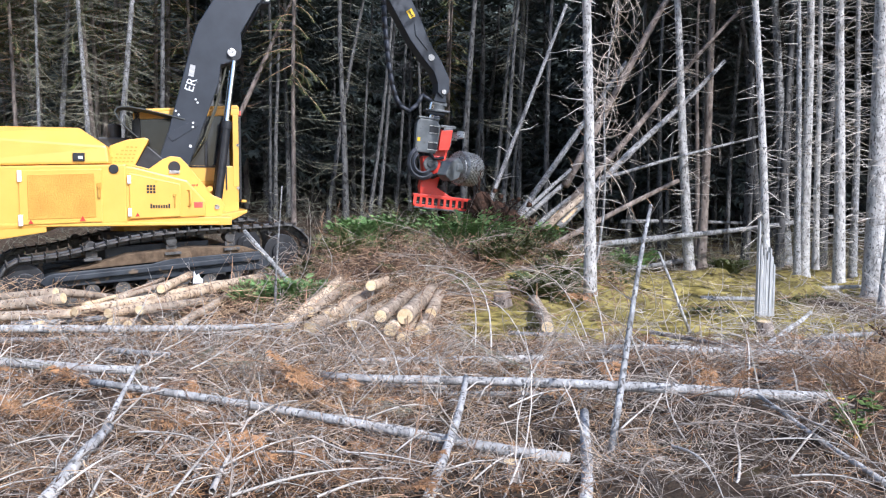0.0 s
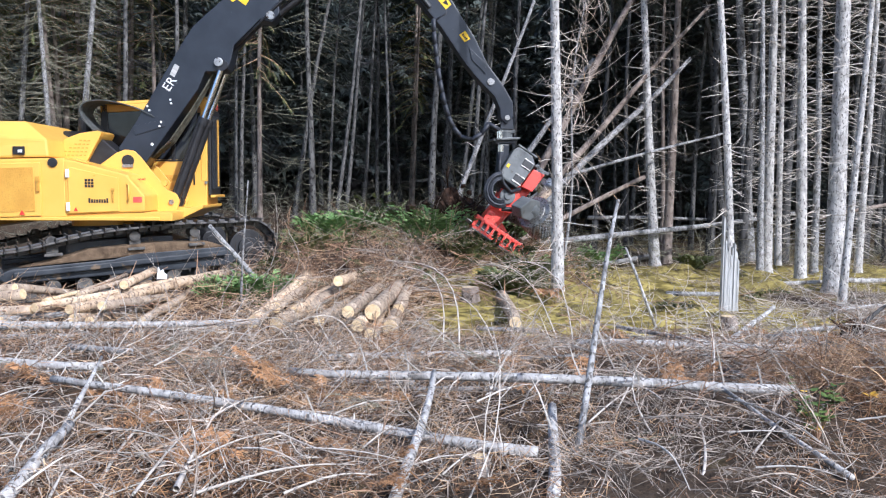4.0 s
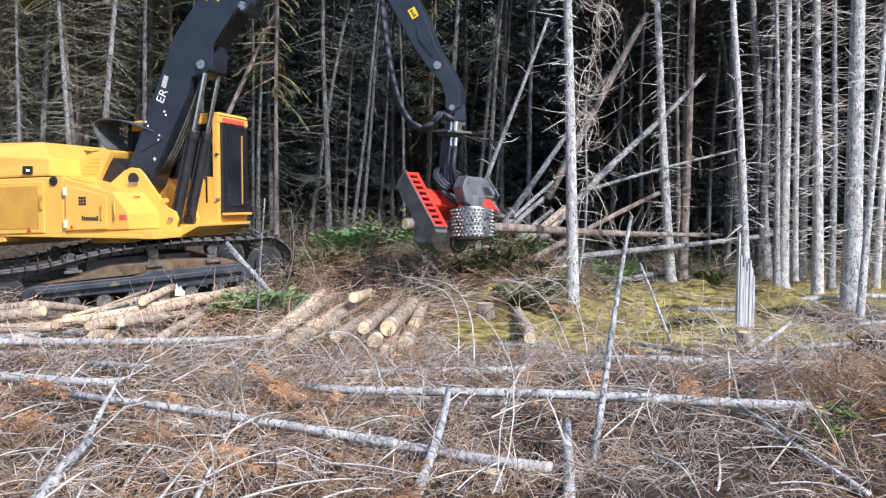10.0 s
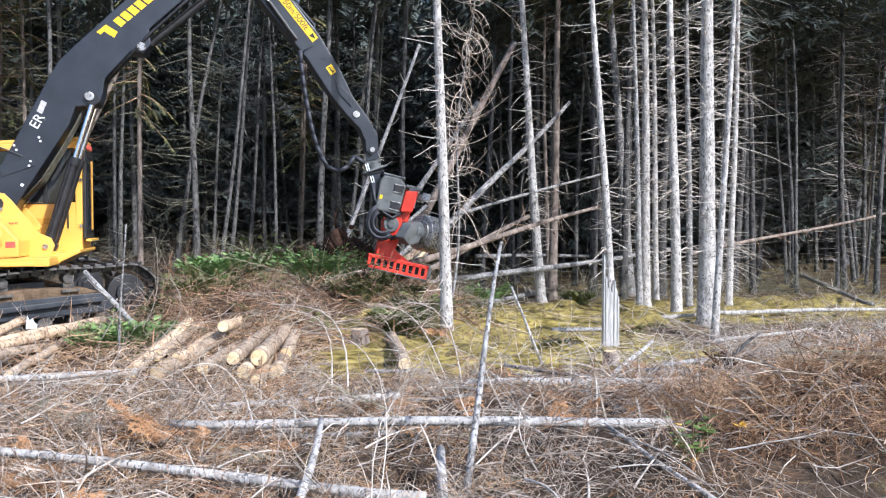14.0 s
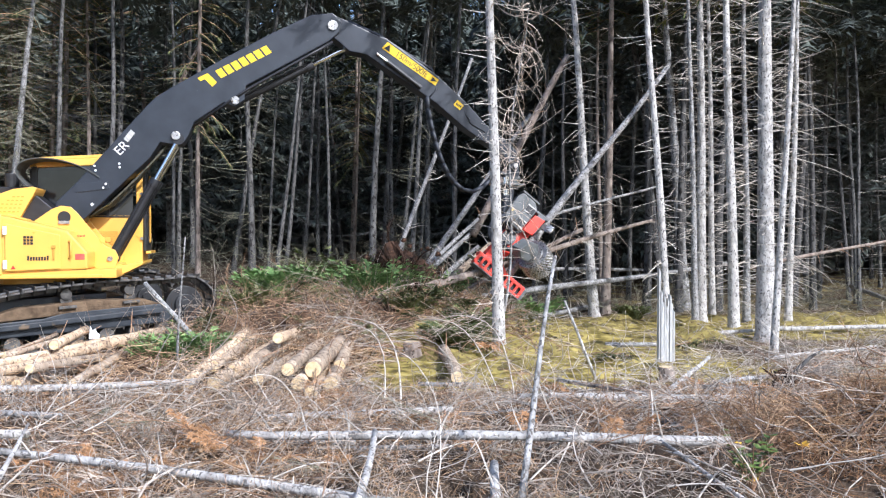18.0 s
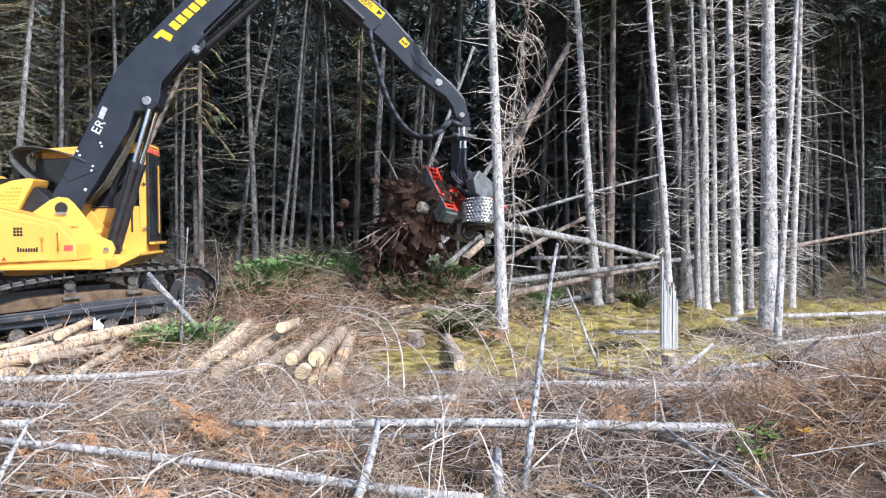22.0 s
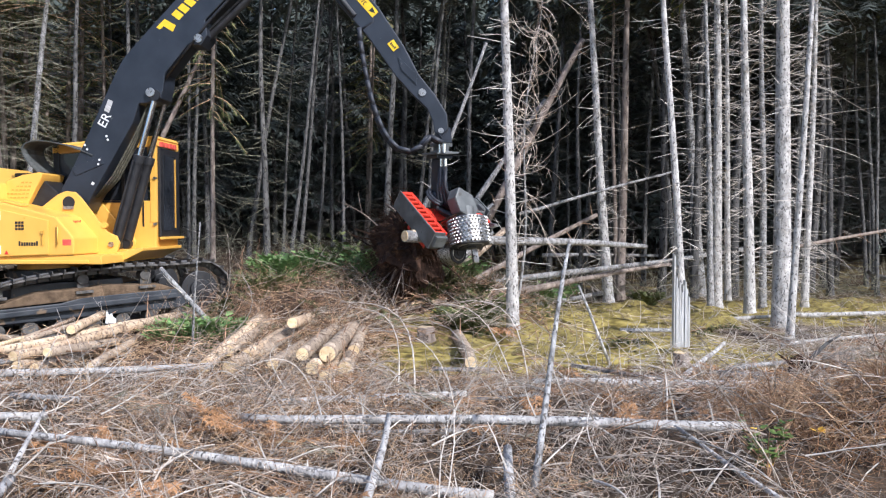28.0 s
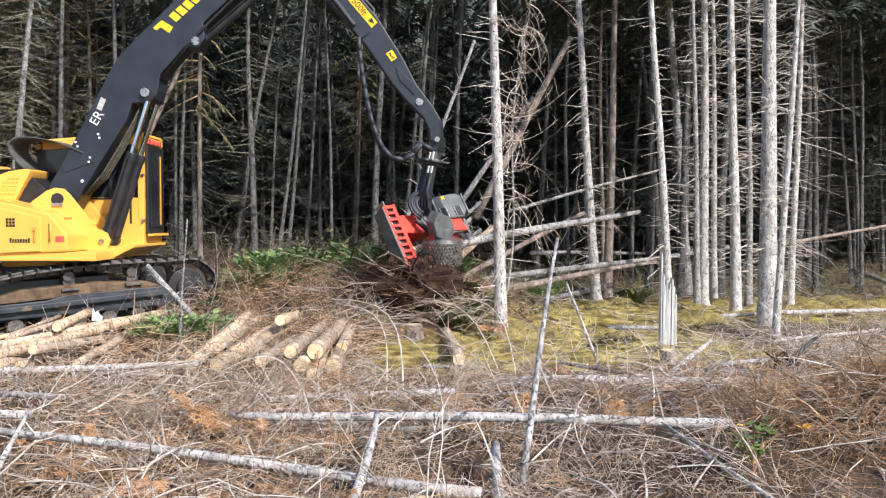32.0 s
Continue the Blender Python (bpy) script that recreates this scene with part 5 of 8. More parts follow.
# butt, top, radii, kind
LOGS = [
    ((0.89, 5.62, 0.14), (-3.07, 7.08, 0.31), 0.042, 0.031, "grey"),
    ((3.32, 6.94, 0.23), (-1.15, 7.74, 0.22), 0.047, 0.040, "grey"),
    ((-4.99, 8.54, 0.19), (-2.93, 7.84, 0.25), 0.056, 0.038, "grey"),
    ((-6.18, 10.86, 0.11), (-1.99, 10.94, 0.16), 0.056, 0.041, "grey"),
    ((-3.93, 9.58, 0.10), (-3.11, 9.30, 0.10), 0.039, 0.032, "dark"),
    ((4.59, 9.24, 0.13), (1.97, 9.62, 0.13), 0.054, 0.043, "grey"),
    ((1.12, 9.18, 0.10), (-0.88, 8.88, 0.11), 0.044, 0.036, "grey"),
    ((0.04, 8.04, 0.05), (-1.22, 8.24, 0.04), 0.039, 0.034, "dark"),
    ((-0.11, 4.82, 0.09), (0.21, 7.24, 0.33), 0.040, 0.025, "pole"),
    ((0.83, 4.84, 0.08), (1.23, 6.88, 0.11), 0.043, 0.038, "pole"),
    ((1.23, 6.04, 0.02), (1.84, 7.20, 1.86), 0.031, 0.015, "greypole"),
    ((3.52, 11.62, -0.05), (3.04, 11.60, 1.12), 0.026, 0.016, "pole"),
    ((-2.33, 4.68, 0.14), (-2.43, 5.88, 0.27), 0.048, 0.034, "pole"),
    ((-2.42, 5.86, 0.27), (-2.64, 7.06, 0.51), 0.024, 0.010, "pole"),
    ((-2.46, 14.34, 0.06), (-3.52, 14.60, 1.25), 0.054, 0.035, "greypole"),
    ((-2.68, 13.22, -0.07), (-2.53, 12.90, 2.03), 0.023, 0.009, "greypole"),
    ((2.69, 6.88, 0.26), (2.80, 5.08, 0.13), 0.016, 0.021, "pole"),
    ((4.71, 14.98, 0.01), (5.79, 15.04, -0.01), 0.046, 0.036, "dark"),
    ((6.95, 16.20, 0.03), (8.60, 16.50, 0.05), 0.050, 0.036, "grey"),
    ((9.20, 17.20, 0.00), (13.40, 16.60, 0.06), 0.055, 0.040, "grey"),
    ((16.60, 26.00, 0.35), (13.80, 18.00, 0.02), 0.075, 0.050, "dark"),
    ((6.60, 12.60, 0.06), (9.20, 13.60, 0.10), 0.035, 0.022, "grey"),
    ((8.20, 10.20, 0.10), (10.40, 13.40, 0.16), 0.030, 0.020, "grey"),
    ((5.90, 9.00, 0.16), (4.30, 9.90, 0.14), 0.060, 0.045, "dark"),
    ((0.90, 11.22, 0.02), (1.74, 11.08, 0.02), 0.031, 0.027, "dark"),
    ((2.81, 11.10, 0.06), (3.71, 9.76, 0.08), 0.030, 0.027, "dark"),
    ((3.94, 9.96, 0.07), (5.05, 11.28, 0.31), 0.037, 0.027, "pole"),
    ((1.45, 11.34, 0.08), (1.56, 14.06, 0.09), 0.089, 0.106, "rust"),
    ((2.89, 19.50, 0.55), (11.35, 24.00, 1.20), 0.080, 0.057, "dark"),
    ((1.84, 21.00, 1.20), (4.94, 22.50, 5.40), 0.086, 0.052, "lean"),
    ((3.02, 20.50, 2.06), (5.84, 22.00, 6.93), 0.101, 0.079, "leanred"),
    ((2.40, 19.00, 0.65), (5.67, 20.00, 2.20), 0.068, 0.051, "leanred"),
    ((3.76, 20.00, 2.23), (8.38, 22.00, 3.41), 0.044, 0.029, "lean"),
    ((0.93, 20.50, 1.07), (3.14, 21.50, 6.69), 0.062, 0.038, "lean"),
    ((2.32, 19.80, 0.95), (3.40, 20.00, 1.85), 0.098, 0.072, "raw"),
    ((1.66, 20.00, 1.03), (3.10, 20.60, 2.20), 0.066, 0.053, "lean"),
    ((2.02, 20.20, 0.88), (3.21, 20.80, 1.78), 0.072, 0.053, "lean"),
    ((1.29, 19.60, 0.85), (3.14, 20.40, 2.47), 0.054, 0.042, "lean"),
    ((-6.05, 24.50, 4.00), (-4.44, 25.20, 7.78), 0.074, 0.052, "leanred"),
    ((4.98, 23.00, 1.09), (9.34, 25.00, 0.99), 0.055, 0.043, "dark"),
    ((10.48, 21.00, 1.17), (18.79, 24.00, 2.31), 0.052, 0.037, "leanred"),
    ((7.19, 23.86, -0.09), (2.50, 15.80, 0.39), 0.073, 0.032, "dark"),
    ((-5.31, 11.80, 0.22), (-3.96, 15.20, 0.26), 0.065, 0.057, "pile"),
    ((-4.69, 11.50, 0.24), (-3.49, 15.60, 0.30), 0.071, 0.085, "pile"),
    ((-4.16, 11.30, 0.32), (-4.01, 14.60, 0.00), 0.070, 0.070, "rust"),
    ((-4.34, 11.30, 0.11), (-4.29, 14.20, -0.07), 0.070, 0.068, "rust"),
    ((-4.66, 11.50, 0.11), (-4.73, 14.20, -0.07), 0.067, 0.063, "rust"),
    ((-3.66, 11.30, 0.11), (-3.76, 15.00, 0.14), 0.058, 0.067, "rust"),
    ((-6.00, 12.70, 0.38), (-8.85, 13.60, 0.05), 0.070, 0.079, "rust"),
    ((-5.78, 12.50, 0.32), (-8.04, 12.90, 0.01), 0.086, 0.097, "rust"),
    ((-5.38, 11.90, 0.18), (-7.44, 12.20, 0.03), 0.069, 0.083, "rust"),
    ((-6.04, 12.80, 0.38), (-5.64, 14.40, 0.06), 0.070, 0.054, "rust"),
    ((-4.57, 13.30, 0.36), (-4.61, 15.00, 0.42), 0.073, 0.072, "pile"),
    ((-5.18, 13.00, 0.23), (-4.89, 15.00, 0.32), 0.049, 0.041, "rust"),
    ((-5.41, 13.00, 0.19), (-4.99, 14.70, 0.37), 0.040, 0.035, "rust"),
    ((-4.81, 12.60, 0.20), (-4.56, 14.60, 0.25), 0.043, 0.040, "pile"),
    ((-5.42, 12.40, 0.23), (-5.22, 14.20, 0.23), 0.038, 0.034, "bare"),
    ((-5.85, 11.70, 0.03), (-5.55, 12.30, 0.11), 0.040, 0.034, "bare"),
    ((-6.17, 11.70, 0.04), (-5.00, 12.20, 0.07), 0.048, 0.042, "dark"),
    ((-2.19, 11.40, 0.08), (-1.83, 14.80, 0.36), 0.086, 0.096, "pile"),
    ((-2.02, 12.30, 0.15), (-1.67, 14.80, 0.26), 0.084, 0.086, "rust"),
    ((-1.84, 11.30, 0.08), (-0.90, 14.80, 0.29), 0.100, 0.111, "rust"),
    ((-1.13, 13.00, 0.46), (-0.89, 15.40, 0.29), 0.089, 0.095, "pile"),
    ((-0.85, 11.40, 0.22), (-0.54, 14.20, 0.22), 0.097, 0.097, "rust"),
    ((-0.51, 11.20, 0.25), (-0.21, 14.20, 0.25), 0.119, 0.121, "rust"),
    ((-0.71, 11.00, 0.10), (-0.42, 13.40, 0.02), 0.094, 0.092, "pile"),
    ((-0.29, 10.90, 0.09), (-0.08, 13.80, 0.14), 0.108, 0.109, "rust"),
    ((-0.52, 10.50, 0.07), (-0.34, 12.80, -0.02), 0.083, 0.079, "pile"),
    ((-0.17, 11.80, 0.20), (-0.05, 14.00, 0.21), 0.089, 0.086, "rust"),
    ((-1.25, 11.40, 0.10), (-0.89, 13.80, 0.09), 0.086, 0.085, "rust"),
    ((-1.66, 11.80, 0.16), (-1.31, 14.20, 0.23), 0.081, 0.083, "pile"),
    ((-6.04, 10.60, 0.01), (-4.40, 10.90, -0.01), 0.040, 0.030, "dark"),
    ((-3.68, 11.00, 0.03), (-2.11, 11.60, 0.02), 0.038, 0.032, "grey"),
    ((1.08, 7.90, -0.00), (-1.04, 8.20, -0.03), 0.030, 0.022, "dark"),
    ((-4.85, 8.70, -0.00), (-3.32, 8.80, -0.04), 0.036, 0.027, "dark"),
    ((2.04, 9.30, 0.04), (0.11, 9.20, -0.02), 0.032, 0.022, "dark"),
    ((3.77, 6.90, 0.04), (3.26, 8.60, 0.07), 0.028, 0.024, "dark"),
    ((4.72, 10.40, 0.10), (6.32, 11.20, 0.07), 0.036, 0.027, "dark"),
]
LOG_KINDS = {
    "grey": ("fallen_trunk", "grey weathered fallen spruce trunk lying in the slash", BARK_PALE, False, 40, "fallen trunks"),
    "dark": ("fallen_trunk", "dark fallen spruce trunk half hidden in slash", BARK_GREY, False, 14, "fallen trunks"),
    "pole": ("dead_pole", "thin bare grey dead pole leaning out of the slash", BARK_PALE, False, 6, "dead poles"),
    "greypole": ("dead_pole", "thin grey dead pole standing aslant in the slash", BARK_GREY, False, 6, "dead poles"),
    "pile": ("log", "delimbed spruce log with peeled reddish bark in a pile", BARK_PEEL, True, 8, "logs of the pile"),
    "rust": ("log", "spruce log with brown scaly bark in a pile", BARK_TAN, True, 8, "logs of the pile"),
    "bare": ("log", "peeled yellowish spruce log in a pile", RAW_WOOD, True, 4, "logs of the pile"),
    "lean": ("leaning_trunk", "uprooted grey trunk leaning against its neighbours", BARK_GREY, False, 26, "leaning trunks"),
    "leanred": ("leaning_trunk", "uprooted reddish trunk leaning against its neighbours", BARK_RED, False, 22, "leaning trunks"),
    "raw": ("split_log", "split brown log leaning in the tangle of trunks", BARK_TAN, True, 6, "leaning trunks"),
}
for i, (p0, p1, r0, r1, k) in enumerate(LOGS):
    nm, lab, bark, ends, stubs, grp = LOG_KINDS[k]
    build_log(nm, lab, p0, p1, r0, r1, bark, nm.split("_")[-1], ends, int(stubs * max(1, (Vector(p1) - Vector(p0)).length / 4)), 300 + i, grp, 0.05 if "pole" in k else 0.02, TWIG_BROWN if k in ("pile", "rust", "leanred") else TWIG_PALE, 12 if r0 > 0.05 else 8)

# stumps: x, y, radius, height
for i, (x, y, r, h) in enumerate([(1.02, 14.10, 0.15, 0.24), (0.07, 14.84, 0.08, 0.08), (4.54, 11.54, 0.11, 0.20), (0.47, 5.48, 0.06, 0.12)]):
    st = thing("stump", "low spruce stump with a pale saw cut", "stump", pose(x, y, floor_z(x, y)), "stumps")
    part("bark", S().tube([(0, 0, -0.15), (0, 0, 0.0), (0.01, 0, 0.08), (0, 0.01, h)], [r * 1.7, r * 1.3, r * 1.05, r], 14), BARK_RED, st, smooth=True)
    part("cut_face", S().tube([(0, 0, h + 0.001), (0, 0, h + 0.008)], [r * 0.94, r * 0.92], 14), CUT_WOOD, st, "pale saw cut")

# ---- slash: branches, twigs, brush and small plants ----


def twig_mesh(name, mat, start, heading, length, radius, seg=3, curl=0.25, lift=0.0, seed=0, sides=3):
    """Many thin bent twigs in one mesh. start, heading: N x 3; length, radius: N."""
    g = np.random.default_rng(seed)
    n = len(start)
    d = heading / np.linalg.norm(heading, axis=1, keepdims=True)
    bend = g.normal(0, curl, (n, 3)) + np.array([0, 0, lift])
    pts = [start]
    dirs = [d]
    for i in range(seg):
        d = d + bend + g.normal(0, curl * 0.5, (n, 3))
        d /= np.linalg.norm(d, axis=1, keepdims=True)
        pts.append(pts[-1] + d * (length / seg)[:, None])
        dirs.append(d)
    k = seg + 1
    P, Dn = np.stack(pts, 1), np.stack(dirs, 1)
    ref = np.where(np.abs(Dn[:, :1, 2:3]) > 0.9, np.array([[[1.0, 0, 0]]]), np.array([[[0, 0, 1.0]]]))
    u = np.cross(Dn, np.broadcast_to(ref, Dn.shape))
    u /= np.linalg.norm(u, axis=2, keepdims=True)
    w = np.cross(Dn, u)
    taper = np.linspace(1, 0.3, k)[None, :, None]
    r = radius[:, None, None] * taper
    rings = [P + (u * math.cos(2 * math.pi * j / sides) + w * math.sin(2 * math.pi * j / sides)) * r for j in range(sides)]
    V = np.stack(rings, 2).reshape(-1, 3)
    base = (np.arange(n) * k * sides)[:, None, None]
    i = (np.arange(seg) * sides)[None, :, None]
    j = np.arange(sides)[None, None, :]
    jn = (j + 1) % sides
    F = np.stack([base + i + j, base + i + jn, base + i + sides + jn, base + i + sides + j], -1).reshape(-1)
    me = bpy.data.meshes.new(name)
    nf = len(F) // 4
    me.vertices.add(len(V))
    me.vertices.foreach_set("co", V.astype(np.float32).ravel())
    me.loops.add(len(F))
    me.loops.foreach_set("vertex_index", F.astype(np.int32))
    me.polygons.add(nf)
    me.polygons.foreach_set("loop_start", np.arange(0, nf * 4, 4, dtype=np.int32))
    me.update(calc_edges=True)
    me.materials.append(mat)
    return me, P


def heights(x, y):
    return np.array([floor_z(a, b) for a, b in zip(x, y)])


def scatter(n, x0, x1, y0, y1, g, wedge=True):
    y = y0 + (y1 - y0) * g.random(n)
    if wedge:
        x = (g.random(n) * 1.62 - 0.68) * (y + 1.0)
    else:
        x = x0 + (x1 - x0) * g.random(n)
    return x, y


def flat_heading(n, g, rise=0.25):
    a = g.random(n) * 2 * math.pi
    return np.stack([np.cos(a), np.sin(a), g.normal(0, rise, n)], 1)


def open_ground(x, y):
    """Where the loose slash lies: not under the log piles, and thin on the moss."""
    left_pile = -7.5 < x < -2.0 and 10.3 < y < 14.2
    mid_pile = -2.3 < x < 0.15 and 10.7 < y < 14.2
    moss = x > 0.3 and y > 10.9 and x < 6.5
    hollow = -0.5 < x < 3.6 and y < 7.9 or x > 3.6 and y < 5.9
    return 0.08 if left_pile else 0.12 if mid_pile else 0.04 if moss else 0.30 if hollow else 1.0


def heaped(x, y):
    """The slash lies in drifts, with dark gaps between."""
    if (x - 0.91) ** 2 + (y - 6.46) ** 2 < 0.16:
        return 0.04
    return min(max(0.55 + 2.3 * noise.noise((x * 0.9, y * 1.3, 2.2)), 0.10), 1.0)


def mat_of_twigs(name, mat, label, n, y0, y1, depth, lens, rad, seed, curl=0.28, rise=0.25, lift=-0.02, patch=None, x0=0, x1=0, wedge=True, seg=3):
    g = np.random.default_rng(seed)
    x, y = scatter(int(n * 2.6), x0, x1, y0, y1, g, wedge)
    if patch:
        # uneven heaps: keep more where a slow noise is high
        keep = np.array([(noise.noise((a * patch, b * patch * 1.3, seed)) * 0.9 + 0.55) * (open_ground(a, b) * heaped(a, b) if y1 < 14.5 else 1) for a, b in zip(x, y)]) > g.random(len(x))
        keep &= ~((x > 0.6) & (y < 15.6) & (y1 > 17) & (x1 < 4.5) & (x1 != 0))
        x, y = x[keep][:n], y[keep][:n]
    else:
        x, y = x[:n], y[:n]
    far = (x - 0.91) ** 2 + (y - 6.46) ** 2 > 0.13
    x, y = x[far], y[far]
    m = len(x)
    hump = np.array([max(0.0, 0.55 + 0.6 * noise.noise((a * 0.55, b * 0.8, 5.5))) for a, b in zip(x, y)])
    z = heights(x, y) + depth * hump * g.random(m) ** 0.8 + 0.005
    L = lens[0] + (lens[1] - lens[0]) * g.random(m) ** 2
    R = rad[0] + (rad[1] - rad[0]) * g.random(m) ** 2
    h = flat_heading(m, g, rise)
    start = np.stack([x, y, z], 1) - h * (L * 0.5)[:, None]
    start[:, 2] = np.maximum(start[:, 2], heights(start[:, 0], start[:, 1]) + 0.01)
    me, _ = twig_mesh(name, mat, start, h, L, R, seg, curl, lift, seed)
    return tagged(new(name, me), label, "branches", kind="stuff")


mat_of_twigs("brown_twigs", TWIG_BROWN, "dense litter of thin brown dead twigs", 17000, 4.2, 12.6, 0.26, (0.08, 0.40), (0.0026, 0.0050), 1, patch=0.9, rise=0.34, seg=2, curl=0.42)
mat_of_twigs("tan_twigs", TWIG_TAN, "springy tan dead twigs over the slash", 9000, 4.2, 12.4, 0.32, (0.06, 0.34), (0.0022, 0.0044), 24, patch=0.7, rise=0.5, seg=2, curl=0.36)
mat_of_twigs("grey_twigs", TWIG_GREY, "tangle of thin grey dead twigs", 8000, 4.2, 12.8, 0.30, (0.12, 0.55), (0.0024, 0.0052), 2, patch=1.1, rise=0.34, curl=0.45)
mat_of_twigs("pale_twigs", TWIG_PALE, "scattered pale bare branches in the slash", 620, 4.4, 12.0, 0.30, (0.3, 1.2), (0.004, 0.009), 3, curl=0.34, seg=5, patch=0.8, rise=0.25)
mat_of_twigs("rust_twigs", NEEDLE_RUST, "rust-brown dead needle twigs", 9000, 4.3, 12.2, 0.26, (0.06, 0.26), (0.0024, 0.0048), 4, patch=0.55, seg=2, rise=0.45)
mat_of_twigs("light_twigs", TWIG_TAN, "fine light twigs in a springy drift", 3600, 5.6, 10.6, 0.34, (0.08, 0.4), (0.0022, 0.0046), 41, x0=-2.6, x1=1.6, wedge=False, rise=0.4, curl=0.42, seg=2)
mat_of_twigs("light_grey_twigs", TWIG_GREY, "fine grey twigs in a springy drift", 2600, 5.2, 10.6, 0.36, (0.12, 0.5), (0.0022, 0.0046), 42, x0=-2.6, x1=2.4, wedge=False, rise=0.4, curl=0.45)
mat_of_twigs("ridge_twigs", TWIG_BROWN, "heap of brown branches behind the log piles", 4200, 13.0, 18.2, 0.34, (0.3, 1.3), (0.004, 0.010), 5, x0=-3.6, x1=3.2, wedge=False, patch=0.8, rise=0.35)
mat_of_twigs("ridge_tan_twigs", TWIG_TAN, "tan twigs on the brush heap", 2600, 13.2, 17.6, 0.36, (0.2, 1.0), (0.0035, 0.008), 33, x0=-3.6, x1=3.0, wedge=False, patch=0.8, rise=0.35)
mat_of_twigs("ridge_grey_twigs", TWIG_GREY, "grey branches on the brush heap", 1200, 13.4, 18.8, 0.4, (0.4, 1.6), (0.004, 0.009), 6, x0=-4, x1=4.0, wedge=False, patch=0.8, rise=0.35)
mat_of_twigs("floor_twigs", TWIG_GREY, "thin grey sticks on the forest floor", 1500, 11.5, 24, 0.06, (0.2, 1.1), (0.004, 0.010), 7, x0=2, x1=16, wedge=False, patch=0.7, rise=0.08)
mat_of_twigs("short_twigs", TWIG_BROWN, "short broken twigs all over the slash", 12000, 4.2, 12.4, 0.15, (0.05, 0.28), (0.0025, 0.0045), 14, curl=0.12, rise=0.4, seg=1, patch=0.6)
mat_of_twigs("short_grey_twigs", TWIG_GREY, "short grey broken twigs all over the slash", 7000, 4.2, 12.4, 0.18, (0.05, 0.3), (0.0025, 0.0045), 15, curl=0.12, rise=0.4, seg=1, patch=0.6)
mat_of_twigs("bark_scraps", BARK_TAN, "scraps of torn bark and twigs over the log pile", 900, 10.4, 14.4, 0.62, (0.1, 0.6), (0.004, 0.011), 17, x0=-2.6, x1=0.3, wedge=False, rise=0.25, seg=2)
mat_of_twigs("pile_twigs", TWIG_TAN, "thin tan twigs fallen over the log piles", 1500, 10.2, 14.2, 0.66, (0.1, 0.7), (0.003, 0.006), 27, x0=-7.6, x1=0.3, wedge=False, rise=0.3, curl=0.3)
mat_of_twigs("bank_litter", TWIG_BROWN, "brown needle and twig litter round the piles", 4000, 9.8, 15.0, 0.08, (0.08, 0.4), (0.003, 0.006), 13, x0=-9, x1=0.2, wedge=False, rise=0.15, seg=2)
mat_of_twigs("floor_litter", TWIG_GREY, "grey twig litter beside the moss", 2300, 9.6, 16.6, 0.14, (0.1, 0.6), (0.003, 0.007), 12, x0=5.6, x1=13, wedge=False, rise=0.2)
mat_of_twigs("stand_brush", TWIG_DUSK, "bare brush at the foot of the stand", 3400, 19.5, 27, 1.0, (0.5, 1.6), (0.004, 0.009), 8, x0=-16, x1=17, wedge=False, rise=0.8, lift=0.0, curl=0.4)
mat_of_twigs("hollow_twigs", TWIG_GREY, "grey twigs arching over a dark hollow", 1200, 4.4, 8.2, 0.40, (0.15, 0.55), (0.0022, 0.0048), 31, x0=-0.5, x1=4.2, wedge=False, rise=0.5, lift=-0.1, curl=0.45)
mat_of_twigs("right_tan_brush", TWIG_TAN, "springy tan twigs of dead boughs", 4200, 6.0, 9.0, 0.34, (0.10, 0.40), (0.0022, 0.0044), 29, x0=3.6, x1=9.0, wedge=False, rise=0.7, lift=-0.15, curl=0.4, seg=2)
mat_of_twigs("right_brush", TWIG_BROWN, "springy brown heap of dead spruce boughs", 3800, 5.7, 9.2, 0.30, (0.12, 0.45), (0.0024, 0.0048), 9, x0=3.3, x1=9.0, wedge=False, rise=0.6, lift=-0.12, curl=0.45)
mat_of_twigs("right_rust_brush", NEEDLE_RUST, "rust-coloured dead boughs", 4000, 5.8, 8.6, 0.3, (0.10, 0.40), (0.0024, 0.0046), 10, x0=3.5, x1=8.5, wedge=False, rise=0.6, lift=-0.12, curl=0.45)
mat_of_twigs("pale_sticks", TWIG_PALE, "thin pale sticks strewn over the brown litter", 520, 8.6, 13.2, 0.22, (0.3, 1.1), (0.004, 0.009), 45, x0=3.4, x1=10.5, wedge=False, rise=0.25, curl=0.32, seg=4)


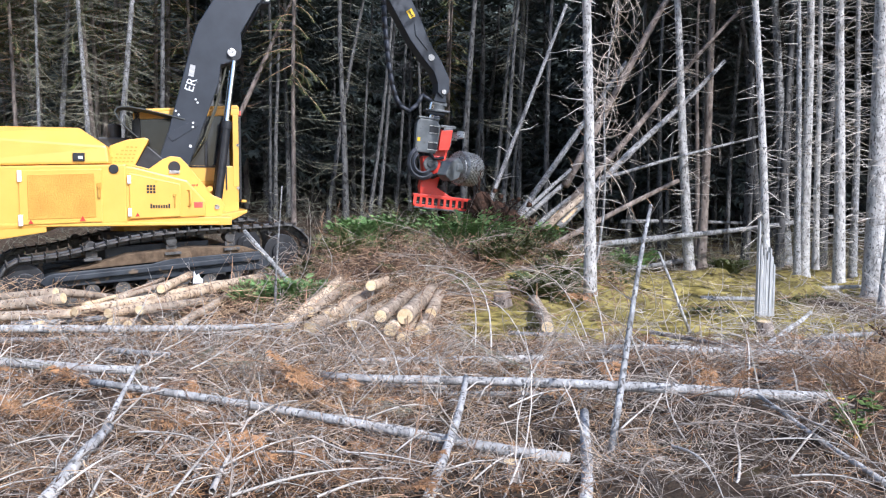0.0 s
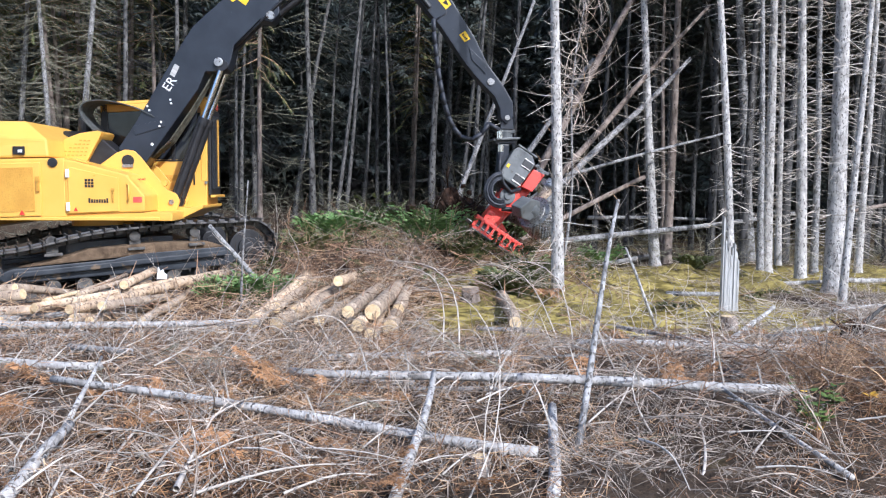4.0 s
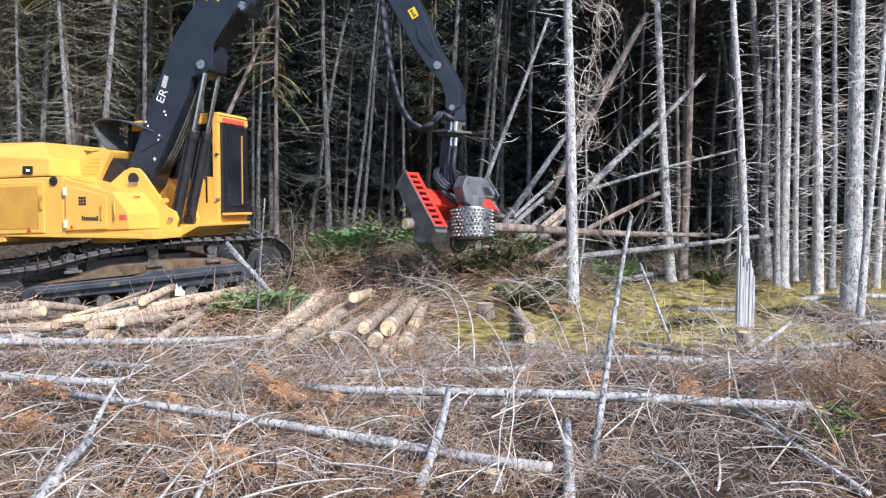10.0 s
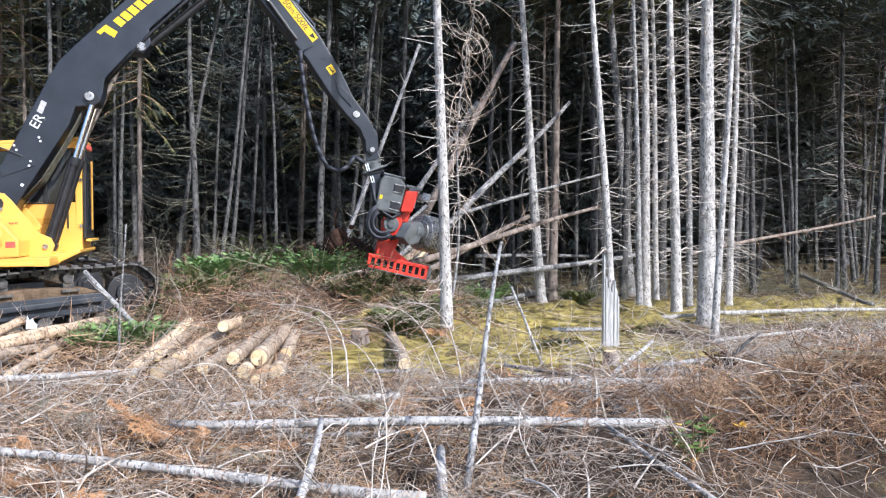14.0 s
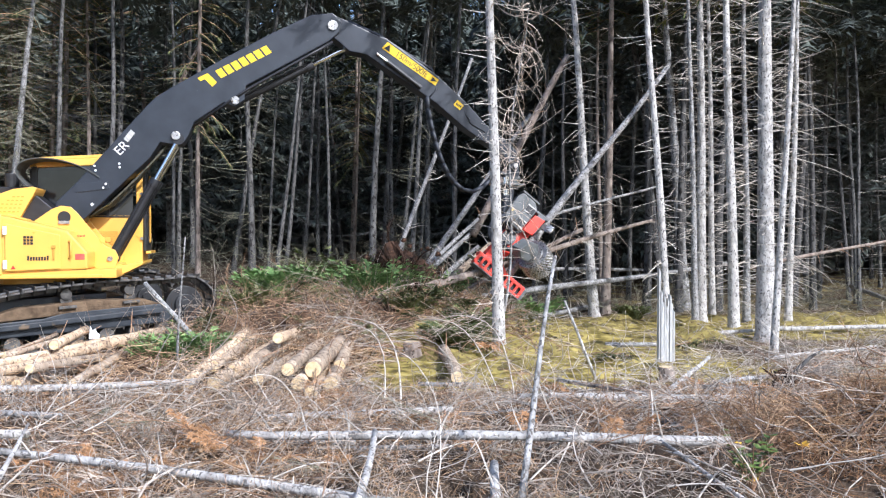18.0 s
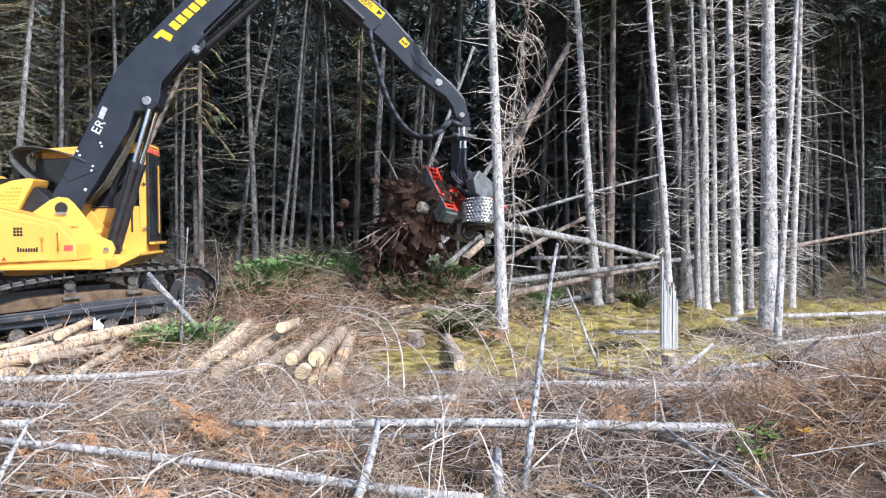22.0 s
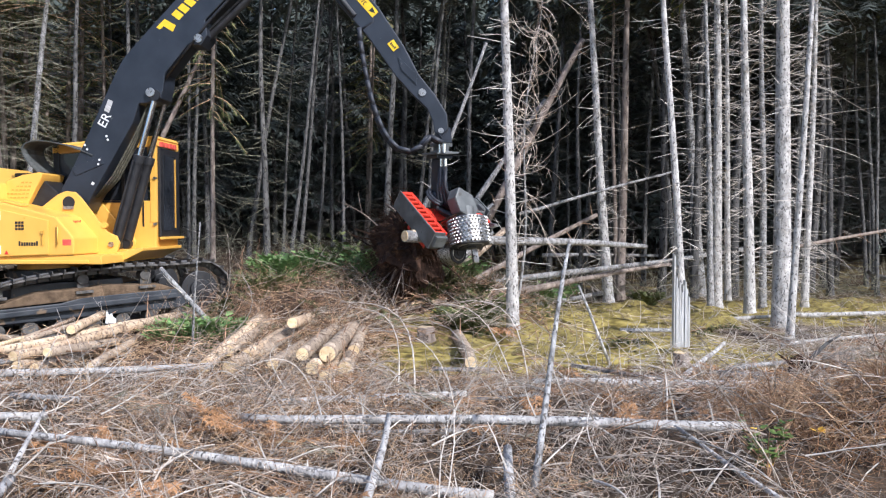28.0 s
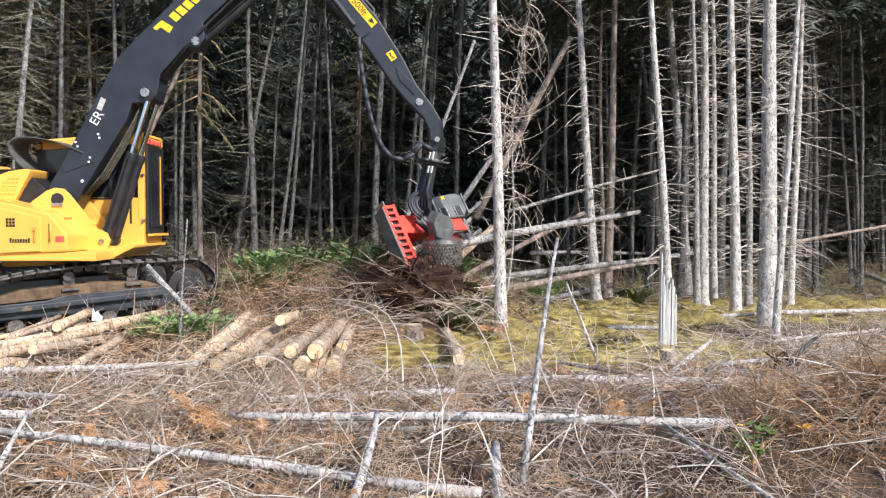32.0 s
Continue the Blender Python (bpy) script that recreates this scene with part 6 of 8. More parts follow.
def bough_field(name, mat, label, n, x0, x1, y0, y1, lift, lens, rad, seed, side=15, rise=0.35, droop=-0.10, masked=True, curl=0.16):
    """Boughs strewn over the ground: bowed stems, each with two rows of fine side twigs."""
    g = np.random.default_rng(seed)
    x, y = x0 + (x1 - x0) * g.random(n * 3), y0 + (y1 - y0) * g.random(n * 3)
    keep = np.array([(open_ground(a, b) * heaped(a, b) if masked else 1.0) for a, b in zip(x, y)]) > g.random(n * 3)
    keep &= (x - 0.91) ** 2 + (y - 6.46) ** 2 > 0.5
    keep &= np.abs(x - 0.04 * y) < 0.78 * y + 1.0
    x, y = x[keep][:n], y[keep][:n]
    m = len(x)
    L = lens[0] + (lens[1] - lens[0]) * g.random(m)
    R = rad[0] + (rad[1] - rad[0]) * g.random(m)
    h = flat_heading(m, g, rise)
    h[:, 2] = np.abs(h[:, 2])
    start = np.stack([x, y, heights(x, y) + lift * g.random(m)], 1) - h * (L * 0.4)[:, None]
    start[:, 2] = np.maximum(start[:, 2], heights(start[:, 0], start[:, 1]) + 0.01)
    me, P = twig_mesh(name, mat, start, h, L, R, 5, curl, droop, seed)
    tagged(new(name, me), label, "branches", kind="stuff")
    k = P.shape[1] - 1
    u = 0.12 + 0.86 * g.random((m, side))
    i = np.minimum((u * k).astype(int), k - 1)
    f = (u * k - i)[..., None]
    rows = np.arange(m)[:, None]
    q = P[rows, i] * (1 - f) + P[rows, i + 1] * f
    d = P[rows, i + 1] - P[rows, i]
    d /= np.linalg.norm(d, axis=2, keepdims=True)
    s_ = np.cross(d, np.array([0, 0, 1.0])) * np.where(np.arange(side) % 2, 1, -1)[None, :, None]
    e = d * 0.7 + s_ * (0.5 + 0.5 * g.random((m, side, 1))) + g.normal(0, 0.3, (m, side, 3))
    ln = L[:, None] * 0.40 * (1.1 - 0.8 * u) * (0.4 + 0.8 * g.random((m, side)))
    r = R[:, None] * (0.50 - 0.2 * u)
    me, _ = twig_mesh(name, mat, q.reshape(-1, 3), e.reshape(-1, 3), ln.ravel(), r.ravel(), 2, 0.25, droop, seed + 1)
    tagged(new(name + "_sprays", me), label + ", fine side twigs", "branches", kind="stuff")


bough_field("brown_boughs", TWIG_BROWN, "dead brown spruce boughs in the slash", 360, -6.5, 8.0, 4.9, 10.5, 0.22, (0.5, 1.1), (0.005, 0.009), 201)
bough_field("grey_boughs", TWIG_GREY, "bare grey spruce boughs in the slash", 330, -6.5, 8.0, 4.9, 11.0, 0.26, (0.5, 1.3), (0.005, 0.010), 203, side=12)
bough_field("pale_boughs", TWIG_PALE, "bleached spruce boughs on top of the slash", 70, -5.5, 6.0, 4.5, 10.0, 0.30, (0.6, 1.4), (0.006, 0.011), 205, side=9)
bough_field("drift_boughs", TWIG_GREY, "springy grey boughs in a drift before the logs", 140, -3.2, 4.6, 7.8, 10.4, 0.25, (0.5, 1.2), (0.005, 0.008), 217, side=12, rise=0.7, droop=-0.2, masked=False)
bough_field("drift_pale_boughs", TWIG_PALE, "bleached springy boughs in a drift before the logs", 150, -4.5, 5.0, 7.6, 10.4, 0.30, (0.6, 1.4), (0.005, 0.009), 219, side=9, rise=0.8, droop=-0.24, masked=False)
bough_field("litter_boughs", TWIG_GREY, "grey dead boughs beside the moss", 90, 5.0, 12.5, 8.6, 14.5, 0.2, (0.6, 1.4), (0.006, 0.010), 221, side=12, rise=0.5, droop=-0.15, masked=False)
bough_field("litter_pale_boughs", TWIG_PALE, "bleached dead boughs beside the moss", 36, 5.0, 12.5, 8.2, 14.0, 0.3, (0.6, 1.6), (0.006, 0.010), 223, side=8, rise=0.8, droop=-0.15, masked=False)
bough_field("heap_boughs", TWIG_BROWN, "brown dead boughs arching over a heap", 230, 3.5, 8.6, 5.9, 8.6, 0.22, (0.5, 1.1), (0.005, 0.008), 207, side=18, rise=0.5, droop=-0.2, masked=False)
bough_field("heap_tan_boughs", TWIG_TAN, "tan dead boughs arching over a heap", 300, 3.6, 8.6, 6.1, 8.4, 0.28, (0.3, 0.8), (0.0035, 0.006), 209, side=20, rise=0.5, droop=-0.2, masked=False)
bough_field("heap_grey_boughs", TWIG_GREY, "grey bare boughs on a heap", 70, 3.3, 9.0, 5.0, 9.4, 0.30, (0.5, 1.2), (0.005, 0.009), 211, side=12, rise=0.5, droop=-0.12, masked=False)
bough_field("ridge_boughs", NEEDLE_GREEN, "dull green spruce boughs on the brush heap", 75, -3.2, 3.2, 14.4, 18.2, 0.4, (0.6, 1.3), (0.009, 0.014), 213, side=18, droop=-0.14, masked=False)
bough_field("ridge_brown_boughs", TWIG_BROWN, "brown spruce boughs on the brush heap", 90, -3.6, 3.4, 13.6, 18.4, 0.5, (0.6, 1.5), (0.009, 0.014), 215, side=14, droop=-0.1, masked=False)


def moss_cushions():
    s = S()
    rnd = random.Random(21)
    for k in range(220):
        y = rnd.uniform(12.2, 22)
        x = rnd.uniform(1.0, 0.62 * y + 2)
        if x > 6 and y < 16:
            continue
        r = rnd.uniform(0.15, 0.5)
        n = 9
        vs = [(x, y, floor_z(x, y) + r * 0.28)]
        for ring, (q, hh) in enumerate(((0.5, 0.22), (1.0, -0.04))):
            for j in range(n):
                a = 2 * math.pi * j / n
                rr = r * q * rnd.uniform(0.8, 1.2)
                px, py = x + rr * math.cos(a), y + rr * math.sin(a) * 0.8
                vs.append((px, py, floor_z(px, py) + r * hh * rnd.uniform(0.8, 1.2)))
        fs = [(0, 1 + j, 1 + (j + 1) % n) for j in range(n)] + [(1 + j, 1 + n + j, 1 + n + (j + 1) % n, 1 + (j + 1) % n) for j in range(n)]
        s.add(vs, fs)
    solid("moss_cushions", s, MOSS, "soft yellow-green moss cushions on the floor", "moss", smooth=True, kind="stuff")


moss_cushions()


def build_bough(seed, mat, length=1.5, needles_mat=None):
    """A cut spruce bough: a bent stem with rows of side twigs."""
    rnd = random.Random(seed)
    s = S()
    d = Vector((1, 0, 0.18))
    pts = [Vector((0, 0, 0))]
    for i in range(7):
        d = (d + Vector((0, rnd.uniform(-0.12, 0.12), -0.06 + rnd.uniform(-0.05, 0.05)))).normalized()
        pts.append(pts[-1] + d * length / 7)
    s.tube(pts, [0.011 * (1 - 0.8 * i / 7) for i in range(8)], 5, cap=False)
    tw = []
    for k in range(22):
        u = 0.12 + 0.88 * k / 22
        i = min(int(u * 7), 6)
        q = pts[i].lerp(pts[i + 1], u * 7 - i)
        e = (d * 0.5 + Vector((0, rnd.choice((-1, 1)) * rnd.uniform(0.5, 1), rnd.uniform(-0.3, 0.3)))).normalized()
        ln = length * 0.42 * (1 - 0.6 * u) * rnd.uniform(0.5, 1.1)
        end = q + e * ln + Vector((0, 0, -0.1 * ln))
        tw.append([q, q + e * ln * 0.5, end])
        s.tube(tw[-1], [0.004, 0.003, 0.0012], 3, cap=False)
        for j in range(2):
            p = q.lerp(end, rnd.uniform(0.3, 0.9))
            e2 = (e + Vector((rnd.uniform(-1, 1), rnd.uniform(-0.6, 0.6), rnd.uniform(-0.4, 0.2)))).normalized()
            s.tube([p, p + e2 * ln * 0.3], [0.0024, 0.001], 3, cap=False)
    f = None
    if needles_mat:
        f = S()
        for t in tw:
            needles(f, t, 0.11, rnd, 14)
    return s, f


def boughs():
    rnd = random.Random(31)
    kinds = []
    for i in range(4):
        s, f = build_bough(400 + i, TWIG_GREY)
        ob = thing("dead_bough", "bare grey spruce bough with fine side twigs", "branch")
        part("stem", s, (TWIG_GREY, TWIG_GREY, TWIG_BROWN, TWIG_DUSK)[i], ob)
        kinds.append(ob)
    rusty = []
    for i in range(2):
        s, f = build_bough(420 + i, TWIG_BROWN, 1.0, NEEDLE_RUST)
        ob = thing("rusty_bough", "dead spruce bough with rust-orange needles", "branch")
        part("stem", s, TWIG_BROWN, ob)
        part("needle_mass", f, NEEDLE_RUST, ob, kind="stuff")
        rusty.append(ob)
    green = []
    for i in range(2):
        s, f = build_bough(430 + i, TWIG_BROWN, 1.0, NEEDLE_GREEN)
        ob = thing("green_bough", "cut spruce bough with dull green needles", "branch")
        part("stem", s, TWIG_BROWN, ob)
        part("needle_mass", f, NEEDLE_GREEN, ob, kind="stuff")
        green.append(ob)

    def place(src, x, y, h=0.1, grp="", s=1.0, ry=None):
        m = pose(x, y, floor_z(x, y) + h, rnd.uniform(-25, 25), rnd.uniform(-25, 10) if ry is None else ry, rnd.uniform(0, 360)) @ Matrix.Diagonal((s, s, s, 1))
        return tagged(copy_thing(src, m), group=grp)
    for k in range(95):
        y = 5.4 + 6.6 * rnd.random()
        x = rnd.uniform(-0.62, 0.82) * (y + 0.6)
        if open_ground(x, y) < 0.3:
            continue
        place(rnd.choice(kinds), x, y, rnd.uniform(0.03, 0.18), "boughs in the slash", rnd.uniform(0.4, 0.85))
    for k in range(120):
        y = 4.4 + 7.2 * rnd.random()
        x = rnd.uniform(-0.62, 0.82) * (y + 0.6)
        if open_ground(x, y) < 1 or noise.noise((x * 0.5, y * 0.6, 4)) < 0.02:
            continue
        place(rnd.choice(rusty), x, y, rnd.uniform(0.05, 0.2), "rust-coloured boughs", rnd.uniform(0.3, 0.6))
    for k in range(34):
        y = rnd.uniform(14.2, 17.5)
        place(rnd.choice(kinds), rnd.uniform(-3.2, 3.0), y, rnd.uniform(0.1, 0.4), "boughs on the heap", rnd.uniform(0.6, 1.3))
    for x, y, h, n in [(-1.26, 7.46, 0.15, 9), (-1.45, 7.94, 0.15, 5), (-3.27, 6.40, 0.15, 9), (-1.75, 6.40, 0.15, 7), (-0.26, 7.06, 0.15, 3), (-0.71, 7.14, 0.15, 4), (0.75, 6.04, 0.15, 4), (0.51, 8.50, 0.15, 4), (-2.33, 7.24, 0.15, 5), (-3.83, 7.22, 0.15, 4), (2.56, 7.28, 0.15, 4), (-0.04, 4.94, 0.15, 5)]:
        for k in range(n):
            place(rnd.choice(rusty), x + rnd.gauss(0, 0.16), y + rnd.gauss(0, 0.16), h + rnd.uniform(-0.1, 0.05), "rust-coloured boughs", rnd.uniform(0.2, 0.42), rnd.uniform(-40, 0))
    for k in range(75):
        x, y = rnd.uniform(-3.0, 3.4), rnd.uniform(14.2, 18.2)
        if x > 0.8 and y < 15.6:
            continue
        place(rnd.choice(green), x, y, rnd.uniform(0.05, 0.25), "green boughs on the heap", rnd.uniform(0.5, 1.1))
    for i, ob in enumerate(kinds + rusty + green):
        x, y = -5 + i * 1.5, 13.6 + (i % 3) * 0.5
        ob.matrix_basis = pose(x, y, floor_z(x, y) + 0.1, 0, -10, i * 50)


boughs()


def ferns():
    """Low green fern and spruce clumps at the foot of the stand."""
    rnd = random.Random(9)

    def clump(name, label, x, y, r, h, mat, n):
        ob = thing(name, label, "plant", pose(x, y, floor_z(x, y)), "green clumps")
        s = S()
        for k in range(n):
            a, q = rnd.uniform(0, 2 * math.pi), r * math.sqrt(rnd.random())
            b = Vector((q * math.cos(a) * 0.6, q * math.sin(a) * 0.6, 0))
            d = Vector((math.cos(a), math.sin(a), 0)) * rnd.uniform(0.2, 0.9) + Vector((0, 0, 1))
            L = h * rnd.uniform(0.7, 1.25)
            pts = [b, b + d.normalized() * L * 0.5, b + d.normalized() * L * 0.8 + Vector((math.cos(a), math.sin(a), -0.1)) * L * 0.2]
            s.tube(pts, [0.004, 0.003, 0.001], 3, cap=False)
            needles(s, pts, 0.12, rnd, 14, 0.26)
        part("frond_mass", s, mat, ob, kind="stuff")
    for x, y, r, h, k in [(-1.71, 17.40, 0.70, 0.50, 0), (-1.14, 17.80, 0.70, 0.50, 0), (-0.73, 18.00, 0.50, 0.45, 0), (0.66, 17.20, 0.60, 0.50, 0), (0.38, 17.60, 0.50, 0.45, 0), (4.54, 20.00, 0.50, 0.50, 0), (-2.54, 13.60, 0.25, 0.30, 0), (-4.29, 20.00, 0.70, 0.50, 0), (1.76, 17.50, 0.50, 0.50, 1), (1.06, 16.00, 0.50, 0.40, 1), (-2.41, 14.40, 0.30, 0.30, 0), (2.32, 15.60, 0.50, 0.40, 1), (1.69, 14.80, 0.40, 0.35, 1), (-0.44, 19.00, 0.60, 0.90, 1), (-8.94, 18.00, 0.60, 0.60, 0), (7.30, 21.00, 0.40, 0.30, 1), (-2.50, 13.80, 0.35, 0.50, 0), (-2.30, 14.00, 0.30, 0.40, 0), (-3.01, 14.20, 0.30, 0.40, 0), (-3.08, 13.60, 0.25, 0.35, 0), (-1.73, 17.60, 0.50, 0.60, 0), (-1.03, 17.90, 0.50, 0.60, 0), (0.36, 17.00, 0.60, 0.75, 0), (0.83, 17.00, 0.50, 0.65, 0), (1.93, 18.00, 0.40, 0.70, 0), (1.92, 14.60, 0.40, 0.40, 1), (-2.07, 16.40, 0.30, 0.40, 1), (1.37, 16.40, 0.30, 0.40, 1)]:
        clump("fern_clump", "bright green fern clump in the brush" if k == 0 else "dark green young spruce clump in the brush", x, y, r, h * 1.3, FERN_GREEN if k == 0 else NEEDLE_GREEN, int(44 + 70 * r))


ferns()


def saplings():
    """Bare whips that bow over the slash. Base, top, sideways bow, radius."""
    for i, (p0, p1, bow, r) in enumerate([
        ((0.57, 9.56, -0.02), (-0.37, 12.20, 0.86), (0.35, 0, 0.35), 0.0100),
        ((0.37, 9.54, -0.02), (-0.19, 11.50, 0.85), (0.25, 0, 0.3), 0.0080),
        ((1.93, 9.56, -0.02), (1.43, 11.80, 0.90), (0.2, 0, 0.35), 0.0090),
        ((1.86, 10.10, -0.03), (1.04, 13.00, 0.72), (0.15, 0.1, 0.35), 0.0080),
        ((1.04, 9.56, -0.02), (0.05, 10.60, 0.64), (0.15, 0, 0.25), 0.0070),
        ((1.54, 10.28, -0.03), (1.77, 10.00, 0.65), (-0.1, 0, 0.1), 0.0070),
        ((2.20, 8.66, -0.01), (2.09, 9.00, 0.73), (-0.12, 0, 0.1), 0.0080),
        ((3.06, 8.14, -0.00), (3.18, 9.20, 0.83), (0.1, 0, 0.05), 0.0080),
        ((3.19, 10.70, -0.03), (3.16, 11.00, 0.45), (0.1, 0, 0.1), 0.0070),
        ((3.26, 9.58, -0.02), (3.49, 10.40, 0.60), (0.03, 0, 0.05), 0.0070),
        ((3.46, 13.30, -0.06), (3.13, 12.60, 0.83), (0.05, 0, 0), 0.0080),
        ((-0.55, 9.54, -0.02), (-1.39, 9.00, 0.41), (0.1, 0, 0.3), 0.0070),
        ((-0.82, 9.54, -0.02), (-0.94, 9.50, 0.65), (-0.2, 0, 0.15), 0.0070),
        ((-2.50, 13.22, -0.06), (-1.85, 12.60, 1.25), (0.4, 0, 0.05), 0.0080),
        ((-2.82, 14.44, -0.05), (-2.15, 13.20, 1.85), (0.22, 0, -0.1), 0.0080),
        ((-3.13, 13.20, -0.06), (-2.24, 12.40, 1.18), (0.1, 0, 0.25), 0.0060),
        ((-1.28, 9.54, -0.02), (-1.76, 9.00, 0.28), (0, 0, 0.25), 0.0070),
        ((1.83, 9.56, -0.02), (2.07, 9.20, 0.57), (0.12, 0, 0.1), 0.0060),
        ((0.85, 8.92, -0.01), (0.41, 9.00, 0.35), (0.08, 0, 0.2), 0.0060),
        ((4.09, 9.58, -0.02), (3.65, 9.50, 0.53), (0.05, 0, 0.15), 0.0070),
        ((-3.30, 7.86, -0.00), (-3.77, 8.20, 0.26), (0.05, 0, 0.12), 0.0060),
        ((-3.19, 9.52, -0.02), (-3.41, 9.80, 0.47), (0.08, 0, 0.1), 0.0060),
        ((-0.02, 7.88, -0.00), (0.14, 7.60, 0.60), (-0.06, 0, 0.1), 0.0060),
        ((-1.44, 5.36, 0.03), (-1.12, 6.60, -0.01), (-0.1, 0, 0.15), 0.0160),
        ((-1.63, 5.24, 0.03), (-1.67, 7.20, 0.07), (-0.1, 0, 0.05), 0.0220),
        ((-1.22, 5.24, 0.03), (-0.34, 5.90, -0.04), (0, 0, 0.12), 0.0130),
        ((-2.03, 5.34, 0.03), (-1.76, 7.40, 0.17), (-0.1, 0, 0.1), 0.0120),
        ((-2.13, 4.94, 0.04), (-2.34, 5.60, 0.06), (0.03, 0, 0), 0.0140),
        ((1.91, 6.26, 0.01), (2.14, 7.40, 0.44), (-0.15, 0, 0.05), 0.0070),
        ((1.87, 5.16, 0.03), (2.23, 6.20, 0.17), (0.04, 0, 0), 0.0120),
        ((2.34, 5.60, 0.03), (3.16, 6.60, 0.05), (0.1, 0, 0.2), 0.0080),
        ((-1.37, 5.04, 0.27), (-0.91, 5.62, 0.28), (0.03, 0.00, 0.05), 0.0076),
        ((-0.92, 5.68, 0.27), (-0.15, 5.02, 0.29), (-0.02, 0.00, -0.04), 0.0061),
        ((-1.18, 4.52, 0.28), (-0.32, 4.90, 0.30), (0.04, 0.00, 0.06), 0.0094),
        ((-1.31, 4.58, 0.28), (-1.45, 6.06, 0.28), (-0.03, 0.00, -0.05), 0.0167),
        ((-1.46, 6.12, 0.26), (-1.17, 6.64, 0.27), (0.02, 0.00, 0.04), 0.0109),
        ((-1.52, 4.50, 0.28), (-1.54, 5.78, 0.28), (0.03, 0.00, 0.05), 0.0088),
        ((-2.23, 5.78, 0.26), (-1.41, 5.26, 0.29), (0.03, 0.00, 0.05), 0.0063),
        ((-1.96, 4.48, 0.28), (-2.06, 4.94, 0.29), (0.02, 0.00, 0.04), 0.0081),
        ((-2.90, 5.44, 0.27), (-2.57, 5.64, 0.28), (0.02, 0.00, 0.03), 0.0063),
        ((-2.61, 4.76, 0.28), (-2.32, 4.92, 0.29), (0.02, 0.00, 0.04), 0.0055),
        ((0.19, 4.78, 0.28), (0.42, 5.12, 0.29), (0.03, 0.00, 0.05), 0.0056),
        ((-0.68, 5.32, 0.27), (0.06, 4.86, 0.30), (0.02, 0.00, 0.03), 0.0058),
        ((1.55, 5.46, 0.27), (1.55, 4.44, 0.30), (0.04, 0.00, 0.06), 0.0085),
        ((2.59, 6.56, 0.26), (2.67, 4.86, 0.29), (0.04, 0.00, 0.06), 0.0081),
        ((2.22, 5.60, 0.27), (2.70, 5.40, 0.29), (0.02, 0.00, 0.03), 0.0063),
        ((2.11, 4.88, 0.27), (2.52, 4.58, 0.30), (0.02, 0.00, 0.04), 0.0067),
        ((1.29, 5.86, 0.27), (1.88, 6.82, 0.27), (0.03, 0.00, 0.05), 0.0072),
        ((0.53, 6.52, 0.25), (1.06, 7.02, 0.27), (0.02, 0.00, 0.04), 0.0077),
        ((-0.57, 6.16, 0.26), (-0.10, 6.42, 0.28), (0.03, 0.00, 0.05), 0.0072),
        ((-0.70, 4.50, 0.28), (-0.21, 4.72, 0.30), (0.03, 0.00, 0.05), 0.0079),
        ((-2.54, 6.86, 0.25), (-2.32, 7.38, 0.27), (0.02, 0.00, 0.04), 0.0081),
        ((-3.35, 6.48, 0.26), (-3.07, 6.98, 0.27), (0.03, 0.00, 0.05), 0.0077),
        ((-1.13, 5.32, 0.27), (-0.61, 4.80, 0.30), (0.03, 0.00, 0.05), 0.0072),
        ((-2.19, 4.58, 0.28), (-2.00, 5.26, 0.29), (0.05, 0.00, 0.08), 0.0070),
        ((-0.31, 5.32, 0.27), (-0.05, 5.78, 0.29), (0.02, 0.00, 0.04), 0.0063),
        ((2.03, 6.52, 0.26), (1.84, 7.02, 0.27), (0.02, 0.00, 0.03), 0.0077),
    ]):
        rnd = random.Random(500 + i)
        p0, p1 = Vector(p0), Vector(p1)
        ob = thing("bare_sapling", "bare pale sapling stem bowed over the slash", "sapling", Matrix.Translation(p0), "bowed saplings")
        v = p1 - p0
        pts = [v * (k / 8) + Vector((bow[0], bow[1], bow[2])) * math.sin(math.pi * k / 8) for k in range(9)]
        part("stem", S().tube(pts, [1.2 * r * (1 - 0.7 * k / 8) for k in range(9)], 5, cap=False), TWIG_PALE, ob, smooth=True)
        s = S()
        for k in range(16 if i > 4 else 44):
            j = rnd.randint(2, 7)
            q = pts[j].lerp(pts[j + 1] if j < 8 else pts[j], rnd.random())
            branch(s, q, (rnd.uniform(-1, 1), rnd.uniform(-1, 1), rnd.uniform(-0.3, 0.8)), v.length * rnd.uniform(0.1, 0.3), r * 0.35, -0.1, rnd, 3, 3, 1)
        part("twig_growth", s, TWIG_GREY, ob, kind="stuff")


saplings()


def broken_slab():
    x, y = 4.76, 12.12
    z = floor_z(x, y)
    ob = thing("broken_snag", "splintered silver-grey snag slab standing on a cut stump", "snag", pose(x, y, z, 0, 0, 0))
    rnd = random.Random(3)
    n = 9
    tops = [1.62, 1.28, 1.12, 1.20, 1.05, 1.16, 1.22, 1.10, 0.98]
    for i in range(n):
        s = S()
        a = -0.125 + 0.25 * i / n
        s.prism([(a, 0.2), (a + 0.0285, 0.2), (a + 0.027, tops[i] * 0.97), (a + 0.006, tops[i])], -0.035 - 0.015 * math.sin(i * 1.3) ** 2, 0.05)
        part("splinter", s, SILVER_WOOD, ob)


broken_slab()


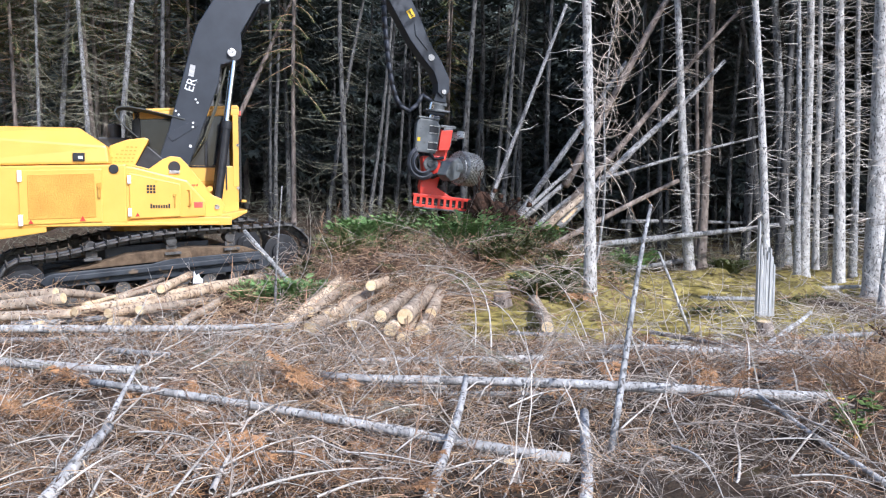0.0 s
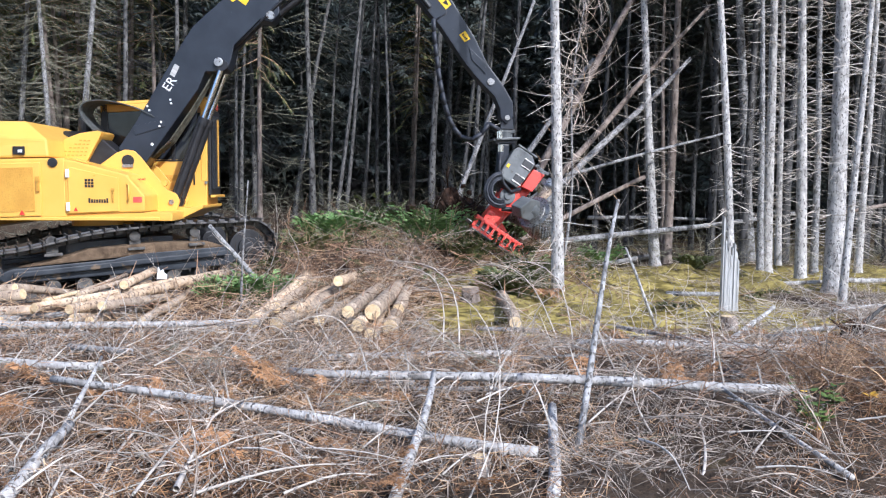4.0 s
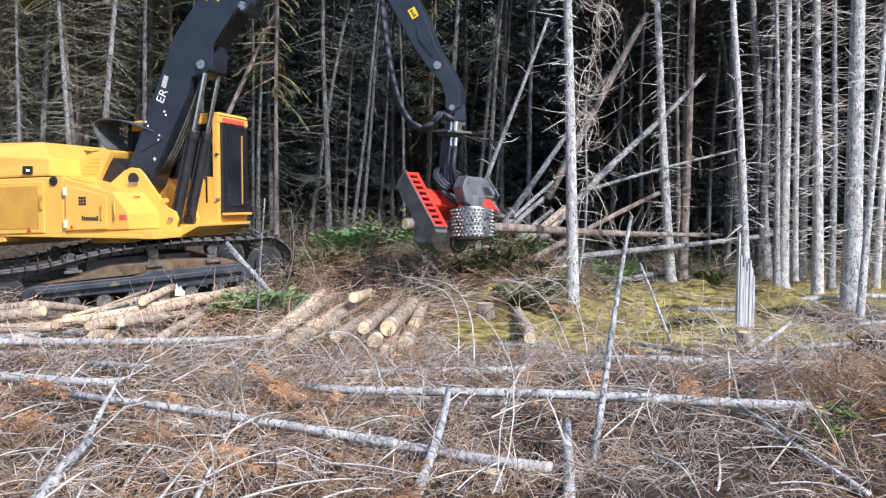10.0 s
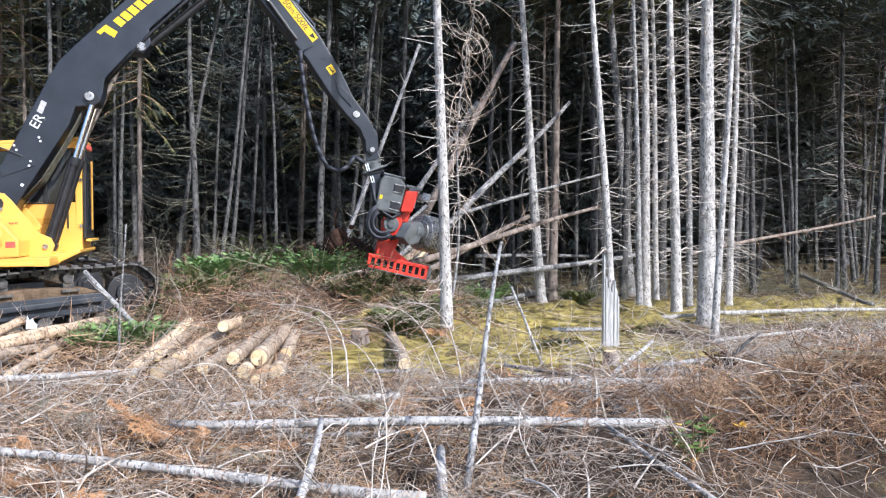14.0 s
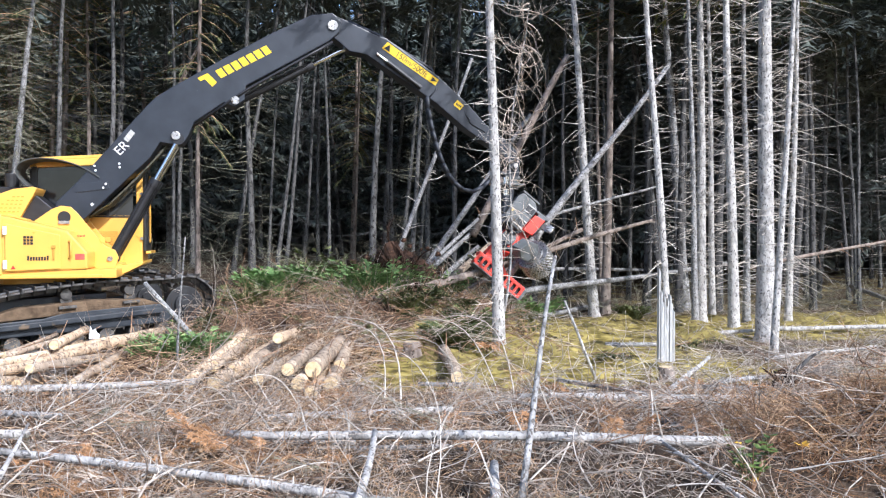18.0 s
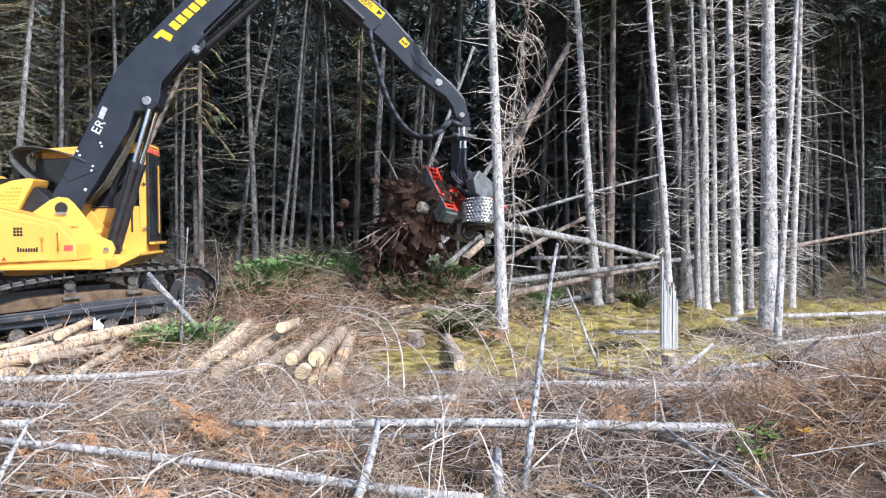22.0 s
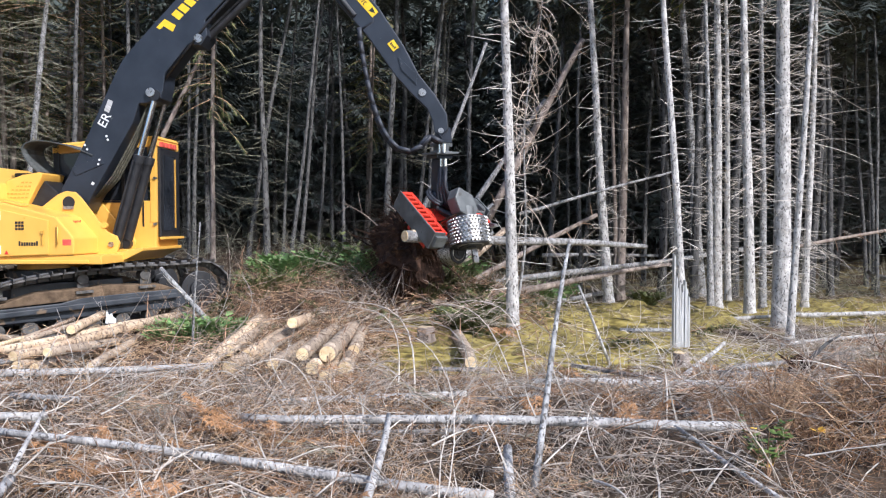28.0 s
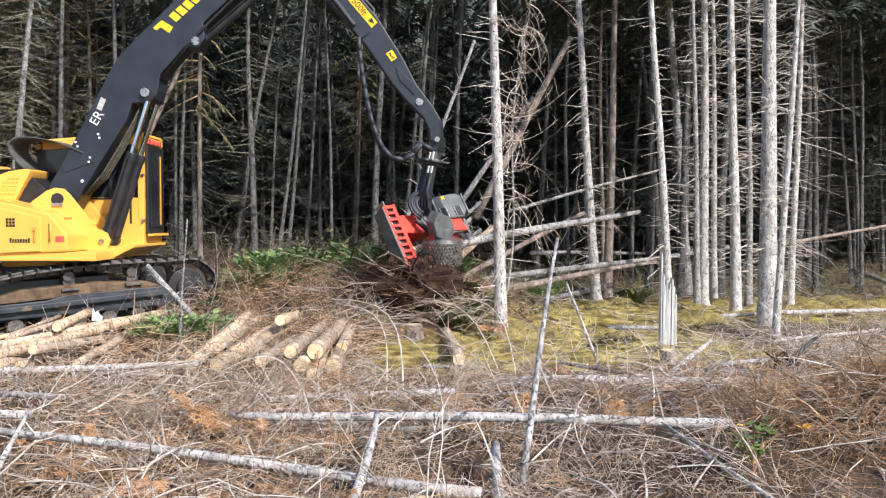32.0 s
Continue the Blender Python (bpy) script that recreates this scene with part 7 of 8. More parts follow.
def splinter():
    x, y, z = -3.76, 12.60, 0.54
    s = S().prism([(-0.07, 0), (0.07, 0), (0.08, 0.06), (0.04, 0.09), (0.02, 0.15), (-0.02, 0.12), (-0.05, 0.19)], -0.02, 0.02)
    solid("wood_splinter", s, WHITE, "white torn splinter of fresh wood on the pile", "splinter", pose(x, y, z, 0, 0, 12), bevel=0.004)


splinter()


def leafy_bush():
    x, y = 2.98, 5.85
    rnd = random.Random(14)
    ob = thing("raspberry_bush", "small green leafy bush with a few yellow leaves", "bush", pose(x, y, floor_z(x, y)))
    for k in range(16):
        a = rnd.uniform(0, 6.28)
        d = Vector((math.cos(a) * 0.5, math.sin(a) * 0.3, 1)).normalized()
        L = rnd.uniform(0.25, 0.50)
        st = part("stem", S().tube([(0, 0, 0), d * L * 0.5, d * L + Vector((math.cos(a), math.sin(a), -0.4)) * 0.08], [0.006, 0.005, 0.002], 5), TWIG_BROWN, ob)
        for j in range(6):
            q = d * L * rnd.uniform(0.35, 1.0)
            b = rnd.uniform(0, 6.28)
            e = Vector((math.cos(b), math.sin(b), rnd.uniform(-0.3, 0.5))).normalized()
            w = e.cross(Vector((0, 0, 1))).normalized()
            l = rnd.uniform(0.05, 0.085)
            s = S().add([q, q + e * l * 0.4 + w * l * 0.36, q + e * l * 0.8 + w * l * 0.22 + Vector((0, 0, -0.008)), q + e * l, q + e * l * 0.8 - w * l * 0.22 + Vector((0, 0, -0.008)), q + e * l * 0.4 - w * l * 0.36], [(0, 1, 2, 3), (0, 3, 4, 5)])
            part("leaf", s, LEAF_YELLOW if rnd.random() < 0.05 else LEAF_GREEN, st)
    x, y, z = 3.58, 6.22, 0.36
    ob2 = thing("yellow_sprig", "small sprig of bright yellow leaves in the brush", "plant", pose(x, y, z))
    for k in range(7):
        b = rnd.uniform(0, 6.28)
        e = Vector((math.cos(b), math.sin(b), rnd.uniform(-0.2, 0.9))).normalized()
        w = e.cross(Vector((0, 0, 1))).normalized()
        l = 0.07
        part("leaf", S().add([(0, 0, 0), e * l * 0.5 + w * l * 0.35, e * l, e * l * 0.5 - w * l * 0.35], [(0, 1, 2, 3)]), LEAF_YELLOW, ob2)
    part("stem", S().tube([(0, 0, -0.4), (0, 0, 0)], 0.004, 5), TWIG_BROWN, ob2)


leafy_bush()


def dead_top():
    """A thin dead top with curled bare twigs, leaning beside the front trunk."""
    p0, p1 = Vector((2.97, 16.24, 0.20)), Vector((3.38, 15.99, 6.62))
    ob = thing("dead_sapling", "thin dead tree with curled bare twigs leaning by a trunk", "tree", Matrix.Translation(p0))
    rnd = random.Random(23)
    v = p1 - p0
    pts = [v * (k / 10) + Vector((0.10 * math.sin(k * 0.8), 0.05 * math.sin(k), 0)) for k in range(11)]
    part("trunk", S().tube(pts, [0.030 * (1 - 0.75 * k / 10) for k in range(11)], 7, cap=False), BARK_GREY, ob, smooth=True)
    s = S()
    for k in range(95):
        u = rnd.uniform(0.3, 1)
        j = min(int(u * 10), 9)
        q = pts[j].lerp(pts[j + 1], u * 10 - j)
        a = rnd.uniform(0, 6.28)
        branch(s, q, (math.cos(a), math.sin(a) * 0.8, rnd.uniform(-0.5, 0.2)), rnd.uniform(0.3, 1.25), 0.009, rnd.choice((-0.3, -0.2, 0.2, 0.3)), rnd, 7, 3, 5)
    part("dead_brushwood", s, TWIG_GREY, ob, "curled bare twigs", kind="stuff")


dead_top()


def build_root_plate(name, label, r, seed, soil=ROOT_EARTH, roots=26, hairs=420):
    """A torn-up root plate: an earthy lump with many ragged roots, facing -x."""
    rnd = random.Random(seed)
    ob = thing(name, label, "root plate")
    s = S()
    n, rings = 46, 26
    vs = []
    for i in range(rings + 1):
        ph = math.pi * i / rings
        for j in range(n):
            a = 2 * math.pi * j / n
            d = Vector((math.cos(ph) * 0.55, math.sin(ph) * math.cos(a), math.sin(ph) * math.sin(a)))
            q = 1 + 0.38 * noise.noise(d * 2.2 + Vector((seed, 0, 0))) + 0.24 * noise.noise(d * 5 + Vector((0, seed, 0))) + 0.20 * noise.noise(d * 10 + Vector((0, 0, seed))) + 0.12 * noise.noise(d * 21 + Vector((seed, seed, 0)))
            vs.append(d * r * q * 0.86)
    fs = [(i * n + j, i * n + (j + 1) % n, (i + 1) * n + (j + 1) % n, (i + 1) * n + j) for i in range(rings) for j in range(n)]
    s.add(vs, fs)
    part("earth_clump", s, soil, ob, "dark brown clinging earth")
    for k in range(roots):
        a = rnd.uniform(0, 6.28)
        d = Vector((rnd.uniform(-0.9, 0.25), math.cos(a), math.sin(a))).normalized()
        L = r * rnd.uniform(0.7, 1.35)
        rs = S()
        branch(rs, d * r * 0.35, d, L, rnd.uniform(0.012, 0.035), rnd.uniform(-0.3, 0.1), rnd, 5, 5, 5)
        part("root", rs, ROOT_EARTH if k % 4 else BARK_RED, ob)
    f = S()
    for k in range(hairs):
        a, ph = rnd.uniform(0, 6.28), rnd.uniform(0.2, 2.6)
        d = Vector((-math.cos(ph) * 0.6, math.sin(ph) * math.cos(a), math.sin(ph) * math.sin(a)))
        q = d * r * rnd.uniform(0.7, 0.95)
        branch(f, q, d + Vector((0, 0, -0.4)), r * rnd.uniform(0.2, 0.55), 0.005, -0.3, rnd, 3, 3, 1)
    part("root_mat", f, ROOT_EARTH, ob, "ragged fine roots", kind="stuff")
    return ob


def earth_mound(x, y, r, h, seed, label, soil=SOIL):
    s = S()
    n = 18
    vs = [(0, 0, h)]
    for i in range(1, 7):
        u = i / 6
        for j in range(n):
            a = 2 * math.pi * j / n
            rr = r * u * (1 + 0.2 * noise.noise((math.cos(a) * 2, math.sin(a) * 2, seed)))
            px, py = rr * math.cos(a), rr * math.sin(a)
            z = floor_z(x + px, y + py) - floor_z(x, y) + h * (1 - u * u) * (1 + 0.5 * noise.noise((px * 4, py * 4, seed))) - 0.04 * (u == 1)
            vs.append((px, py, z))
    fs = [(0, 1 + j, 1 + (j + 1) % n) for j in range(n)] + [(1 + i * n + j, 1 + (i + 1) * n + j, 1 + (i + 1) * n + (j + 1) % n, 1 + i * n + (j + 1) % n) for i in range(5) for j in range(n)]
    s.add(vs, fs)
    solid("earth_mound", s, soil, label, "earth", pose(x, y, floor_z(x, y)), group="earth mounds")


for i, (x, y, r, h) in enumerate([(-0.92, 15.92, 1.20, 0.30), (0.51, 16.14, 0.90, 0.25), (-2.30, 14.94, 0.50, 0.20), (0.95, 6.24, 0.35, 0.10)]):
    earth_mound(x, y, r, h, 3 + i, "low mound of dark turned-up earth in the brush")

# flat dark patch in place of the shade deep in the hole
earth_mound(0.91, 6.46 + 0.05, 0.42, 0.02, 9, "dark earth patch that paints the shade inside a hole in the slash", ROOT_EARTH)


def gnarled_root():
    x, y = 5.52, 10.0
    ob = build_root_plate("old_root_plate", "small dark upturned root with a curved snag", 0.26, 88, roots=4, hairs=60)
    part("snag", S().tube([(0, 0, 0.1), (0.2, 0, 0.3), (0.34, 0, 0.42), (0.52, 0, 0.52)], [0.035, 0.028, 0.022, 0.010], 8), BARK_DARK, ob, smooth=True)
    ob.matrix_basis = pose(x, y, floor_z(x, y) + 0.10)


gnarled_root()

# ---- the two uprooted trees ----


def long_trunk(name, label, length, r0, r1, seed, bark):
    """Lies along +x, its butt at the origin."""
    rnd = random.Random(seed)
    ob = thing(name, label, "log")
    pts = [Vector((length * i / 12, 0.03 * math.sin(i * 0.7 + seed), 0.025 * math.sin(i * 0.6 + seed))) for i in range(13)]
    rad = [r0 + (r1 - r0) * i / 12 for i in range(13)]
    part("bark", S().tube(pts, rad, 12), bark, ob, smooth=True)
    part("cut_face", S().tube([(-0.008, pts[0].y, pts[0].z), (-0.001, pts[0].y, pts[0].z)], r0 * 0.93, 12), CUT_WOOD, ob, "pale cut face")
    part("scar", S().tube([(0.15, pts[0].y - r0 * 0.55, pts[0].z + r0 * 0.42), (0.7, pts[0].y - r0 * 0.55, pts[0].z + r0 * 0.42)], [r0 * 0.45, r0 * 0.38], 8), RAW_WOOD, ob, "orange torn wood")
    s = S()
    for k in range(60):
        u = rnd.uniform(0.15, 1)
        a = rnd.uniform(0, 6.28)
        q = Vector((length * u, 0, 0))
        branch(s, q, (0.5, math.cos(a), math.sin(a)), rnd.uniform(0.15, 0.8), 0.008, -0.05, rnd, 3, 3, 1)
    part("stub_growth", s, TWIG_GREY, ob, kind="stuff")
    return ob


trunk_one = long_trunk("uprooted_trunk", "grey uprooted spruce trunk, later felled across the brush", 8.5, 0.10, 0.04, 2, BARK_RED)
trunk_two = long_trunk("uprooted_trunk", "grey-brown uprooted spruce trunk gripped by the head", 7.0, 0.105, 0.05, 5, BARK_GREY)
plate_one = build_root_plate("root_plate", "ragged dark root plate shaken by the head", 0.52, 51)
plate_two = build_root_plate("root_plate", "large ragged root plate full of dark earth", 0.98, 52, roots=34, hairs=620)
# seconds, how it is carried, place, turn in degrees
CARRIED = [
    (trunk_one, [
        (0, "lies", (2.47, 20.50, 0.91), (0, -44.5, 22.7)),
        (3.5, "lies", (2.47, 20.50, 0.91), (0, -44.5, 22.7)),
        (5.5, "held", (-1.1, 0, 0), (0, 0, 0)),
        (6, "held", (-1.1, 0, 0), (0, 0, 0)),
        (6.5, "held", (-1.1, 0, 0), (0, 0, 0)),
        (7, "held", (-1.1, 0, 0), (0, 0, 0)),
        (7.5, "held", (-1.1, 0, 0), (0, 0, 0)),
        (8, "held", (-1.1, 0, 0), (0, 0, 0)),
        (8.5, "held", (-1.1, 0, 0), (0, 0, 0)),
        (9, "held", (-1.1, 0, 0), (0, 0, 0)),
        (9.5, "held", (-1.1, 0, 0), (0, 0, 0)),
        (10, "held", (-1.1, 0, 0), (0, 0, 0)),
        (10.5, "held", (-1.1, 0, 0), (0, 0, 0)),
        (11, "lies", (0.40, 16.40, 0.73), (0, -11.6, 29.1)),
        (20.5, "lies", (0.40, 16.40, 0.73), (0, -11.6, 29.1)),
        (21, "lies", (0.34, 16.41, 1.36), (0, -1.4, 31.8)),
        (21.5, "lies", (0.71, 15.42, 0.40), (0, -3.7, 35.1)),
        (32, "lies", (0.71, 15.42, 0.40), (0, -3.7, 35.1)),
    ]),
    (plate_one, [
        (0, "lies", (2.53, 21.50, 0.22), (0, -40, 30)),
        (3.5, "lies", (2.53, 21.50, 0.22), (0, -40, 30)),
        (5.5, "lies", (1.52, 17.62, 1.03), (0, 10, 20)),
        (6, "lies", (0.88, 17.20, 1.28), (0, 10, 25)),
        (6.5, "lies", (0.93, 17.20, 1.15), (25, 10, 25)),
        (7, "lies", (0.98, 16.99, 1.22), (0, 10, 25)),
        (7.5, "lies", (0.66, 16.89, 1.40), (30, 10, 25)),
        (8, "lies", (0.45, 16.79, 1.06), (40, 10, 25)),
        (8.5, "lies", (1.38, 16.78, 0.79), (60, 10, 25)),
        (9, "lies", (1.26, 16.88, 0.67), (60, 10, 25)),
        (32, "lies", (1.26, 16.88, 0.67), (60, 10, 25)),
    ]),
    (trunk_two, [
        (0, "lies", (2.75, 20.00, 1.07), (0, -38.7, 27.7)),
        (15.5, "lies", (2.75, 20.00, 1.07), (0, -38.7, 27.7)),
        (17.5, "held", (-1.2, 0, 0), (0, 0, 0)),
        (18, "held", (-1.2, 0, 0), (0, 0, 0)),
        (18.5, "held", (-1.2, 0, 0), (0, 0, 0)),
        (19, "held", (-1.2, 0, 0), (0, 0, 0)),
        (19.5, "held", (-1.2, 0, 0), (0, 0, 0)),
        (20, "held", (-1.2, 0, 0), (0, 0, 0)),
        (20.5, "held", (-1.2, 0, 0), (0, 0, 0)),
        (21, "held", (-1.2, 0, 0), (0, 0, 0)),
        (21.5, "held", (-1.2, 0, 0), (0, 0, 0)),
        (22, "held", (-1.2, 0, 0), (0, 0, 0)),
        (22.5, "held", (-1.2, 0, 0), (0, 0, 0)),
        (23, "held", (-1.2, 0, 0), (0, 0, 0)),
        (23.5, "held", (-1.2, 0, 0), (0, 0, 0)),
        (24, "held", (-1.2, 0, 0), (0, 0, 0)),
        (24.5, "held", (-1.2, 0, 0), (0, 0, 0)),
        (26.5, "held", (-1.2, 0, 0), (0, 0, 0)),
        (27, "held", (-1.2, 0, 0), (0, 0, 0)),
        (27.5, "held", (-1.2, 0, 0), (0, 0, 0)),
        (28, "held", (-1.2, 0, 0), (0, 0, 0)),
        (28.5, "held", (-0.7, 0, 0), (0, 0, 0)),
        (29, "held", (-0.7, 0, 0), (0, 0, 0)),
        (29.5, "held", (-0.7, 0, 0), (0, 0, 0)),
        (30, "held", (-0.7, 0, 0), (0, 0, 0)),
        (30.5, "held", (-0.7, 0, 0), (0, 0, 0)),
        (31, "held", (-0.7, 0, 0), (0, 0, 0)),
        (31.5, "held", (-0.7, 0, 0), (0, 0, 0)),
        (32, "held", (-0.7, 0, 0), (0, 0, 0)),
    ]),
    (plate_two, [
        (0, "lies", (1.13, 18.21, 0.96), (0, -30, 30)),
        (17.5, "lies", (1.13, 18.21, 0.96), (0, -30, 30)),
        (18.5, "lies", (1.13, 18.21, 0.96), (0, -30, 30)),
        (19, "lies", (2.15, 17.60, 1.20), (10, -25, 25)),
        (20, "lies", (2.08, 17.41, 1.18), (10, -25, 25)),
        (20.5, "lies", (1.89, 17.22, 1.68), (15, -20, 25)),
        (21, "lies", (1.59, 16.91, 1.74), (20, -15, 25)),
        (21.5, "lies", (0.56, 16.51, 1.41), (45, 0, 25)),
        (22, "lies", (1.20, 16.30, 2.31), (70, 20, 30)),
        (22.5, "lies", (0.66, 16.21, 1.92), (60, 0, 30)),
        (23, "lies", (0.54, 16.12, 1.40), (50, 0, 30)),
        (23.5, "lies", (0.32, 16.03, 1.39), (50, 0, 30)),
        (24, "lies", (0.81, 15.92, 1.38), (60, 0, 30)),
        (24.5, "lies", (1.17, 15.91, 1.56), (70, 0, 30)),
        (26.5, "lies", (0.53, 15.81, 1.49), (55, 0, 30)),
        (27, "lies", (0.36, 15.81, 1.57), (55, 0, 30)),
        (28, "lies", (0.80, 15.72, 1.53), (55, 0, 30)),
        (28.3, "lies", (0.75, 15.71, 1.40), (55, 10, 30)),
        (28.6, "lies", (0.78, 15.41, 0.98), (55, 45, 30)),
        (29, "lies", (1.04, 15.22, 0.80), (55, 80, 30)),
        (32, "lies", (1.04, 15.22, 0.80), (55, 80, 30)),
    ]),
]


def clods():
    """Ragged lumps of earth, some with a torn root."""
    made = []
    rnd = random.Random(70)
    for i in range(260):
        r = 0.04 + 0.13 * rnd.random() ** 2
        s = S()
        n = 7
        vs = [(0, 0, -r * 0.8)]
        for z, q in ((-0.5, 0.75), (0.05, 1.0), (0.55, 0.7)):
            vs += [(r * q * rnd.uniform(0.7, 1.25) * math.cos(6.283 * j / n), r * q * rnd.uniform(0.7, 1.25) * math.sin(6.283 * j / n), r * (z + rnd.uniform(-0.15, 0.15))) for j in range(n)]
        vs.append((0, 0, r * 0.85))
        fs = [(0, 1 + (j + 1) % n, 1 + j) for j in range(n)] + [(1 + k * n + j, 1 + k * n + (j + 1) % n, 1 + (k + 1) * n + (j + 1) % n, 1 + (k + 1) * n + j) for k in range(2) for j in range(n)] + [(1 + 2 * n + j, 1 + 2 * n + (j + 1) % n, 1 + 3 * n) for j in range(n)]
        s.add(vs, fs)
        made.append(solid("earth_clod", s, ROOT_EARTH, "dark clod of earth shaken off a root plate", "earth", group="earth clods"))
    return made


CLODS = clods()


# ---- moving things ----
# seconds, slew, boom angle, stick angle, in degrees
MACHINE = [
    (0, 18.5, 64.0, -51.7),
    (0.5, 17.2, 63.4, -50.6),
    (1, 13.2, 61.7, -49.2),
    (1.5, 8.4, 60.6, -49.1),
    (2, 3.3, 58.6, -48.6),
    (2.5, 0.9, 55.1, -47.3),
    (3, 1.4, 52.7, -49.3),
    (3.5, 1.9, 48.6, -47.8),
    (5.5, 3.4, 48.6, -47.1),
    (6, 3.0, 51.8, -43.9),
    (6.5, 3.4, 50.9, -44.6),
    (7, 1.3, 52.6, -45.6),
    (7.5, 0.1, 53.3, -46.2),
    (8, -3.4, 54.9, -49.2),
    (8.5, -11.4, 55.4, -50.8),
    (9, -15.8, 56.1, -51.6),
    (9.5, -16.2, 57.3, -52.5),
    (10, -16.7, 56.5, -53.1),
    (10.5, -13.4, 57.0, -52.7),
    (11, -3.6, 57.1, -51.5),
    (11.5, 3.5, 54.6, -47.9),
    (12, 5.3, 53.0, -45.7),
    (12.5, 8.0, 50.3, -43.2),
    (13, 7.9, 49.8, -43.3),
    (13.5, 5.4, 50.9, -47.3),
    (14, 5.4, 52.4, -48.7),
    (14.5, 5.6, 53.9, -50.0),
    (15, 5.9, 53.4, -50.3),
    (15.5, 4.8, 55.6, -46.0),
    (17.5, 7.7, 39.1, -31.0),
    (18, 8.3, 39.1, -30.8),
    (18.5, 7.7, 41.7, -28.5),
    (19, 6.3, 45.0, -25.2),
    (19.5, 6.8, 46.2, -23.8),
    (20, 6.4, 47.5, -24.2),
    (20.5, 4.5, 50.2, -27.6),
    (21, 0.0, 52.3, -30.2),
    (21.5, 0.2, 52.6, -33.5),
    (22, -0.1, 53.0, -37.6),
    (22.5, -0.9, 51.5, -40.2),
    (23, -1.2, 50.6, -42.3),
    (23.5, -3.2, 50.9, -42.8),
    (24, -5.0, 50.8, -42.8),
    (24.5, -7.3, 50.7, -43.0),
    (26.5, -7.2, 53.4, -46.5),
    (27, -7.7, 53.9, -47.0),
    (27.5, -8.3, 53.6, -47.0),
    (28, -8.2, 53.6, -47.0),
    (28.5, -7.8, 53.5, -47.0),
    (29, -8.0, 54.0, -46.5),
    (29.5, -8.1, 54.5, -45.9),
    (30, -8.3, 54.5, -45.9),
    (30.5, -7.5, 54.5, -46.3),
    (31, -4.4, 54.9, -46.0),
    (31.5, -4.6, 53.8, -46.5),
    (32, -4.3, 51.8, -47.6),
]
# seconds, tilt of the head (0: upright, saw box below), roll about the trunk, turn about the vertical
HEAD = [
    (0, 6, 0, 10),
    (1, 2, 0, 5),
    (2, 2, 0, 0),
    (3, -5, 0, 0),
    (3.5, 22, -5, 5),
    (5.5, 50, -15, 15),
    (6, 86, -46, 34),
    (6.5, 91, -46, 34),
    (7, 92, -44, 34),
    (8, 92, -44, 36),
    (9, 94, -53, 38),
    (9.5, 94, -60, 45),
    (10, 94, -44, 40),
    (10.5, 92, -46, 35),
    (11, 62, -20, 18),
    (11.5, 46, -8, 8),
    (12, 18, 0, 0),
    (12.5, -5, 0, 0),
    (13, 5, 0, 0),
    (13.5, 14, 0, 0),
    (14, 13, 0, 0),
    (14.5, 18, 0, 0),
    (15, 60, -25, 22),
    (15.5, 62, -25, 22),
    (17.5, 40, -6, 6),
    (18.5, 40, -6, 6),
    (19, 36, -6, 6),
    (20, 38, -6, 6),
    (20.5, 42, -8, 8),
    (21, 62, -15, 15),
    (21.5, 72, -38, 34),
    (22, 104, -46, 38),
    (22.5, 96, -42, 34),
    (23, 86, -40, 30),
    (23.5, 90, -42, 32),
    (24, 94, -46, 36),
    (24.5, 94, -60, 42),
    (26.5, 94, -52, 38),
    (28, 94, -54, 38),
    (28.5, 94, -48, 36),
    (29, 94, -50, 36),
    (30, 94, -52, 38),
    (31, 94, -44, 40),
    (32, 82, -30, 28),
]

# seconds, swing of the hanger away from the vertical, in degrees
SWING = [(0, -9), (2, -8), (3, 6), (3.5, 0), (6, 0), (7, 1), (8, 4), (9, -4), (10.5, -6), (11, -9), (11.5, -4), (12, 0), (12.5, 4), (13, 6), (13.5, 10), (14, 15), (14.5, 13), (15, -8), (15.5, -22), (17.5, -5), (18.5, -5), (19, -6), (20, -3), (21, -3), (22, 0), (28, 0), (28.5, -4), (31, -4), (32, -11)]


def turn_y(a):
    return Matrix.Rotation(-radians(a), 4, "Y")


def between(rows, t):
    if t <= rows[0][0]:
        return rows[0][1:]
    for p, q in zip(rows, rows[1:]):
        if p[0] <= t <= q[0]:
            u = (t - p[0]) / (q[0] - p[0])
            return tuple(i + (j - i) * u for i, j in zip(p[1:], q[1:]))
    return rows[-1][1:]


def aim(p, q):
    """A pose at p whose x axis points to q, in the x-z plane mostly."""
    d = (q - p).normalized()
    y = Vector((0, 1, 0))
    z = d.cross(y).normalized()
    y = z.cross(d)
    m = Matrix((d, y, z)).transposed().to_4x4()
    m.translation = p
    return m


def machine_pose(t):
    th, be, si = between(MACHINE, t)
    up = Matrix.Rotation(radians(th), 4, "Z")
    bm = up @ Matrix.Translation((PIVOT.x, 0, PIVOT.z)) @ turn_y(be)
    st = up @ Matrix.Translation((PIVOT.x, 0, PIVOT.z)) @ Matrix.Translation(turn_y(be) @ ELBOW) @ turn_y(si)
    return up, bm, st


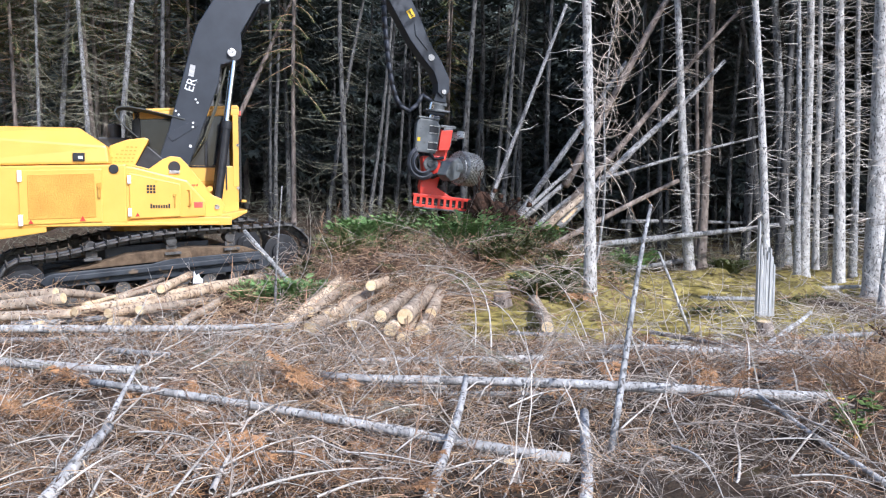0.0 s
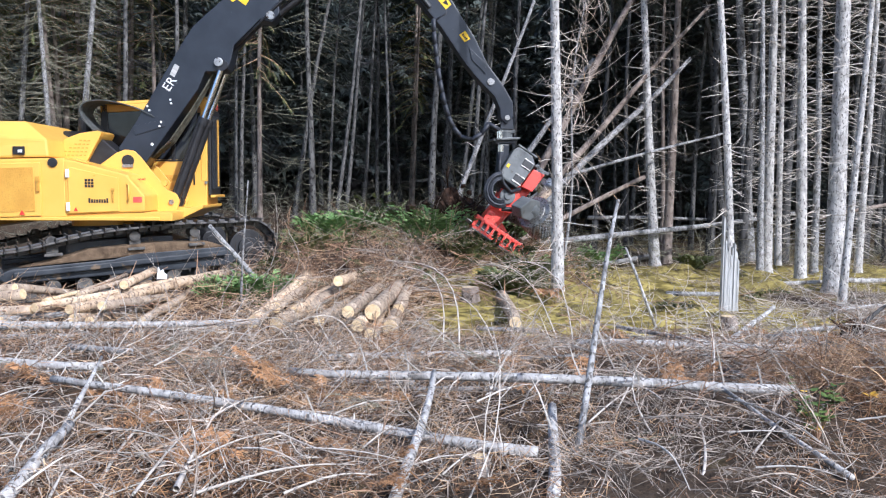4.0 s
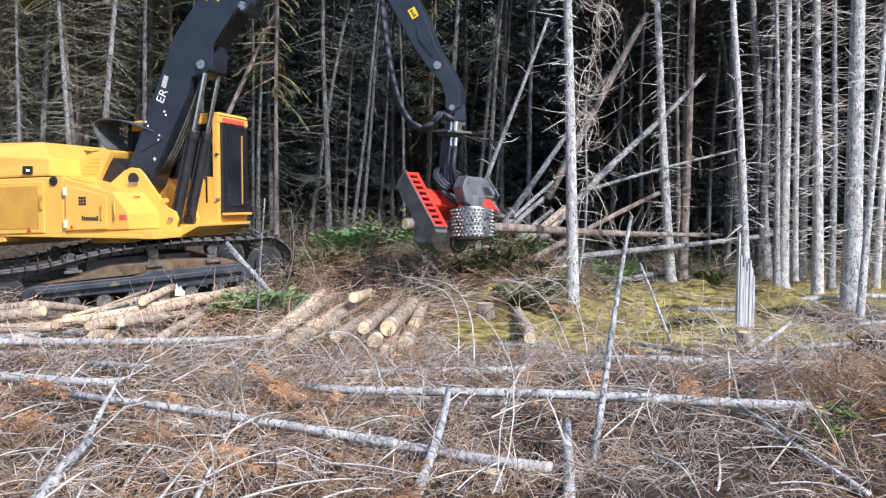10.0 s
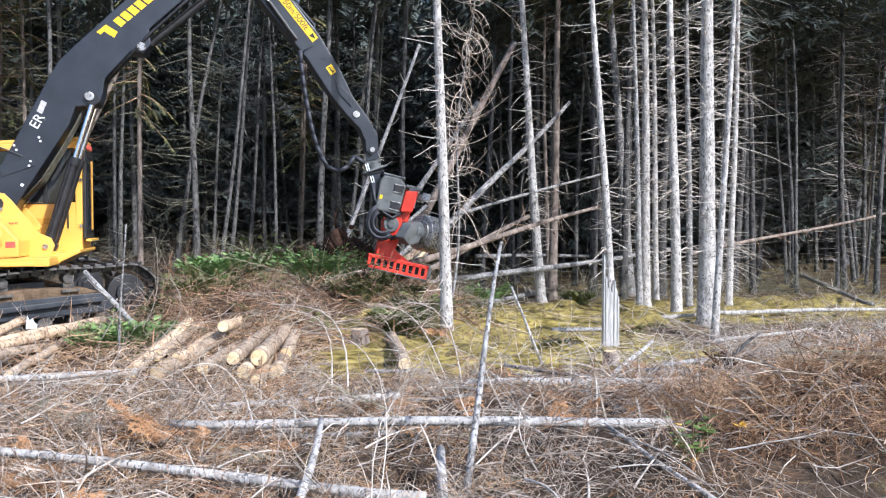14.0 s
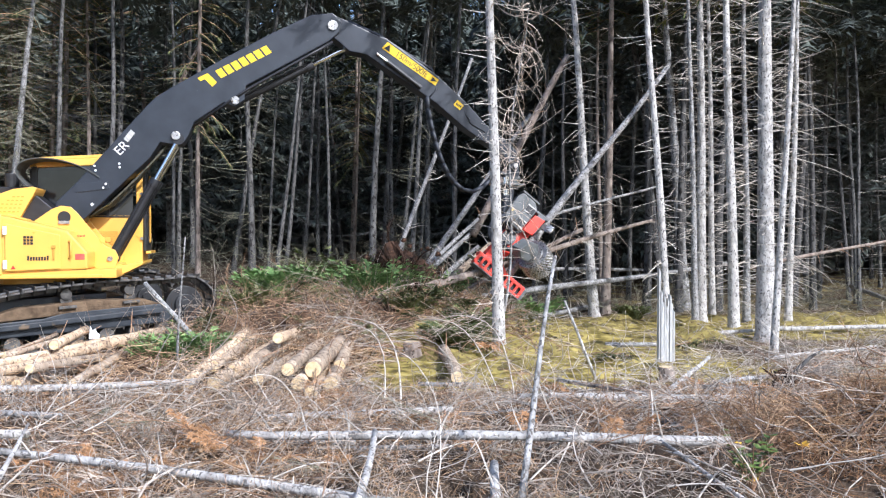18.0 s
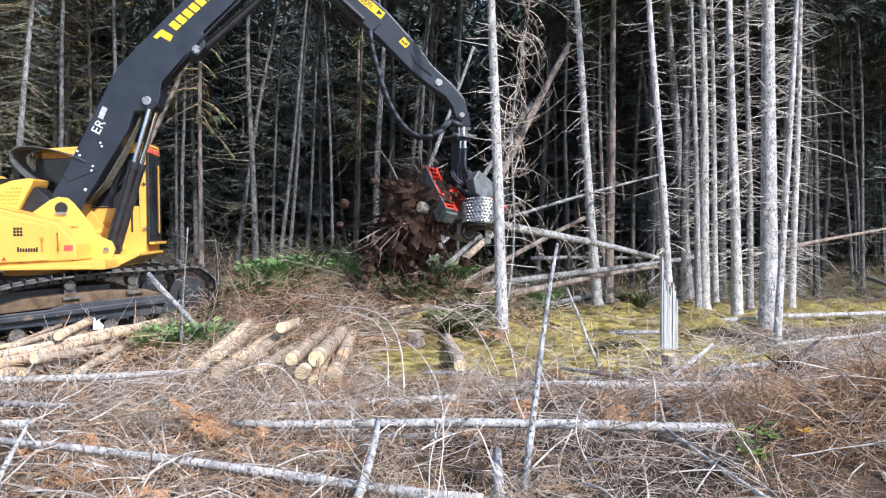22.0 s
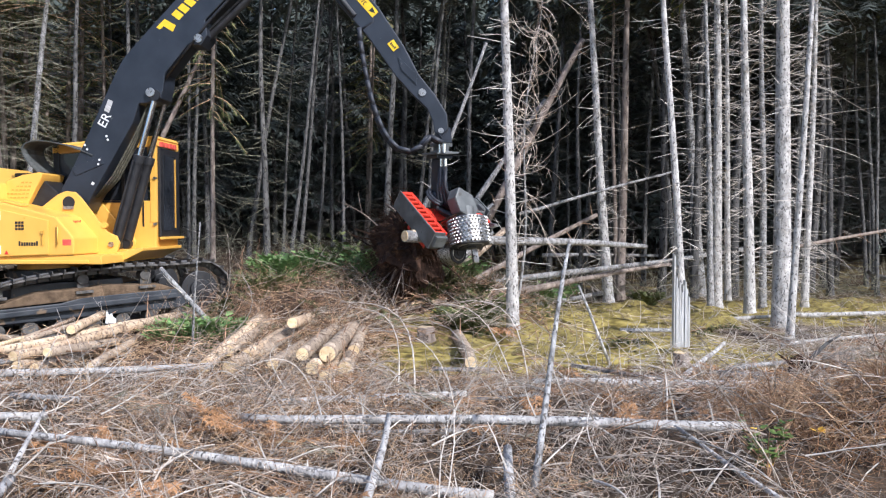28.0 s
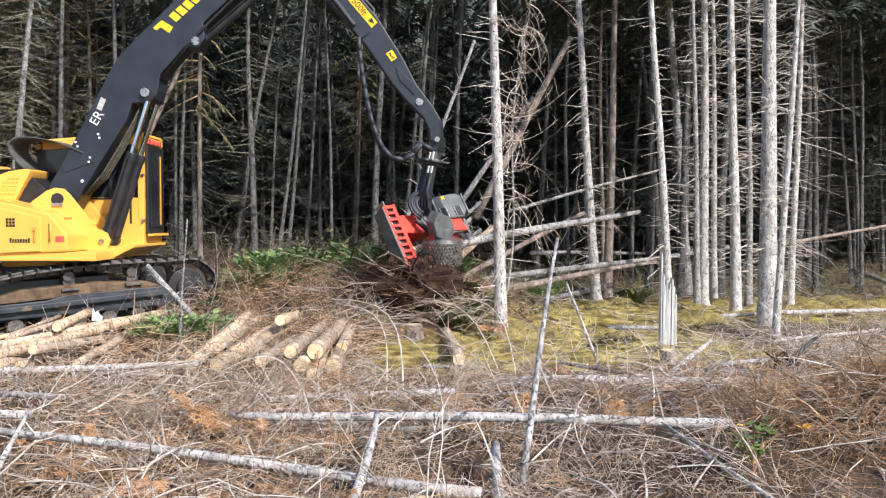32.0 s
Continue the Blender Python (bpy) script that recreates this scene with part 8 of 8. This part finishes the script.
def rope(p, q, old, n, length):
    """A slack hose from p to q: straight pieces of one length that hang and bend softly."""
    pts = [v.copy() for v in old] if old else [p.lerp(q, i / n) + Vector((-0.5, 0, -0.5)) * math.sin(math.pi * i / n) for i in range(n + 1)]
    for step in range(160):
        for i in range(1, n):
            pts[i] += Vector((0, 0, -0.012))
        for i in range(2, n - 1):
            pts[i] = pts[i].lerp((pts[i - 1] + pts[i + 1]) / 2, 0.25)
        pts[1] = pts[1].lerp(p + Vector((0, 0, -length)), 0.5)
        pts[n - 1] = pts[n - 1].lerp(q + Vector((-length * 0.8, 0, length * 0.4)), 0.5)
        for _ in range(12):
            pts[0], pts[n] = p.copy(), q.copy()
            for i in range(n):
                d = pts[i + 1] - pts[i]
                c = d * (0.5 * (d.length - length) / max(d.length, 1e-6))
                pts[i] += c
                pts[i + 1] -= c
        pts[0], pts[n] = p.copy(), q.copy()
    return pts


def guard_curve(p, u, q, w, n, step):
    """A sheet of fixed length bent from p, leaving along u, to q, arriving along w."""
    lo, hi = 0.3, 12.0
    for _ in range(30):
        k = (lo + hi) / 2
        fine = []
        for i in range(121):
            f = i / 120
            fine.append(p * (2 * f ** 3 - 3 * f * f + 1) + u * k * (f ** 3 - 2 * f * f + f) + q * (3 * f * f - 2 * f ** 3) + w * k * (f ** 3 - f * f))
        run = [0.0]
        for a, b in zip(fine, fine[1:]):
            run.append(run[-1] + (b - a).length)
        lo, hi = (k, hi) if run[-1] < n * step else (lo, k)
    pts, j = [], 0
    for i in range(n + 1):
        d = min(i * run[-1] / n, run[-1] - 1e-6)
        while run[j + 1] < d:
            j += 1
        pts.append(fine[j].lerp(fine[j + 1], (d - run[j]) / (run[j + 1] - run[j])))
    return pts


def head_pose(t):
    """World poses of hanger and frame."""
    tilt, roll, turn = between(HEAD, t)
    flat = smoothstep(55, 90, tilt)
    up, bm, st = machine_pose(t)
    tip = Matrix.Translation(SLEW) @ st @ Vector((TIP.x, BYM, TIP.z))
    yaw = Matrix.Rotation(radians(turn), 4, "Z")
    base = Matrix.Translation(tip) @ turn_y(between(SWING, t)[0]) @ yaw
    return base, Matrix.Translation(base @ (HEAD_PIVOT - Vector((0, 0, 0.10 * flat)))) @ yaw @ Matrix.Rotation(radians(roll), 4, "X") @ turn_y(-tilt)


TIMES = [r[0] for r in MACHINE]


def motions():
    rows = {k: [] for k in ("upper", "boom", "stick", "hang", "arm", "frame")}
    rams = [([], []) for _ in range(3)]
    hose_rows = [[[] for _ in range(HOSE_N)] for _ in range(2)]
    strip_rows = [[] for _ in range(GUARD_N)]
    old = [None, None]
    for t in TIMES:
        up, bm, st = machine_pose(t)
        rows["upper"].append((t, up)), rows["boom"].append((t, bm)), rows["stick"].append((t, st))
        inv = up.inverted()
        for k, (r, y) in enumerate(lift_rams):
            p = Vector((CYL_FOOT.x, y, CYL_FOOT.z))
            q = inv @ bm @ Vector((CYL_KNEE.x, y, CYL_KNEE.z))
            m = aim(p, q)
            rams[k][0].append((t, up @ m))
            e = m.copy()
            e.translation = q
            rams[k][1].append((t, up @ e))
        p = inv @ bm @ Vector((ARM_FOOT.x, BYM, ARM_FOOT.z))
        q = inv @ st @ Vector((ARM_END.x, BYM, ARM_END.z))
        m = aim(p, q)
        e = m.copy()
        e.translation = q
        rams[2][0].append((t, up @ m)), rams[2][1].append((t, up @ e))
        bend = between(MACHINE, t)[1]
        start = inv @ bm @ Vector((0.95, 0, 0.22))
        leave = radians(bend + 102)
        sheet = guard_curve(start, Vector((math.cos(leave), 0, math.sin(leave))), Vector((-0.16, 0, 2.99)), Vector((0.75, 0, -0.66)), GUARD_N, GUARD_STEP)
        for i in range(GUARD_N):
            strip_rows[i].append((t, aim(sheet[i], sheet[i + 1])))
        base, fr = head_pose(t)
        root = Matrix.Translation(base.translation)
        rows["hang"].append((t, root))
        rows["arm"].append((t, root.inverted() @ base))
        rows["frame"].append((t, root.inverted() @ fr))
        world_st = Matrix.Translation(SLEW) @ st
        for k in range(2):
            a = world_st @ Vector((2.42, BY0 + 0.04 + 0.09 * k, -0.16))
            b = base @ Vector((-0.20, -0.24 + 0.10 * k, -0.22))
            pts = old[k] = rope(a, b, old[k], HOSE_N, HOSE_LEN)
            for i in range(HOSE_N):
                hose_rows[k][i].append((t, aim(pts[i], pts[i + 1])))
    walk(upper, rows["upper"]), walk(boom, rows["boom"]), walk(stick, rows["stick"])
    for k, (r, y) in enumerate(lift_rams):
        walk(r[0], rams[k][0]), walk(r[1], rams[k][1])
    walk(arm_ram[0], rams[2][0]), walk(arm_ram[1], rams[2][1])
    for ob, r in zip(guard_strips, strip_rows):
        walk(ob, r)
    walk(head, rows["hang"]), walk(hanger, rows["arm"]), walk(tilt_arm, rows["arm"]), walk(head_frame, rows["frame"])
    for k, (hz, pieces) in enumerate(hoses):
        for i, ob in enumerate(pieces):
            walk(ob, hose_rows[k][i])
    carried_wood()
    falling_earth()


def falling_earth():
    """Clods that ride on the large root plate, drop from it when it is shaken, and stay where they fall."""
    keys = [(k[0],) + tuple(k[2]) for k in CARRIED[3][1]]
    rnd = random.Random(71)
    for ob in CLODS:
        off = Vector((rnd.gauss(0.0, 0.42), rnd.uniform(-0.6, 0.5), rnd.gauss(-0.2, 0.42)))
        t0 = rnd.uniform(21.55, 22.05) if rnd.random() < 0.7 else rnd.uniform(22.05, 23.2)
        spin = rnd.uniform(-80, 80)
        rows = [(k[0], pose(*(Vector(k[1:]) + off))) for k in keys if k[0] < t0 - 0.05]
        p = Vector(between(keys, t0)) + off
        x, y = p.x + rnd.gauss(-0.10, 0.55), p.y + rnd.uniform(-0.4, 0.4)
        g = floor_z(x, y) + 0.04
        rows += [(t0, pose(*p)), (t0 + 0.25, pose((p.x + x) / 2, (p.y + y) / 2, p.z - (p.z - g) * 0.3, spin, 0, spin / 2)), (t0 + 0.5, pose(x, y, g, spin, 0, spin)), (32.0, pose(x, y, g, spin, 0, spin))]
        walk(ob, rows)


def carried_wood():
    """The uprooted trees that the head lifts, shakes and cuts, and their root plates."""
    for ob, keys in CARRIED:
        rows = []
        for k in keys:
            t = k[0]
            if k[1] == "held":
                base, fr = head_pose(t)
                m = fr @ Matrix.Translation((0.52, 0, 0)) @ turn_y(90) @ pose(*k[2], *k[3])
            else:
                m = pose(*k[2], *k[3])
            rows.append((t, m))
        walk(ob, rows)


motions()
